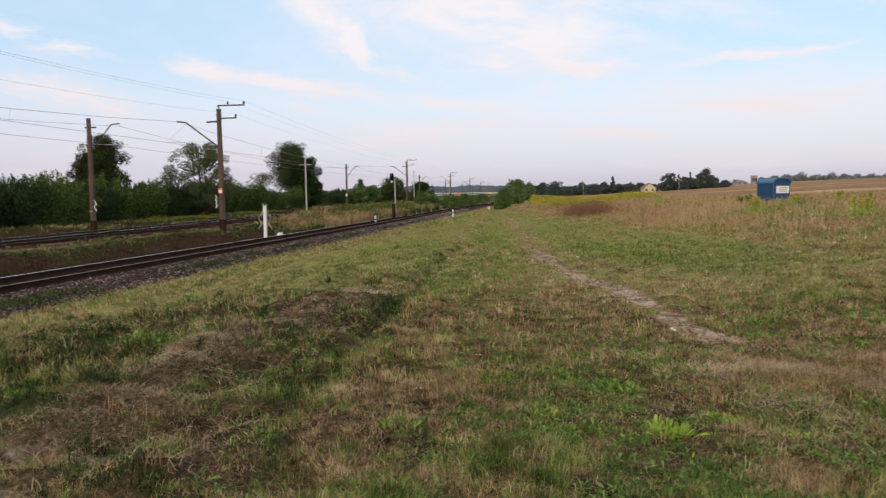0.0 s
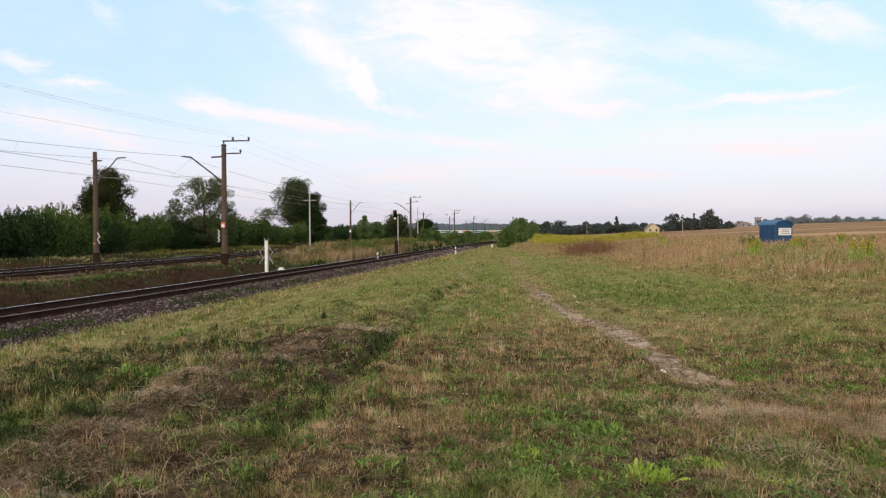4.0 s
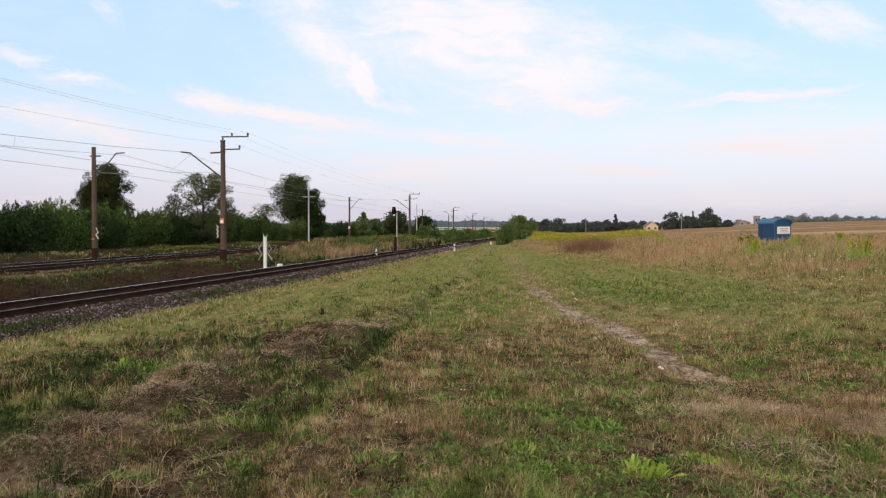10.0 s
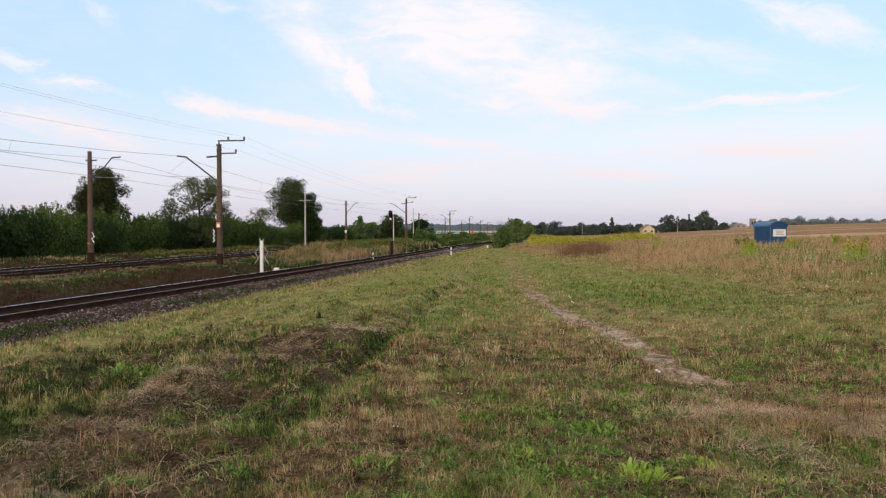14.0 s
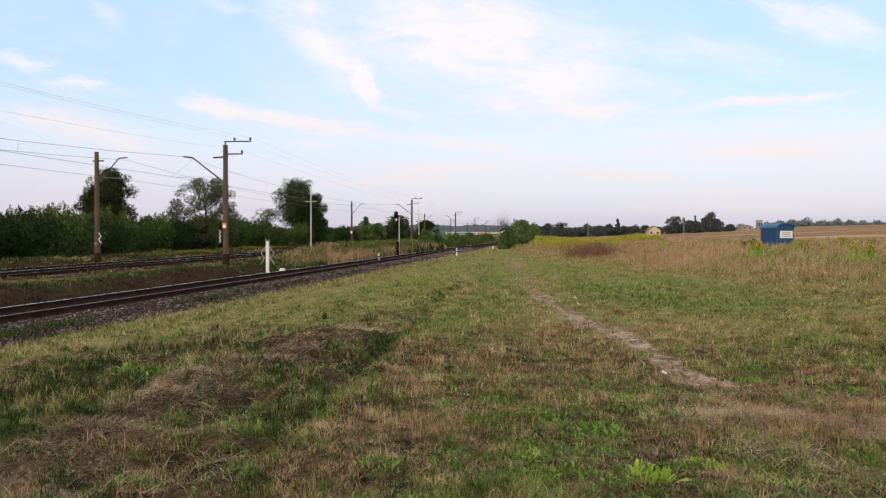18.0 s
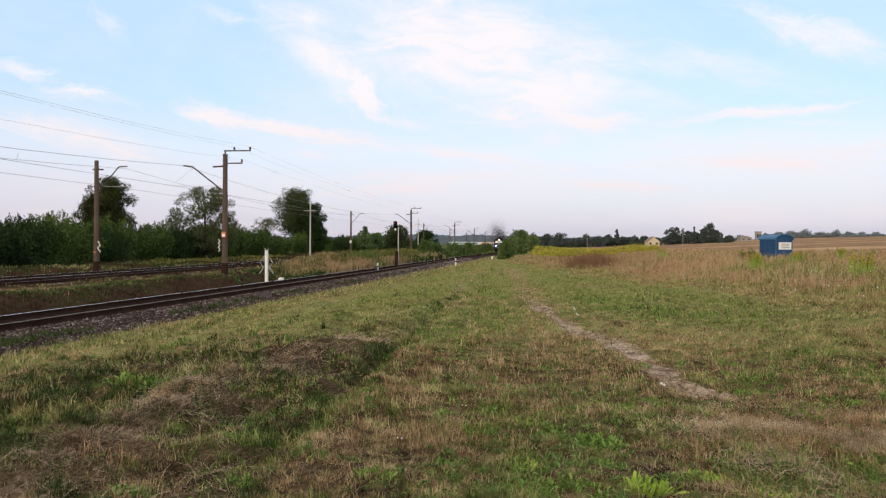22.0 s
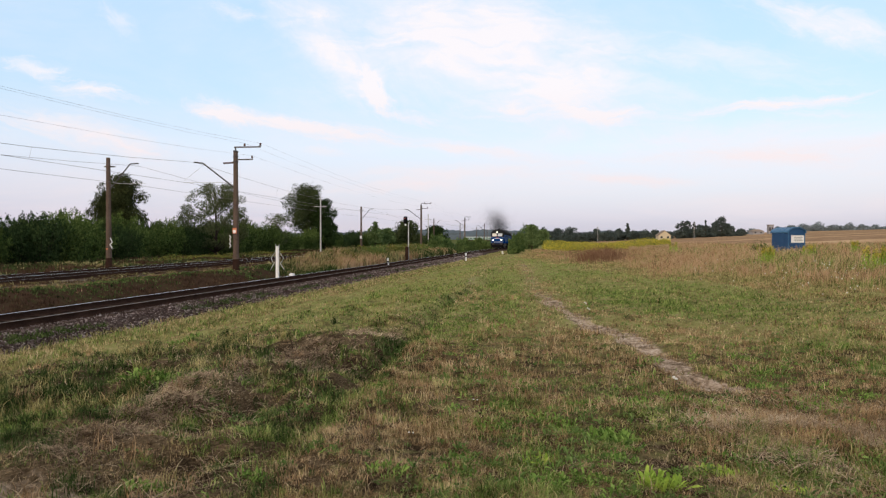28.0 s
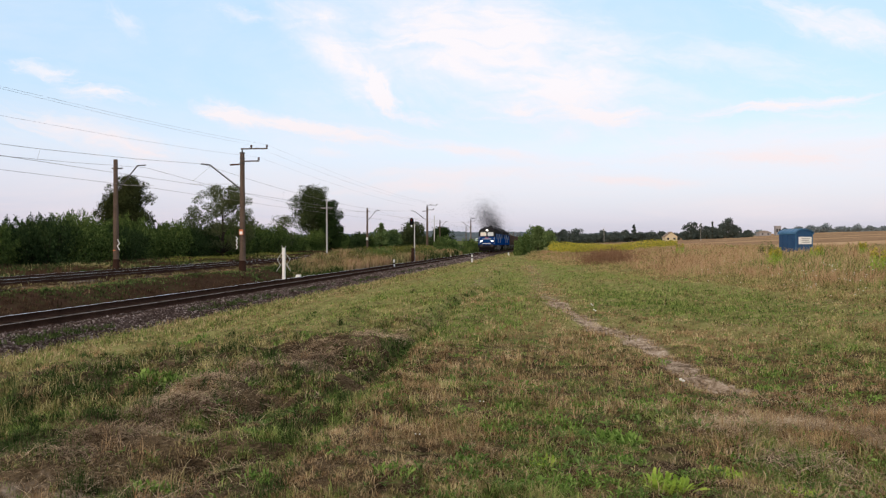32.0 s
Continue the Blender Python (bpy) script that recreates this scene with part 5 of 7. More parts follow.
# greener (+) and drier (-) places of the meadow: x, y, half widths, amount
PLACES = [(-0.9, 5.3, 0.5, 0.9, -0.26), (0.55, 6.6, 0.5, 0.9, 0.24), (0.25, 9.5, 0.3, 3.0, 0.12), (0.9, 11.0, 0.5, 3.0, -0.03), (0.4, 14.0, 1.4, 4.0, 0.07), (2.1, 10.5, 0.45, 2.2, -0.12), (1.9, 7.6, 0.8, 0.7, 0.10),
          (1.4, 6.2, 0.45, 0.7, 0.25), (3.5, 8.9, 0.8, 0.6, 0.25), (3.9, 7.6, 0.6, 0.35, 0.28), (3.0, 6.5, 0.7, 0.5, -0.34), (2.9, 5.5, 0.4, 0.3, 0.20), (3.6, 5.7, 0.6, 0.5, -0.3),
          (5.0, 13.3, 1.6, 1.3, -0.24), (4.6, 9.6, 1.3, 1.3, 0.16), (4.6, 15.5, 1.4, 1.2, -0.10), (5.6, 19.0, 2.2, 1.6, 0.02), (0.6, 17, 0.6, 5, 0.20), (1.6, 16, 0.4, 4, -0.18),
          (0.3, 5.2, 0.6, 0.5, 0.14), (1.6, 5.0, 0.7, 0.35, -0.14), (7.0, 24, 3.0, 8, 0.05), (-0.5, 7.0, 0.45, 1.2, -0.15), (-5.5, 14, 1.5, 2.5, -0.06), (4.6, 34, 1.1, 13, 0.25), (1.6, 32, 0.6, 12, 0.2), (0.2, 48, 2.0, 18, 0.2)]


def places(x, y):
    return sum(a * np.exp(-((x - cx) / rx) ** 2 - ((y - cy) / ry) ** 2) for cx, cy, rx, ry, a in PLACES)


def drawn_out(y):
    """Beyond the near meadow the drifts lie along the mowing direction."""
    return np.where(y > 9, 9 + (y - 9) * 0.38, y)


def build_grass():
    rng = np.random.default_rng(77)
    # mown meadow: tufts of four tones, in drifts
    x, y = fan(rng, 84000, 2.6, 100.0, 0.78)
    nx, ny = fan(rng, 20000, 3.4, 9.0, 0.72)       # thicker underfoot
    x, y = np.concatenate([x, nx]), np.concatenate([y, ny])
    a, d = rng.uniform(0, 6.283, 12000), np.concatenate([np.sqrt(rng.uniform(0.2, 700, 5000)), np.sqrt(rng.uniform(0.05, 70, 7000))])
    sx, sy = d * np.cos(a), d * np.sin(a)
    out = (np.abs(sx) > 0.8 * sy) | (sy < 2.4)
    x, y = np.concatenate([x, sx[out]]), np.concatenate([y, sy[out]])
    reach = np.hypot(x, y)
    rut = x - wheel_x(y)
    r = (x - line_x(y)) * 0.987
    bank = 0.10 * sstep(6, 4, r) * sstep(12, 18, reach) + 0.08 * np.exp(-((x - edge_x(y) + 1.4) / 1.1) ** 2)
    rough = sstep(0.25, -0.35, rut + 0.5 * (vnoise(x, y, 1.1, 16) - 0.5)) * sstep(22, 13, reach) * (y > 0) * sstep(2.6, 5.0, r - 2.6)
    gap = 0.6 * vnoise(x, y, 0.30, 5) + 0.4 * vnoise(x, y, 0.12, 9)
    keep = (r > 2.5) & (x < edge_x(np.maximum(y, 0)) + 0.8) & (rng.uniform(size=len(x)) > 0.95 * path_mask(x, y))
    keep &= rng.uniform(size=len(x)) > 0.35 * np.exp(-((x - rut_x(y)) / 0.30) ** 2) * (y < 13)
    keep &= rng.uniform(size=len(x)) > 0.9 * (gap > 0.66 - 0.12 * rough + 0.3 * sstep(14, 26, reach))
    x, y, reach, rut, rough, bank, gap, r = x[keep], y[keep], reach[keep], rut[keep], rough[keep], bank[keep], gap[keep], r[keep]
    n = len(x)
    strip = 2.5 + 0.062 * (y - 20)                 # the old wheel track running away from the standpoint
    away = sstep(13, 22, y)
    fine = sstep(18, 8, reach)
    v = drawn_out(y)
    damp = 0.55 * vnoise(x, v, 1.9, 1) + (0.25 + 0.15 * fine) * vnoise(x, v, 0.6, 2) + fine * 0.42 * vnoise(x, y, 0.2, 7) + away * (0.50 * np.exp(-((x - strip + 1.1) / 0.55) ** 2) + 0.26 * np.exp(-((x - strip - 1.9) / 1.0) ** 2)
                                                                                                              + 0.24 * np.exp(-((x - strip + 4.0) / 1.2) ** 2))
    dry = 0.55 * vnoise(x, v, 1.5, 3) + (0.25 + 0.15 * fine) * vnoise(x, v, 0.45, 4) + fine * 0.42 * vnoise(x, y, 0.16, 8) + away * (0.60 * np.exp(-((x - strip) / 0.45) ** 2) + 0.48 * np.exp(-((x - strip + 2.2) / 0.5) ** 2))
    score = damp - dry - 0.02 + bank + places(x, y) + rng.normal(0, 0.15, n) + 0.05 * (1 - fine)
    kind = np.where(score > 0.12, 0, np.where(score > -0.04, 1, np.where(rng.uniform(size=n) < 0.42, 2, 3)))
    h = (0.032 + 0.085 * vnoise(x, y, 0.5, 6) ** 2 + 0.035 * vnoise(x, y, 0.16, 10)) * rng.uniform(0.7, 1.35, n) * (1 + sstep(13, 20, reach) * (0.9 * vnoise(x, y, 1.1, 19) ** 1.5 - 0.2))
    # rough ground by the windrow: dark tussocks, withered grass, bare gaps
    # more dark blades further left, partly in place of shaded gaps
    tone = 0.40 * vnoise(x, y, 0.6, 13) + 0.60 * vnoise(x, y, 0.2, 17) + rng.normal(0, 0.08, n) + 0.10 * np.exp(-(rut / 0.30) ** 2) + 0.12 * sstep(-1.6, -4.0, rut)
    wild = np.where(tone > 0.63, 4, np.where(tone > 0.51, 0, np.where(tone > 0.42, 1, np.where(rng.uniform(size=n) < 0.8, 3, 2))))
    wild_here = rng.uniform(size=n) < rough * 0.95
    kind = np.where(wild_here, wild, kind)
    h = np.where(wild_here, h * (0.8 + 0.45 * np.maximum(0, tone - 0.42) / 0.2), h)
    old_rut = np.exp(-(rut / 0.25) ** 2) * sstep(60, 30, y) * (0.15 + 0.85 * sstep(7.5, 9.5, y)) * (vnoise(x, y, 1.3, 68) > 0.30)
    kind = np.where(rng.uniform(size=n) < 0.85 * old_rut, 4, kind)
    # the trimmed strip along the ballast is evenly dry
    trim = sstep(7.2, 5.6, r + 1.2 * (vnoise(x, y, 1.4, 20) - 0.5)) * sstep(60, 30, reach) * (y > 5)
    kind = np.where(rng.uniform(size=n) < 0.8 * trim, np.where((reach > 16) | (rng.uniform(size=n) < 0.78), rng.choice((1, 3), n, p=(0.52, 0.48)), 4), kind)
    h = h * (1 - 0.45 * trim)
    kind = np.where((kind < 2) & (rng.uniform(size=n) < 0.62 * sstep(16, 32, reach)), 5, kind)
    kind = np.where((kind == 4) & (reach > 13) & (rng.uniform(size=n) < 0.65), 0, kind)
    kind = np.where((kind != 3) & (reach > 14) & (rng.uniform(size=n) < 0.55 * sstep(5.2, 3.6, r)), 3, kind)
    wid = np.maximum(0.0052, 0.00095 * reach)
    rad = np.maximum(0.035, 0.0060 * reach) * (1 + 1.2 * sstep(10, 20, reach))
    for i, (mat, label, lean) in enumerate((("green_blade", "short green grass tufts in the mown meadow", 1.05), ("olive_blade", "short olive grass tufts in the mown meadow", 1.05),
                                            ("straw_blade", "short straw-dry grass tufts in the mown meadow", 1.25), ("brown_blade", "short brown withered grass tufts in the meadow", 1.2),
                                            ("deep_blade", "long dark green grass tufts by the windrow", 1.1), ("far_blade", "short yellow-green turf of the meadow", 1.0))):
        g = kind == i
        tufts(rng, x[g], y[g], (10, 10, 13, 13, 11, 10)[i], rad[g], h[g] * (1.0, 1.0, 0.85, 0.75, 0.95, 1.0)[i], wid[g] * (1.0, 0.95, 0.72, 0.72, 1.0, 1.0)[i], lean, "meadow_grass", mat, label)
    # fine turf between the tufts
    x, y = fan(rng, 95000, 6.0, 48.0, 0.80)
    keep = ((x - line_x(y)) > 3) & (x < edge_x(y) + 0.5) & (rng.uniform(size=len(x)) > 0.9 * path_mask(x, y)) & ((x > wheel_x(y) + 0.2) | (y > 13) | (x < rut_x(y) - 3.5))
    x, y = x[keep], y[keep]
    tone = places(x, y) + 0.55 * (vnoise(x, drawn_out(y), 1.9, 1) - vnoise(x, drawn_out(y), 1.5, 3)) + 0.4 * (vnoise(x, drawn_out(y), 0.8, 66) + vnoise(x, drawn_out(y), 0.4, 67) - 1.0) + rng.normal(0, 0.22, len(x))
    for sel, mat, label in ((tone > 0.12, "green_blade", "fine green turf of the mown meadow"), ((tone <= 0.12) & (tone > -0.12), "olive_blade", "fine olive turf of the mown meadow"),
                            (tone <= -0.12, "brown_blade", "fine brown turf of the mown meadow")):
        blades(rng, x[sel], y[sel], 0.07, np.maximum(0.006, 0.0011 * y[sel]), 1.1, "meadow_turf", mat, label)
    # weeds standing in the old rut, in clumps
    y = np.exp(rng.uniform(math.log(7.6), math.log(24), 420))
    x = wheel_x(y) + rng.normal(0, 0.14, len(y)) * (1 + 0.02 * y)
    keep = vnoise(0 * y, y, 1.7, 69) > 0.48
    x, y = x[keep], y[keep]
    g = rng.uniform(size=len(x)) < 0.45
    for sel, mat, label in ((g, "deep_blade", "dark green weeds standing in the old rut"), (~g, "herb", "dull green weeds standing in the old rut")):
        tufts(rng, x[sel], y[sel], 16, np.full(sel.sum(), 0.08), rng.uniform(0.04, 0.13, sel.sum()), np.maximum(0.007, 0.0010 * y[sel]), 1.1, "rut_weeds", mat, label)
    # upright seed stems in loose groups over the middle of the meadow
    x, y = fan(rng, 9000, 5.5, 22.0, 0.8)
    keep = (x > wheel_x(y) + 0.25) & ((y < 13.5) | (x < 2.0)) & ((x < 3.2) | (rng.uniform(size=len(x)) < 0.4)) & (x < edge_x(y) - 1.0) & (path_mask(x, y) < 0.25) & (0.5 * vnoise(x, drawn_out(y), 0.7, 34) + 0.5 * vnoise(x, drawn_out(y), 0.25, 35) - 0.5 * places(x, y) > 0.47)
    x, y = x[keep], y[keep]
    g = rng.uniform(size=len(x)) < 0.5
    for sel, mat, label in ((g, "straw_blade", "upright straw-coloured seed stems in the meadow"), (~g, "brown_blade", "upright red-brown seed stems in the meadow")):
        tufts(rng, x[sel], y[sel], 7, np.full(sel.sum(), 0.06), rng.uniform(0.07, 0.15, sel.sum()), np.maximum(0.0036, 0.0008 * y[sel]), 0.55, "seed_stems", mat, label)
    # arching tussocks on the rough ground
    y = np.exp(rng.uniform(math.log(3.2), math.log(15), 900))
    x = rut_x(y) + rng.uniform(-6.5, 1.2, len(y))
    keep = ((x - line_x(y)) > 4) & (vnoise(x, y, 1.2, 18) > 0.45)
    x, y = x[keep], y[keep]
    pick = rng.integers(0, 4, len(x))
    for i, (mat, label) in enumerate((("deep_blade", "arching dark green grass tussocks on rough ground"), ("olive_blade", "arching olive grass tussocks on rough ground"),
                                      ("brown_blade", "withered brown grass tussocks on rough ground"))):
        g = pick == i if i else (pick == 0) | (pick == 3)
        tufts(rng, x[g], y[g], 44, np.full(g.sum(), 0.09), rng.uniform(0.09, 0.19, g.sum()), np.maximum(0.0045, 0.0008 * y[g]), 0.85, "tussocks", mat, label)
    y = np.exp(rng.uniform(math.log(5.2), math.log(13), 420))
    x = rut_x(y) - rng.uniform(0.6, 4.5, len(y))
    keep = ((x - line_x(y)) > 6.5) & (vnoise(x, y, 0.8, 28) > 0.48)
    x, y = x[keep], y[keep]
    for sel, mat, label in ((np.arange(len(x)) % 2 == 0, "olive_blade", "arching olive grass clumps on rough ground"), (np.arange(len(x)) % 2 == 1, "deep_blade", "arching dark grass clumps on rough ground")):
        tufts(rng, x[sel], y[sel], 60, np.full(sel.sum(), 0.13), rng.uniform(0.14, 0.26, sel.sum()), np.maximum(0.006, 0.0009 * y[sel]), 1.0, "tussocks", mat, label)
    # dead thatch lying between the tufts
    x, y = fan(rng, 90000, 2.4, 22.0, 0.80)
    keep = ((x - line_x(y)) > 3) & (x < edge_x(y)) & (rng.uniform(size=len(x)) > 0.3 * path_mask(x, y)) & (0.6 * vnoise(x, y, 0.7, 14) + 0.4 * vnoise(x, y, 0.25, 15) > 0.38 - 0.08 * (x > 0))
    x, y = x[keep], y[keep]
    blades(rng, x, y, 0.075, np.maximum(0.004, 0.00075 * y), 1.2, "thatch", "hay", "dead brown thatch between the grass tufts", lift=rng.uniform(0.004, 0.03, len(x)), least=0.8)
    # low broad leaves among the grass, thickest in the damp places
    x, y = fan(rng, 15000, 3.2, 22.0, 0.72)
    green = 0.45 * vnoise(x, y, 0.9, 11) + 0.75 * vnoise(x, y, 0.22, 12) + 0.12 * sstep(-0.4, 1.0, x) + 0.8 * places(x, y) + rng.normal(0, 0.12, len(x))
    keep = ((x - line_x(y)) > 6) & (x < edge_x(y) - 0.5) & (path_mask(x, y) < 0.2) & (green > 0.74 + 0.10 * (x < wheel_x(y)))
    x, y = x[keep], y[keep]
    tone = vnoise(x, y, 0.8, 25) + rng.normal(0, 0.15, len(x))
    for sel, mat, label in ((tone > 0.62, "weed", "bright green broad leaves low in the grass"), (tone <= 0.62, "herb", "dull green broad leaves low in the grass")):
        rosettes(rng, x[sel], y[sel], 8, rng.uniform(0.045, 0.10, sel.sum()) * (1 + 0.015 * y[sel]), "low_weeds", mat, label)
    # taller dry stalks
    x, y = fan(rng, 3600, 3.0, 15.0)
    keep = ((x - line_x(y)) > 4) & (x < edge_x(y)) & (patch(x, y, 1.3, 2.2) > 0.35 - 0.7 * (x > 1.5)) & (path_mask(x, y) < 0.2)
    x, y = x[keep], y[keep]
    tufts(rng, x, y, 7, np.full(len(x), 0.05), rng.uniform(0.07, 0.15, len(x)), np.maximum(0.0036, 0.0007 * y), 0.9, "dry_stalks", "straw_blade", "thin dry seed stalks in tufts")
    # cut hay in the windrow
    y = np.exp(rng.uniform(math.log(3.6), math.log(13.2), 24000))
    x = rut_x(y) + rng.normal(0, 0.20, len(y)) + 0.18 * np.sin(2.1 * y)
    keep = vnoise(x, y, 0.9, 21) + 0.5 * vnoise(x, y, 0.3, 22) > 0.70 + 0.16 * sstep(9.6, 8.4, y)
    x, y = x[keep], y[keep]
    pale = vnoise(x, y, 0.6, 26) + rng.normal(0, 0.1, len(x)) > 0.55
    for sel, mat in ((pale, "pale_hay"), (~pale, "hay")):
        blades(rng, x[sel], y[sel], 0.15, np.maximum(0.0045, 0.0009 * y[sel]), 1.3, "cut_hay", mat, "brown cut hay lying in a windrow", lift=0.01 + rng.uniform(0, 0.05, sel.sum()), least=0.85)
    y = np.exp(rng.uniform(math.log(3.6), math.log(15), 22000))
    x = wheel_x(y) - rng.uniform(0, 6.5, len(y))
    keep = (vnoise(x, y, 0.8, 23) + 0.5 * vnoise(x, y, 0.25, 24) > 0.84) & ((x - line_x(y)) > 6)
    x, y = x[keep], y[keep]
    pale = vnoise(x, y, 0.5, 27) + rng.normal(0, 0.1, len(x)) > 0.58
    for sel, mat in ((pale, "pale_hay"), (~pale, "hay")):
        blades(rng, x[sel], y[sel], 0.13, np.maximum(0.0045, 0.0009 * y[sel]), 1.3, "cut_hay", mat, "greyish cut hay in patches on rough ground", lift=0.015, least=0.85)
    y = np.exp(rng.uniform(math.log(4.2), math.log(14), 2600))
    x = wheel_x(y) - rng.uniform(0.2, 6, len(y))
    keep = ((x - line_x(y)) > 6) & (vnoise(x, y, 0.9, 29) > 0.35)
    blades(rng, x[keep], y[keep], 0.22, np.maximum(0.0045, 0.0008 * y[keep]), 1.3, "cut_hay", "pale_hay", "long bleached stalks lying on rough ground", lift=0.03, least=0.8)
    x, y = fan(rng, 50000, 2.6, 20.0)
    keep = vnoise(x, y, 1.3, 31) + 0.3 * vnoise(x, y, 0.4, 32) > 0.86
    keep &= (x - line_x(y)) > 4
    blades(rng, x[keep], y[keep], 0.14, np.maximum(0.004, 0.0008 * y[keep]), 1.3, "cut_hay", "hay", "loose brown hay on the mown grass", lift=0.02, least=0.85)
    x, y = rng.normal(3.2, 0.55, 14000), rng.normal(6.0, 0.65, 14000)
    keep = (vnoise(x, y, 0.6, 33) > 0.36) & (x > 1.6) & (y > 3)
    blades(rng, x[keep], y[keep], 0.15, 0.0055, 1.3, "cut_hay", "pale_hay", "matted straw lying on the mown grass", lift=0.03, least=0.8)
    x, y = rng.normal(3.5, 0.5, 500), rng.normal(6.2, 0.7, 500)
    tufts(rng, x, y, 5, np.full(len(x), 0.05), np.full(len(x), 0.15), np.full(len(x), 0.005), 0.85, "dry_stalks", "brown_blade", "orange-brown bent stalks over matted straw")
    # tall dry grass on the rise
    y = np.exp(rng.uniform(math.log(12), math.log(160), 30000))
    x = edge_x(y) + rng.uniform(0, 1, len(y)) ** 1.4 * np.minimum(0.75 * y + 4, 42)
    keep = (x < 42 + 0.04 * y) & (x - line_x(y) > 4.5)
    x, y = x[keep], y[keep]
    n, deep = len(x), x - edge_x(y)
    h = (0.30 + 0.50 * (0.5 * vnoise(x, y, 5.0, 41) + 0.5 * vnoise(x, y, 1.3, 42))) * (0.2 + 0.8 * sstep(0, 6.0, deep + 2.0 * (vnoise(x, y, 2.5, 45) - 0.5))) * rng.uniform(0.6, 1.3, n)
    tone = 0.5 * vnoise(x, y, 7.0, 43) + 0.5 * vnoise(x, y, 1.6, 44) + rng.normal(0, 0.12, n)
    kind = np.where(tone < 0.36, 3, np.where(tone < 0.60, 2, np.where(tone < 0.74, 1, 0)))
    kind = np.where((deep < 2.0) & (rng.uniform(size=n) < 0.6), 1, kind)
    for i, (mat, label) in enumerate((("green_blade", "green tufts in the tall grass"), ("olive_blade", "olive tufts in the tall grass"),
                                      ("tall", "tall dry straw-coloured grass on the rise"), ("brown_blade", "tall reddish-brown grass on the rise"))):
        g = kind == i
        tufts(rng, x[g], y[g], 9, np.maximum(0.14, 0.009 * y[g]), h[g], np.maximum(0.006, 0.00050 * y[g]), 0.9, "tall_grass", mat, label)
    y = rng.normal(59, 3.0, 320)
    x = y * 0.198 + rng.normal(0, 0.9, len(y))
    tufts(rng, x, y, 9, np.full(len(x), 0.35), 1.05 * rng.uniform(0.35, 1.3, len(x)), np.full(len(x), 0.026), 0.5, "dock_weeds", "dock", "tall rusty-brown dock weeds in dry grass")
    # grass along the ballast and between the lines
    y = np.exp(rng.uniform(math.log(11), math.log(150), 4500))
    x = line_x(y) + 2.0 + 2.6 * rng.uniform(0, 1, len(y)) ** 0.8
    g = rng.uniform(size=len(y)) + 0.7 * (vnoise(x, y, 2.5, 56) - 0.5)
    for sel, mat, label in ((g < 0.45, "olive_blade", "olive grass tufts beside the ballast"), ((g >= 0.45) & (g < 0.75), "green_blade", "green grass tufts beside the ballast"),
                            (g >= 0.75, "straw_blade", "straw-dry grass tufts beside the ballast")):
        tufts(rng, x[sel], y[sel], 7, np.maximum(0.06, 0.0065 * y[sel]), np.full(sel.sum(), 0.15), np.maximum(0.006, 0.0009 * y[sel]), 0.9, "verge_grass", mat, label)
    y = np.exp(rng.uniform(math.log(11), math.log(70), 700))
    x = line_x(y) + rng.uniform(1.2, 2.3, len(y))
    keep = vnoise(x, y, 1.8, 55) > 0.42
    tufts(rng, x[keep], y[keep], 14, np.full(keep.sum(), 0.12), np.full(keep.sum(), 0.13), np.full(keep.sum(), 0.016), 0.9, "ballast_weeds", "deep_blade", "green weeds growing in the ballast", lift=0.2)
    y = np.exp(rng.uniform(math.log(11), math.log(62), 6000))
    f = rng.uniform(0, 1, len(y))
    x = (line_x(y) - 2.2) * f + (main_x(y, 0) + 1.25) * (1 - f)
    tone = f + 0.5 * (vnoise(x, y, 3.0, 51) - 0.5) + rng.normal(0, 0.12, len(y))
    for sel, mat, label in ((tone > 0.50, "rust_weed", "low rusty-brown weeds between the tracks"), ((tone <= 0.50) & (tone > 0.24), "deep_blade", "dark green grass on the bank of the main line"),
                            ((tone <= 0.24) & (tone > 0.05), "herb", "dull green grass on the bank of the main line"),
                            (tone <= 0.05, "brown_blade", "withered grass along the main line")):
        tufts(rng, x[sel], y[sel], 7, np.maximum(0.10, 0.0065 * y[sel]), 0.09 + 0.09 * f[sel], np.maximum(0.012, 0.001 * y[sel]), 1.05, "verge_weeds", mat, label)
    y = np.exp(rng.uniform(math.log(14), math.log(80), 1500))
    x = main_x(y, 0) + rng.uniform(0.9, 1.7, len(y))
    g = rng.uniform(size=len(y))
    for sel, mat, label in ((g < 0.72, "rust_weed", "low withered weeds on the shoulder of the main line"), (g >= 0.72, "olive_blade", "low olive grass on the shoulder of the main line")):
        tufts(rng, x[sel], y[sel], 8, np.maximum(0.10, 0.006 * y[sel]), np.full(sel.sum(), 0.13), np.maximum(0.012, 0.001 * y[sel]), 1.0, "verge_weeds", mat, label, lift=0.08)
    y = rng.uniform(46, 112, 5200)
    f = rng.uniform(0.0, 1, len(y))
    x = (line_x(y) - 2.6) * f + (main_x(y, 0) + 2.6) * (1 - f)
    hh = (0.85 * sstep(46, 58, y) + 0.15) * (0.65 + 0.5 * vnoise(x, y, 2.0, 52))
    tone = 0.5 * vnoise(x, y, 4.0, 53) + 0.5 * vnoise(x, y, 1.2, 57) + rng.normal(0, 0.16, len(y)) + 0.2 * sstep(58, 46, y)
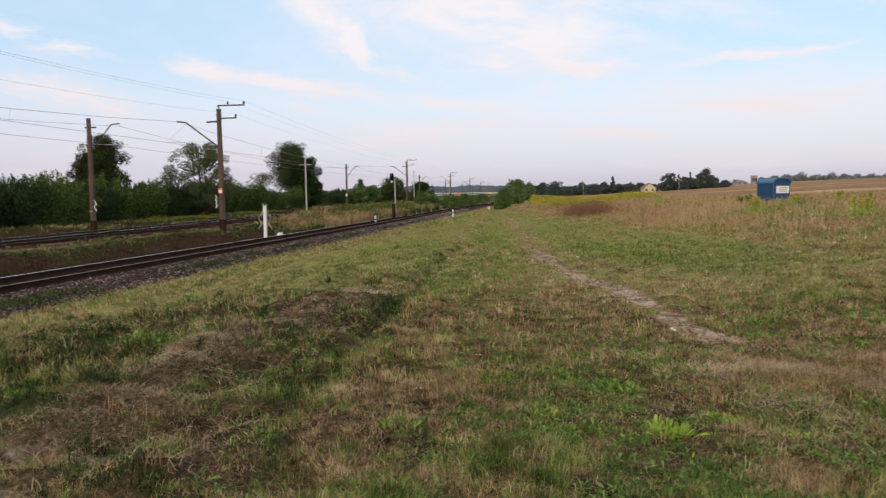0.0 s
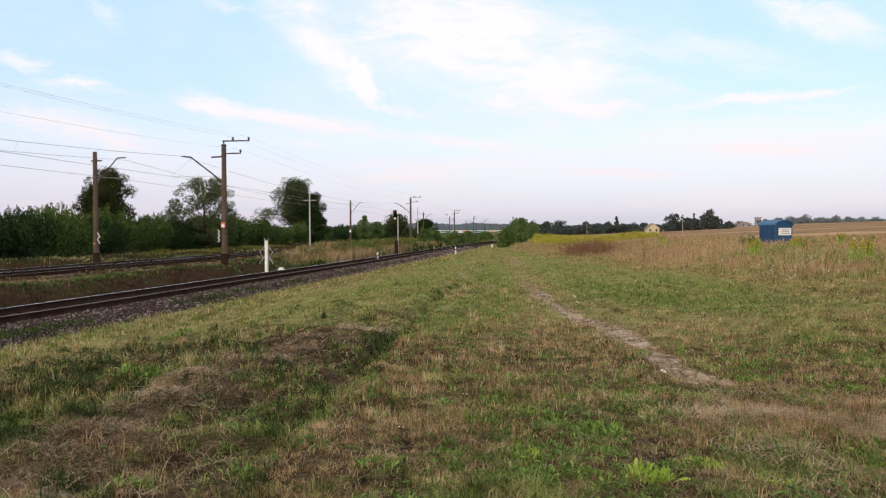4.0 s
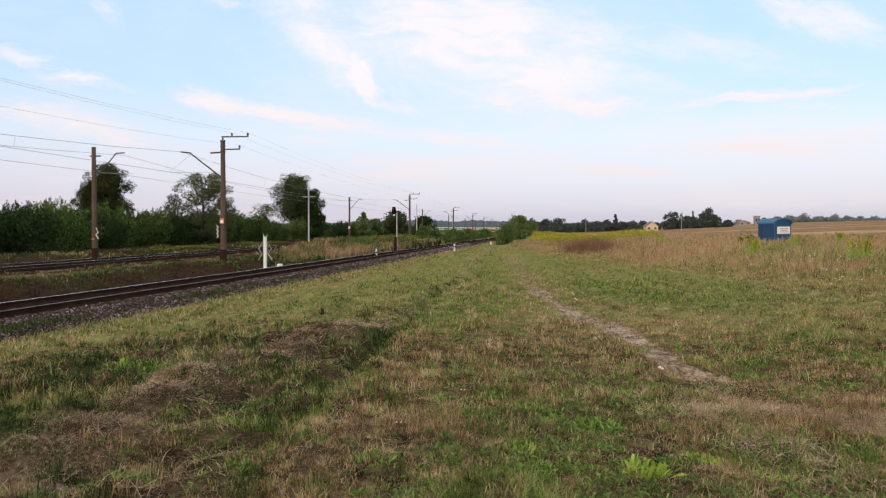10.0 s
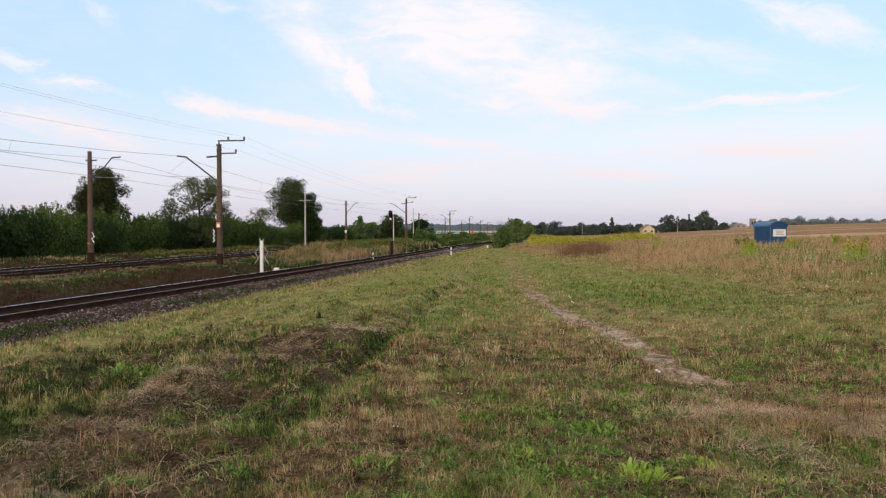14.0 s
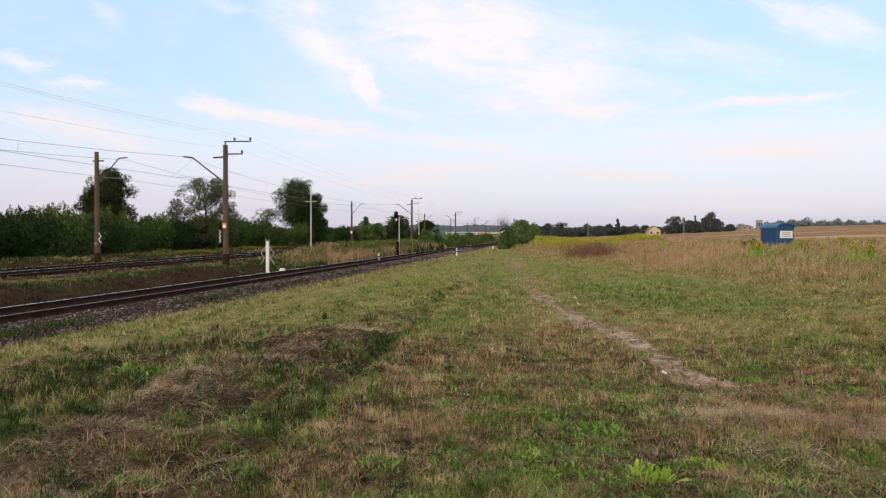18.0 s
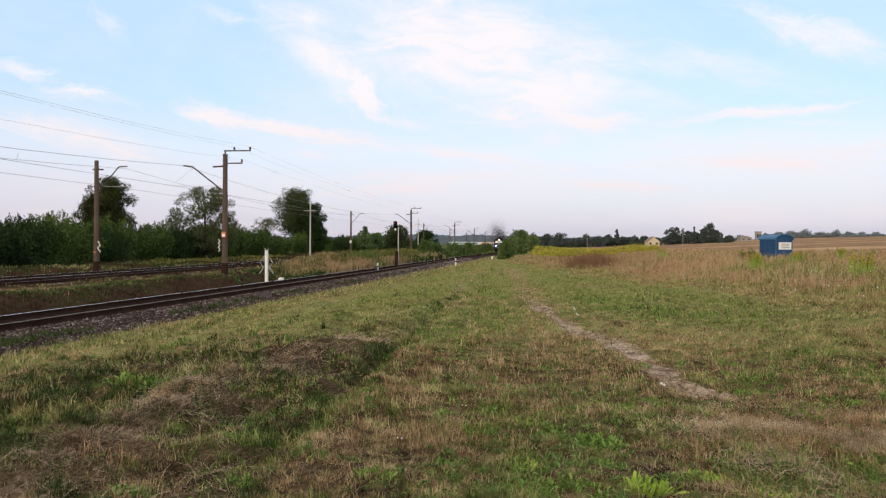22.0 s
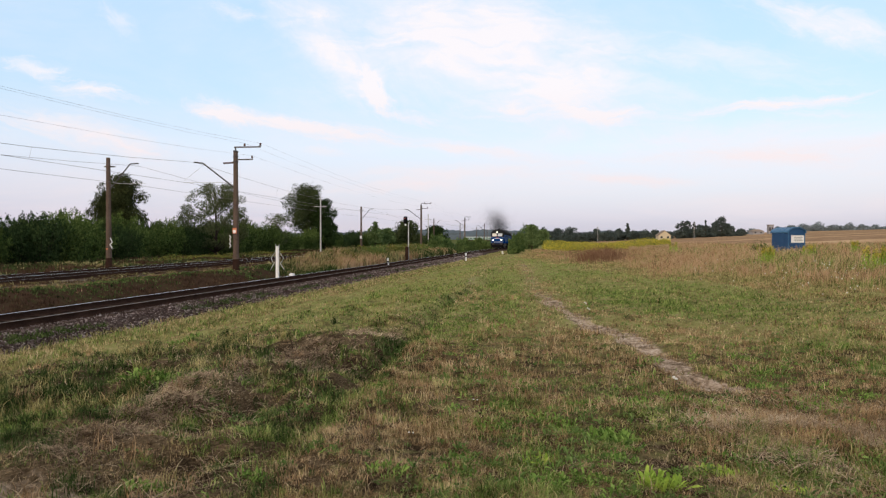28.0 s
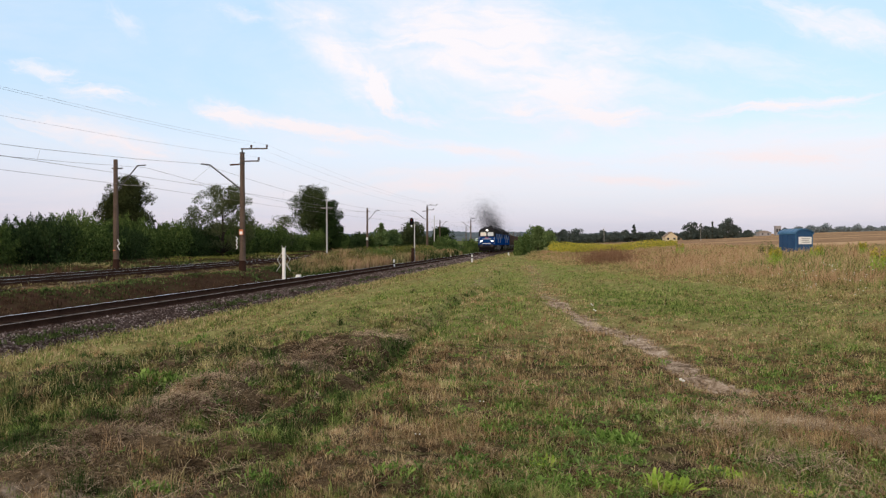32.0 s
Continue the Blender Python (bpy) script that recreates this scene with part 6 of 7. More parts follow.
    for sel, mat, label in ((tone < 0.27, "tall", "tall dry orange-brown grass between the lines"), ((tone >= 0.27) & (tone < 0.40), "brown_blade", "tall reddish-brown grass between the lines"),
                            ((tone >= 0.40) & (tone < 0.60), "olive_blade", "tall olive grass between the lines"), (tone >= 0.60, "deep_blade", "tall dark green grass between the lines")):
        tufts(rng, x[sel], y[sel], 9, np.full(sel.sum(), 0.35), hh[sel], np.maximum(0.012, 0.0008 * y[sel]), 0.38, "tall_grass", mat, label)
    y = rng.uniform(64, 112, 800)
    f = rng.uniform(0.0, 0.35, len(y))
    x = (line_x(y) - 2.6) * f + (main_x(y, 0) + 2.6) * (1 - f)
    g = vnoise(x, y, 3.0, 58) + rng.normal(0, 0.15, len(y))
    for sel, mat, label in ((g < 0.45, "herb", "dull green weeds among tall grass between the lines"), (g >= 0.45, "golden_dull", "dull yellow goldenrod among tall grass between the lines")):
        tufts(rng, x[sel], y[sel], 14, np.full(sel.sum(), 0.5), 0.95 * sstep(60, 78, y[sel]) + 0.1, np.full(sel.sum(), 0.07), 0.5, "goldenrod", mat, label)
    # beyond the main line, in front of the hedge
    y = np.exp(rng.uniform(math.log(22), math.log(180), 4200))
    x = main_x(y, 1) - 2.4 - rng.uniform(0, 1, len(y)) * 14
    tone = vnoise(x, y, 4.0, 54) + rng.normal(0, 0.15, len(y))
    for sel, mat, label in ((tone < 0.48, "rust_weed", "withered grass before the hedge"), ((tone >= 0.48) & (tone < 0.80), "deep_blade", "dark green grass before the hedge"),
                            (tone >= 0.80, "olive_blade", "olive grass before the hedge")):
        tufts(rng, x[sel], y[sel], 8, np.maximum(0.15, 0.006 * y[sel]), np.full(sel.sum(), 0.26), np.maximum(0.012, 0.0009 * y[sel]), 0.7, "verge_grass", mat, label)


build_grass()


def flowers(rng, x, y, h, r, name, mat, label, per=14):
    """Flower plumes: small clumps of petals on thin places."""
    n = len(x)
    z = land(x, y)
    k = np.repeat(np.arange(n), per)
    H = h[k]
    c = np.stack([x[k], y[k], z[k] + H * rng.uniform(0.76, 1.04, len(k))], 1)
    c[:, :2] += rng.normal(0, r, (len(k), 2))
    a, b = rng.normal(size=(len(k), 3)), rng.normal(size=(len(k), 3))
    a *= (0.055 / np.linalg.norm(a, axis=1))[:, None]
    b *= (0.055 / np.linalg.norm(b, axis=1))[:, None]
    V = np.stack([c - a, c - b, c + a, c + b], 1).reshape(-1, 3)
    ob = new(name, fast_mesh(name, V, np.arange(len(V)).reshape(-1, 4), mat))
    return tagged(ob, label, "flowers", kind="stuff")


def build_flowers():
    rng = np.random.default_rng(21)
    y = rng.uniform(60, 118, 4200)
    x = rng.uniform(0.122, 0.29, len(y)) * y
    keep = (vnoise(x, y, 3.5, 81) + 0.35 * vnoise(x, y, 1.0, 82) > 0.62) & (y > 60 + 260 * np.abs(x / y - 0.15))
    x, y = x[keep], y[keep]
    flowers(rng, x, y, 1.0 + 0.95 * vnoise(x, y, 2.5, 83) ** 1.4, 0.18, "goldenrod", "golden", "band of yellow goldenrod in the tall grass", 16)
    y = rng.uniform(60, 120, 380)
    x = main_x(y, 0) + rng.uniform(2.5, 5.0, len(y))
    flowers(rng, x, y, 0.65 + 0.5 * vnoise(x, y, 3.0, 85), 0.2, "goldenrod", "golden_dull", "yellow-green goldenrod along the main line", 12)
    y = np.concatenate([rng.normal(c, 1.1, 26) for c in (56, 62, 66, 74, 81)])
    x = main_x(y, 1) - rng.uniform(3.0, 5.0, len(y))
    flowers(rng, x, y, 0.35 + 0.4 * vnoise(x, y, 2.0, 86), 0.3, "goldenrod", "golden_dull", "yellow-green goldenrod before the hedge", 14)
    # white umbels in the tall grass
    y = np.exp(rng.uniform(math.log(16), math.log(29), 95))
    x = edge_x(y) + rng.uniform(-0.3, 1, len(y)) * 0.10 * y + 0.6 * rng.normal(size=len(y)) * (vnoise(y, y, 2.0, 84) - 0.3)
    x[:45], y[:45] = rng.normal(11.3, 0.8, 45), rng.normal(21.5, 1.1, 45)
    n = len(x)
    z = land(x, y) + rng.uniform(0.35, 0.75, n) * (0.5 + 0.5 * sstep(0, 2, x - edge_x(y)))
    ang, s = np.linspace(0, 6.283, 7)[:-1], rng.uniform(0.011, 0.022, n)
    V = np.stack([np.stack([x + s * 0.9 * np.cos(a), y + s * 0.5 * np.sin(a), z + s * 0.5 * np.sin(a)], 1) for a in ang], 1).reshape(-1, 3)
    ob = new("white_umbels", fast_mesh("white_umbels", V, np.arange(6 * n).reshape(-1, 6), "petal"))
    tagged(ob, "scattered white umbel flowers in tall grass", "flowers", kind="stuff")


build_flowers()


def gold_clump(ux, y, tip, w, mat="golden"):
    """tip: the height of the plumes over the rails."""
    rng = np.random.default_rng(int(ux))
    x = abreast(ux, y)
    z = float(land(x, y))
    h = tip - z
    top = empty("goldenrod_clump", pose(x, y, z), "yellow-green goldenrod clump in tall dry grass", "plant", "goldenrod clumps")
    bm = B()
    tips = []
    for i in range(18):
        a, rr = rng.uniform(0, 6.283), w * 0.5 * math.sqrt(rng.uniform())
        t = (rr * math.cos(a), rr * math.sin(a), h * rng.uniform(0.75, 1.0))
        tips.append(t)
        rod(bm, (t[0] * 0.6, t[1] * 0.6, -0.05), t, 0.006, 0.004, 4)
    part("stem_tuft", bm, "weed", top)
    V, F = leaf_cloud(rng, [(t[0], t[1], t[2] * 0.55, 0.10, 0.10, h * 0.36) for t in tips], 800, 0.03)
    o = tagged(new("foliage", fast_mesh("foliage", V, F, "lime_weed")), kind="stuff")
    o.parent = top
    V, F = leaf_cloud(rng, [(t[0], t[1], t[2], 0.07, 0.07, 0.16) for t in tips], 600, 0.026)
    o = tagged(new("bloom", fast_mesh("bloom", V, F, mat)), kind="stuff")
    o.parent = top


for ux, y, tip, w in ((1330, 33, 1.58, 0.8), (1408, 42, 1.55, 0.9), (1517, 25, 1.66, 0.8), (1483, 45, 1.75, 0.5), (1168, 70, 1.6, 0.8)):
    gold_clump(ux, y, tip, w)


def field_shrubs():
    rng = np.random.default_rng(64)
    for ux, y, h in ((1310, 56, 0.75), (1324, 55, 0.85)):
        x = abreast(ux, y)
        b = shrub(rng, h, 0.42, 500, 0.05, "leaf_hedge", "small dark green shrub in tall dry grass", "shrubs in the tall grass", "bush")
        b.matrix_basis = pose(x, y, float(land(x, y)))


field_shrubs()


def weed(ux, uy, h, w, mat, seed, leaves=60, label="bright green broad-leaved weed in mown grass"):
    """A leafy weed: many narrow leaves from one root."""
    rng = np.random.default_rng(seed)
    y = 1.65 * 1300 / (uy - 408)
    x = abreast(ux, y)
    top = empty("weed", pose(x, y, float(land(x, y))), label, "weed", "weeds in the meadow")
    V, F = [], []
    for i in range(int(leaves * 2.3)):
        a, q = rng.uniform(0, 6.283), w * 0.42 * math.sqrt(rng.uniform())
        b = rng.uniform(0, 6.283)
        root = np.array([q * math.cos(b), q * math.sin(b), -0.01 + float(land(x + q * math.cos(b), y + q * math.sin(b))) - float(land(x, y))])
        long = h * rng.uniform(0.5, 0.95)
        up = rng.uniform(0.6, 1.45)
        ahead, across = np.array([math.cos(a), math.sin(a), 0]), np.array([-math.sin(a), math.cos(a), rng.normal(0, 0.4)])
        half = long * (0.04 if mat == "deep_blade" else rng.uniform(0.045, 0.085))
        o = len(V)
        for t, k in ((0.0, 0.15), (0.4, 0.8), (0.72, 1.0), (1.0, 0.0)):
            p = root + ahead * long * math.cos(up) * t + np.array([0, 0, long * (math.sin(up) * t - 0.38 * t * t)])
            V += [p - across * half * k, p + across * half * k] if k else [p]
        F += [(o, o + 1, o + 3, o + 2), (o + 2, o + 3, o + 5, o + 4), (o + 4, o + 5, o + 6)]
    ob = tagged(raw("foliage", V, F, mat), kind="stuff")
    ob.parent = top
    return top


for i, (ux, uy, h, w, mat, n) in enumerate((
        (1145, 862, 0.20, 0.34, "lime_weed", 70), (1058, 772, 0.20, 0.42, "weed", 90), (928, 810, 0.13, 0.25, "lime_weed", 40), (265, 655, 0.24, 0.75, "weed", 120),
        (225, 648, 0.26, 0.6, "weed", 90), (325, 645, 0.24, 0.6, "weed", 80), (1392, 705, 0.14, 0.55, "weed", 90), (1330, 668, 0.14, 0.5, "weed", 80), (1288, 620, 0.12, 0.5, "weed", 70),
        (850, 740, 0.14, 0.36, "weed", 60), (1335, 830, 0.12, 0.45, "weed", 70), (975, 745, 0.12, 0.3, "weed", 50), (1180, 700, 0.13, 0.4, "weed", 60), (1235, 710, 0.12, 0.35, "weed", 50),
        (505, 575, 0.22, 0.6, "weed", 60), (455, 585, 0.22, 0.6, "weed", 60), (640, 655, 0.14, 0.4, "deep_blade", 50), (170, 700, 0.14, 0.5, "weed", 50), (60, 700, 0.14, 0.5, "weed", 50),
        (1125, 625, 0.12, 0.4, "weed", 50), (860, 640, 0.12, 0.4, "weed", 50), (230, 850, 0.14, 0.3, "weed", 50), (660, 840, 0.12, 0.3, "weed", 50), (790, 830, 0.12, 0.32, "weed", 50),
        (1420, 840, 0.10, 0.3, "weed", 50), (1010, 850, 0.10, 0.26, "weed", 40),
        (830, 730, 0.12, 0.34, "weed", 50), (868, 708, 0.12, 0.36, "weed", 50), (942, 735, 0.13, 0.3, "weed", 50), (1100, 702, 0.13, 0.4, "weed", 60), (1158, 688, 0.12, 0.4, "weed", 60),
        (1212, 702, 0.12, 0.36, "weed", 50), (1318, 645, 0.13, 0.5, "weed", 70), (1432, 692, 0.12, 0.45, "weed", 60), (1398, 815, 0.12, 0.34, "weed", 60), (1372, 858, 0.10, 0.28, "lime_weed", 40),
        (880, 858, 0.10, 0.28, "weed", 50), (918, 832, 0.10, 0.28, "weed", 50), (1002, 705, 0.11, 0.36, "weed", 50), (1192, 835, 0.10, 0.28, "weed", 50), (1250, 828, 0.12, 0.32, "lime_weed", 50),
        (806, 800, 0.11, 0.32, "weed", 50), (608, 640, 0.12, 0.4, "deep_blade", 50), (636, 672, 0.12, 0.4, "weed", 50), (676, 600, 0.12, 0.5, "deep_blade", 50), (100, 645, 0.2, 0.8, "deep_blade", 80),
        (300, 560, 0.2, 0.7, "weed", 60), (500, 735, 0.14, 0.4, "deep_blade", 60), (400, 715, 0.16, 0.4, "deep_blade", 60), (420, 845, 0.12, 0.3, "weed", 50), (130, 745, 0.14, 0.4, "deep_blade", 50),
        (180, 725, 0.14, 0.4, "deep_blade", 50), (30, 790, 0.14, 0.4, "deep_blade", 50), (310, 830, 0.10, 0.3, "deep_blade", 40), (1500, 640, 0.12, 0.45, "weed", 60), (1060, 640, 0.10, 0.4, "weed", 50),
        (900, 585, 0.10, 0.5, "weed", 50), (880, 555, 0.10, 0.5, "weed", 50), (1470, 770, 0.10, 0.3, "weed", 40), (1530, 850, 0.10, 0.3, "weed", 50), (1080, 815, 0.11, 0.3, "weed", 50))):
    weed(ux, uy, h, w, mat, 300 + i, n, "lime-green leafy weed in mown grass" if mat == "lime_weed" else "dark green leafy weed on rough ground" if mat == "deep_blade" else "bright green broad-leaved weed in mown grass")


def white_flower(ux, uy, h, seed):
    rng = np.random.default_rng(seed)
    y = 1.65 * 1300 / (uy + 14 - 408)
    x = abreast(ux, y)
    top = empty("white_flower", pose(x, y, float(land(x, y))), "white round flower heads on thin stems", "flower", "white flowers")
    for k in range(2):
        dx, dy, hh = (0.0, 0.0, h) if k == 0 else (0.035, 0.02, h * 0.86)
        bm = B()
        rod(bm, (dx * 0.3, dy * 0.3, -0.02), (dx, dy, hh), 0.0022, n=5)
        part("stalk", bm, "stem", top)
        bm = B()
        bmesh.ops.create_icosphere(bm, subdivisions=2, radius=0.017 if h > 0.1 else 0.007)
        for v in bm.verts:
            v.co *= rng.uniform(0.8, 1.12)
            v.co.z *= 0.8
            v.co += Vector((dx, dy, hh))
        part("flower_head", bm, "petal", top)


for i, (ux, uy, h) in enumerate(((1168, 661, 0.13), (1012, 522, 0.20), (1017, 530, 0.18), (815, 690, 0.06), (700, 748, 0.06))):
    white_flower(ux, uy, h, 500 + i)


def seed_stalk():
    y = 1.65 * 1300 / (905 - 408)
    x = abreast(466, y)
    top = empty("dry_stalk", pose(x, y, float(land(x, y))), "single thin dark dry plant stalk", "plant")
    bm = B()
    rod(bm, (0, 0, -0.02), (-0.003, 0.01, 0.25), 0.004, 0.0025, 6)
    part("stem", bm, "stem", top)
    bm = B()
    rod(bm, (-0.003, 0.01, 0.235), (-0.002, 0.01, 0.27), 0.007, 0.003, 6)
    part("seed_head", bm, "stem", top)


seed_stalk()


def build_stones():
    """Loose ballast stones along the single line."""
    rng = np.random.default_rng(3)
    n = 20000
    y = np.exp(rng.uniform(math.log(12), math.log(110), n))
    a = rng.uniform(0.85, 2.45, n)
    prof_a, prof_h = np.array([p[0] for p in BED]), np.array([p[1] for p in BED])
    x = line_x(y) + a * 1.01
    z = line_z(y) + np.interp(a, prof_a, prof_h) + 0.012
    size = np.maximum(0.034, 0.0009 * y) * rng.uniform(0.5, 1.5, n)
    base = np.array([(1, 0, 0), (-1, 0, 0), (0, 1, 0), (0, -1, 0), (0, 0, 0.8), (0, 0, -0.8)])
    rot = rng.normal(size=(n, 3, 3)) * 0.35 + np.eye(3) * 0.8
    V = np.einsum("vk,nkj->nvj", base, rot) * size[:, None, None] * rng.uniform(0.7, 1.2, (n, 6, 1)) + np.stack([x, y, z], 1)[:, None]
    tri = np.array([(0, 2, 4), (2, 1, 4), (1, 3, 4), (3, 0, 4), (2, 0, 5), (1, 2, 5), (3, 1, 5), (0, 3, 5)])
    F = (6 * np.arange(n)[:, None, None] + tri).reshape(-1, 3)
    ob = new("ballast_stones", fast_mesh("ballast_stones", V.reshape(-1, 3), F, "stones"))
    tagged(ob, "loose grey and brown crushed stones on the ballast shoulder", "stones", kind="stuff")


build_stones()


# ---------------------------------------------------------------- the train
def bogie(parent, cy, wheels, r):
    bm = B()
    box(bm, -1.15, 1.15, cy - 2.0, cy + 2.0, 0.45, 0.85, 0.05)
    frame_ = part("bogie", bm, "wheel", parent)
    for dy in wheels:
        for sx in (-0.80, 0.80):
            bm = B()
            rod(bm, (sx - 0.07, cy + dy, r), (sx + 0.07, cy + dy, r), r, r, 14)
            part("wheel", bm, "wheel", frame_)


def hull(prof_half, y0, y1):
    """A closed shell from a half profile (x, z) mirrored, from y0 to y1."""
    prof = prof_half + [(-x, z) for x, z in reversed(prof_half) if x > 1e-6]
    bm = B()
    a = [bm.verts.new((x, y0, z)) for x, z in prof]
    b = [bm.verts.new((x, y1, z)) for x, z in prof]
    n = len(prof)
    for i in range(n):
        bm.faces.new((a[i], a[(i + 1) % n], b[(i + 1) % n], b[i]))
    bm.faces.new(list(reversed(a)))
    bm.faces.new(b)
    return bm


def locomotive():
    """A blue diesel locomotive; its front faces -y, its base is on the rails."""
    top = empty("diesel_locomotive", pose(0, 0, 0), "blue and white diesel locomotive with lit headlamps", "locomotive", "train")
    L, W = 16.6, 1.47
    part("lower_body", hull([(W, 1.15), (W, 2.05)], 0.5, L), "loco_blue", top)
    part("upper_body", hull([(W, 2.052), (W, 3.02)], 0.7, L), "loco_blue", top)
    part("roof", hull([(W, 3.024), (1.42, 3.40), (1.25, 3.72), (0.95, 3.95), (0.5, 4.10), (0.0, 4.15)], 0.85, L - 0.1), "loco_roof", top, "sooty black rounded roof")
    for y, z0, z1 in ((1.9, 2.15, 3.01), (4.6, 1.5, 2.4), (6.3, 2.3, 3.01), (9.2, 1.5, 2.6), (12.4, 2.2, 3.01)):
        for sx in (-1, 1):
            bm = B()
            box(bm, sx * (W + 0.004) - 0.006, sx * (W + 0.004) + 0.006, y, y + 1.5, z0, z1)
            part("side_panel", bm, "loco_pale", top, "pale blue side panel")
    for y in (3.6, 8.0, 11.0, 14.2):
        for sx in (-1, 1):
            bm = B()
            box(bm, sx * (W + 0.006) - 0.008, sx * (W + 0.006) + 0.008, y, y + 0.8, 2.35, 2.95)
            part("side_window", bm, "black", top)
    # cab front: rounded nose, raked windscreen band, domed brow
    nose = [(0.0, 0.0), (0.75, 0.03), (1.15, 0.14), (1.38, 0.34), (W, 0.60)]
    ring = nose + [(-a, b) for a, b in reversed(nose) if a > 0]

    def shell(levels):
        bm = B()
        rows = [[bm.verts.new((x * k, y + back, z)) for x, y in ring] for z, back, k in levels]
        n = len(ring)
        for a, b in zip(rows, rows[1:]):
            for q in range(n):
                if q != len(nose) - 1:
                    bm.faces.new((a[q], a[(q + 1) % n], b[(q + 1) % n], b[q]))
        return bm

    cab = part("cab_front", shell([(1.15, 0.03, 1.0), (1.5, 0.0, 1.0), (2.3, 0.0, 1.0), (2.52, 0.04, 1.0)]), "loco_blue", top)
    part("window_band", shell([(2.52, 0.045, 0.995), (2.6, 0.08, 0.99), (3.3, 0.26, 0.97), (3.36, 0.28, 0.97)]), "loco_roof", cab, "black window band")
    part("brow", shell([(3.36, 0.27, 0.975), (3.62, 0.34, 0.93), (3.88, 0.55, 0.72), (4.06, 0.85, 0.40), (4.14, 1.2, 0.05)]), "loco_roof", cab, "black domed brow")
    for sx in (-0.60, 0.60):
        bm = B()
        v = [bm.verts.new(p) for p in ((sx - 0.50, 0.03, 2.66), (sx + 0.50, 0.03, 2.66), (sx + 0.47, 0.21, 3.27), (sx - 0.47, 0.21, 3.27))]
        w = [bm.verts.new((p.co.x, p.co.y + 0.03, p.co.z)) for p in v]
        bm.faces.new(v)
        bm.faces.new(list(reversed(w)))
        for q in range(4):
            bm.faces.new((v[q], w[q], w[(q + 1) % 4], v[(q + 1) % 4]))
        part("windscreen", bm, "sky_pane" if sx < 0 else "glass", cab, "windscreen with the reflected sky put into its pale colour")
    for x, z, y0, r in ((0.0, 3.62, 0.30, 0.20), (-0.88, 1.82, 0.05, 0.21), (0.88, 1.82, 0.05, 0.21)):
        bm = B()
        rod(bm, (x, y0 + 0.12, z), (x, y0 - 0.10, z), r, r, 16)
        hd = part("headlamp_housing", bm, "black", cab)
        bm = B()
        rod(bm, (x, y0 - 0.104, z), (x, y0 - 0.13, z), 0.13, 0.12, 16)
        part("headlamp", bm, "lamp", hd, "lit white headlamp")
    bm = B()
    box(bm, -0.30, 0.30, -0.04, -0.008, 2.30, 2.40)
    part("nameplate", bm, "red", cab, "small red nameplate bars")
    for z in (1.36, 2.12):
        bm = B()
        box(bm, -0.70, 0.70, -0.02, 0.02, z, z + 0.10)
        part("white_stripe", bm, "loco_white", cab, "white stripe")
    for sx in (-1.0, 1.0):
        bm = B()
        rod(bm, (sx * 1.2, 0.05, 1.3), (sx * 1.2, 0.05, 2.5), 0.02, n=6)
        part("handrail", bm, "loco_white", cab)
    bm = B()
    box(bm, -1.45, 1.45, -0.15, 0.5, 0.75, 1.148, 0.04)
    part("buffer_beam", bm, "loco_roof", top)
    bm = B()
    box(bm, -1.3, 1.3, 0.0, 0.15, 0.18, 0.748, 0.03)
    part("snow_plough", bm, "black", top)
    for x in (-0.875, 0.875):
        bm = B()
        rod(bm, (x, -0.15, 1.05), (x, -0.55, 1.05), 0.10, 0.10, 10)
        rod(bm, (x, -0.55, 1.05), (x, -0.62, 1.05), 0.24, 0.24, 14)
        part("buffer", bm, "wheel", top)
    bm = B()
    rod(bm, (0, 6.6, 4.05), (0, 6.6, 4.50), 0.34, 0.30, 12)
    part("exhaust", bm, "loco_roof", top)
    for y in (10.5, 13.0):
        bm = B()
        rod(bm, (0, y, 4.0), (0, y, 4.30), 0.75, 0.70, 14)
        part("roof_fan", bm, "loco_roof", top)
    bm = B()
    box(bm, -1.2, 1.2, 6.3, 10.3, 0.35, 1.148, 0.05)
    part("fuel_tank", bm, "wheel", top)
    for cy in (3.4, 13.2):
        bogie(top, cy, (-1.85, 0.0, 1.85), 0.52)
    return top


def wagon():
    top = empty("freight_wagon", pose(0, 0, 0), "dark brown open steel freight wagon", "wagon", "train")
    L, W = 13.0, 1.45
    part("body", hull([(W, 1.2), (W, 3.25)], 0.2, L), "wagon", top)
    for sx in (-1, 1):
        for i in range(8):
            bm = B()
            y = 0.35 + i * (L - 0.6) / 7
            box(bm, sx * (W + 0.05) - 0.046, sx * (W + 0.05) + 0.046, y - 0.07, y + 0.07, 1.15, 3.2)
            part("side_post", bm, "wagon", top)
    bm = B()
    box(bm, -1.3, 1.3, 0.05, L + 0.15, 0.85, 1.198)
    part("underframe", bm, "wheel", top)
    for cy in (2.6, 10.6):
        bogie(top, cy, (-0.9, 0.9), 0.46)
    return top


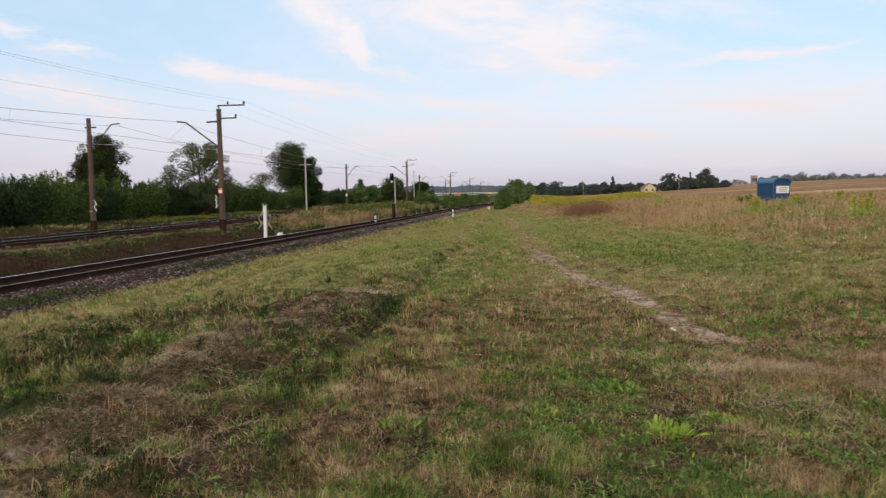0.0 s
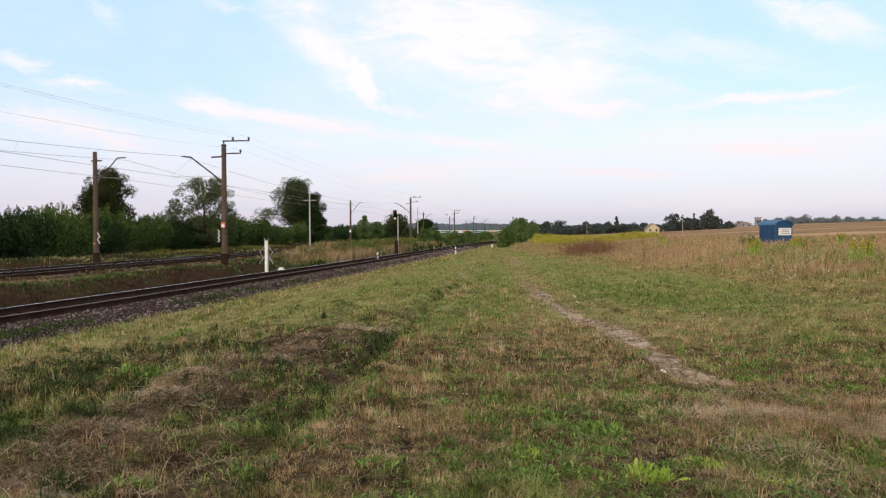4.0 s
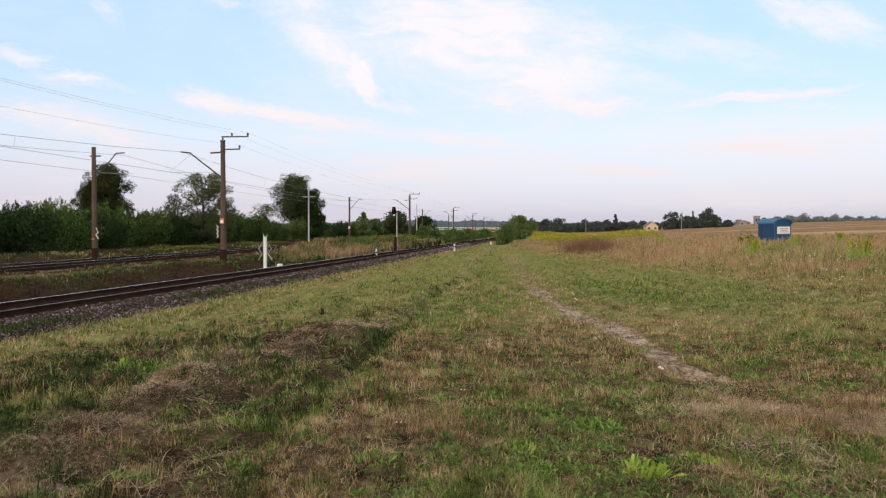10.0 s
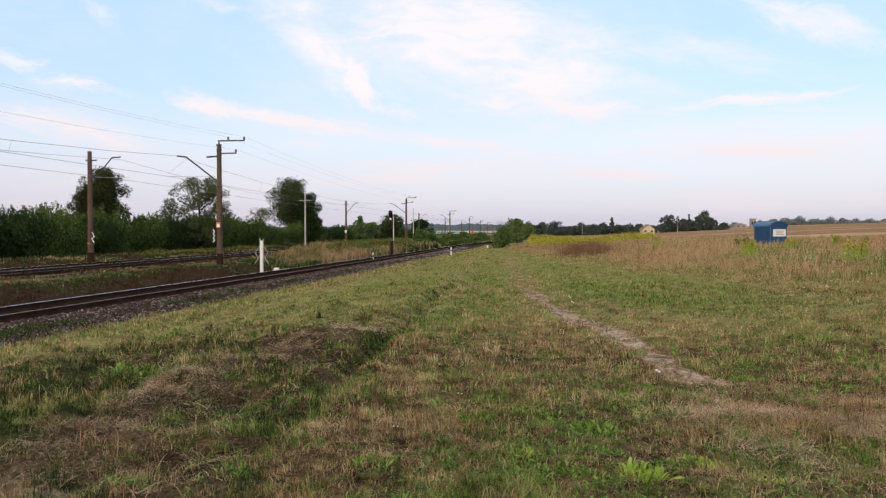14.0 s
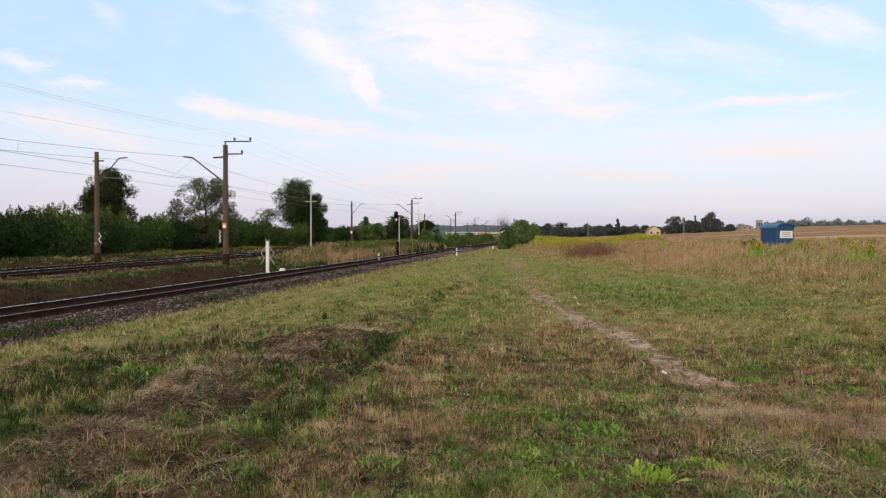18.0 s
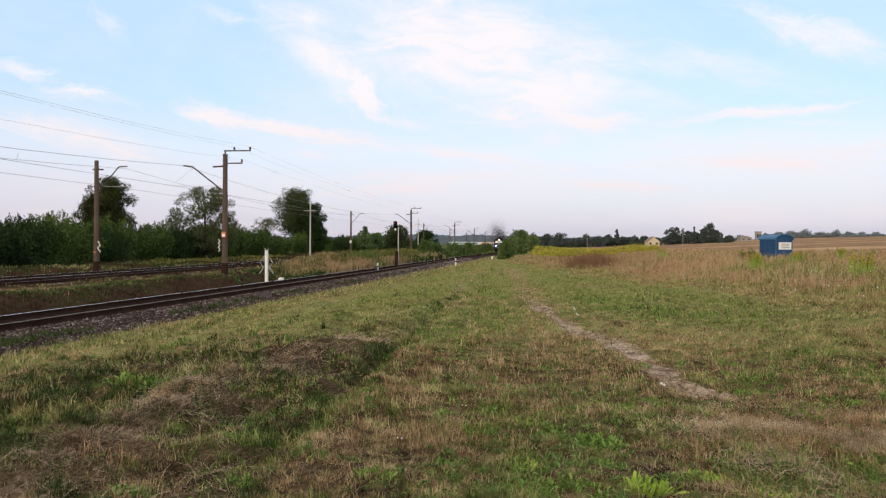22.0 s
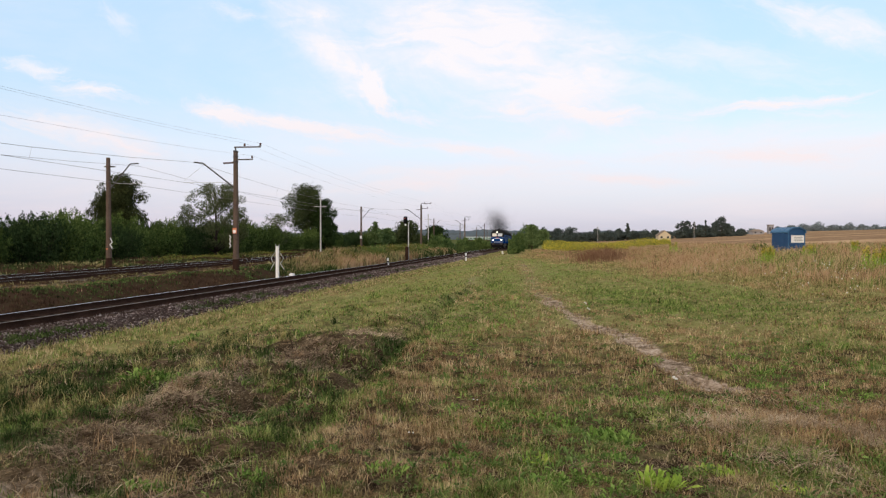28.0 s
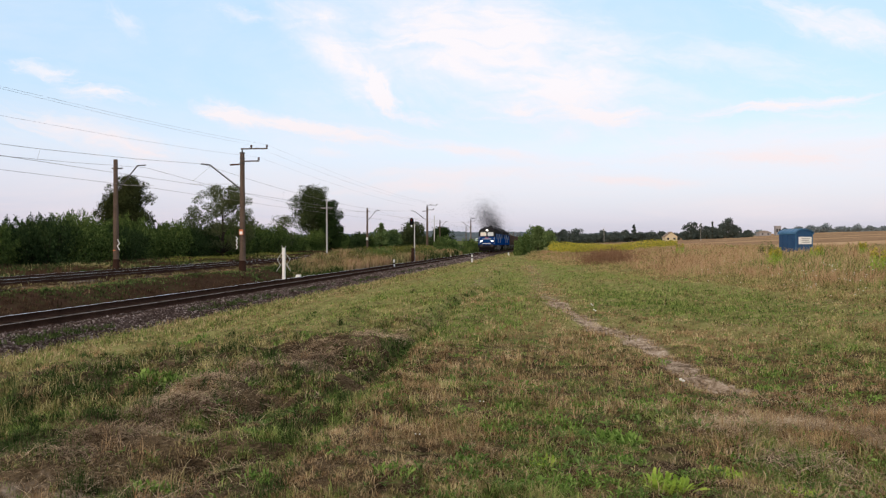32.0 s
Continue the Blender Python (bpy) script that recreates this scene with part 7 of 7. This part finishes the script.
def far_train():
    """A pale teal passenger train, far off; its left end is its base point, it runs along x."""
    top = empty("passenger_train", pose(0, 0, 0), "pale teal and white passenger train far beyond the bushes", "train")
    for i in range(5):
        x0 = 20.4 * i
        bm = B()
        box(bm, x0, x0 + 20, -1.4, 1.4, 0.9, 3.1, 0.08)
        car = part("car_body", bm, "hall", top)
        bm = B()
        box(bm, x0 + 0.1, x0 + 19.9, -1.25, 1.25, 3.104, 3.55, 0.1)
        part("car_roof", bm, "loco_white", car)
        for k in range(6):
            bm = B()
            box(bm, x0 + 1.6 + 3.0 * k, x0 + 3.4 + 3.0 * k, -1.43, -1.404, 1.9, 2.6)
            part("window", bm, "black", car)
        bm = B()
        box(bm, x0 + 1, x0 + 19, -1.1, 1.1, 0.0, 0.896)
        part("underframe", bm, "wheel", car)
    for a, b, mat in ((26.8, 31.0, "loco_white"), (31.6, 36.8, "orange")):
        bm = B()
        box(bm, a, b, -1.47, -1.435, 0.95, 3.08)
        part("end_panel", bm, mat, top, "white end panel" if mat == "loco_white" else "orange end panel")
    return top


def puff(i, size, n, rng):
    """A drifting cloud of soot flecks."""
    p = rng.normal(0, 1, (n, 3)) * np.array([size, size, size * 0.8]) * (0.6 + 0.6 * rng.uniform(size=(n, 1)))
    a, b = rng.normal(size=(n, 3)), rng.normal(size=(n, 3))
    a *= (0.0115 / np.linalg.norm(a, axis=1))[:, None]
    b *= (0.0115 / np.linalg.norm(b, axis=1))[:, None]
    V = np.stack([p - a, p + a, p + 1.6 * b], 1).reshape(-1, 3)
    F = np.arange(3 * n).reshape(-1, 3)
    ob = new("smoke_puff", fast_mesh("smoke_puff", V, F, "smoke"))
    return tagged(ob, "puff of dark diesel exhaust smoke", "smoke", "exhaust smoke", "stuff")


FRONT_Y_END, SPEED = 122.5, 9.2     # where the front stands at the end; metres a second


def front_y(t):
    return FRONT_Y_END + SPEED * (32.0 - t)


def on_line(y, dy):
    """Pose of a vehicle whose front stands at y and whose axis follows the rails."""
    a, b = Vector((float(line_x(y)), y, float(line_z(y)))), Vector((float(line_x(y + dy)), y + dy, float(line_z(y + dy))))
    d = b - a
    turn = d.to_track_quat("Y", "Z").to_matrix().to_4x4()
    return Matrix.Translation(a) @ turn


TRAIN, PUFFS, FAR = [], [], []


def build_train():
    first = locomotive()
    TRAIN.append((first, 0.0, 16.6))
    second = copy_thing(first, pose(0, 0, 0))
    tagged(second, "second blue and white diesel locomotive coupled behind the first")
    TRAIN.append((second, 18.0, 16.6))
    w = wagon()
    for i in range(9):
        TRAIN.append((w if i == 0 else copy_thing(w, pose(0, 0, 0)), 36.2 + 14.0 * i, 13.0))
    FAR.append(far_train())
    rng = np.random.default_rng(8)
    for i in range(14):
        t = i / 13
        PUFFS.append((puff(i, 1.0 + 0.8 * t, int(33000 - 27000 * t), rng), t, rng.uniform(-0.3, 0.3), rng.uniform(0, 6.283)))


build_train()


def motions():
    times = [0.5 * i for i in range(65)]
    for ob, back, length in TRAIN:
        walk(ob, [(t, on_line(front_y(t) + back, length)) for t in times])
    for ob in FAR:
        walk(ob, [(t, pose(-9.2 + 0.98 * (t - 9), 700, 0.05)) for t in times])
    for ob, h, off, ph in PUFFS:
        rows = []
        for t in times:
            out = float(sstep(8, 20, t))      # the engine opens up and the plume rises out of the exhaust
            y = front_y(t) + 6.6 + 7.0 * (0.6 - h) + 0.7 * math.sin(1.1 * t + ph)
            x = float(line_x(y)) + off - 1.2 * h ** 1.2 * out + 0.25 * math.sin(0.9 * t + ph)
            z = float(line_z(y)) + 2.4 + (1.9 + 3.6 * h) * out + 0.25 * math.sin(1.3 * t + 2 * ph)
            rows.append((t, pose(x, y, z, 0, 0, 12 * math.sin(0.7 * t + ph))))
        walk(ob, rows)


motions()
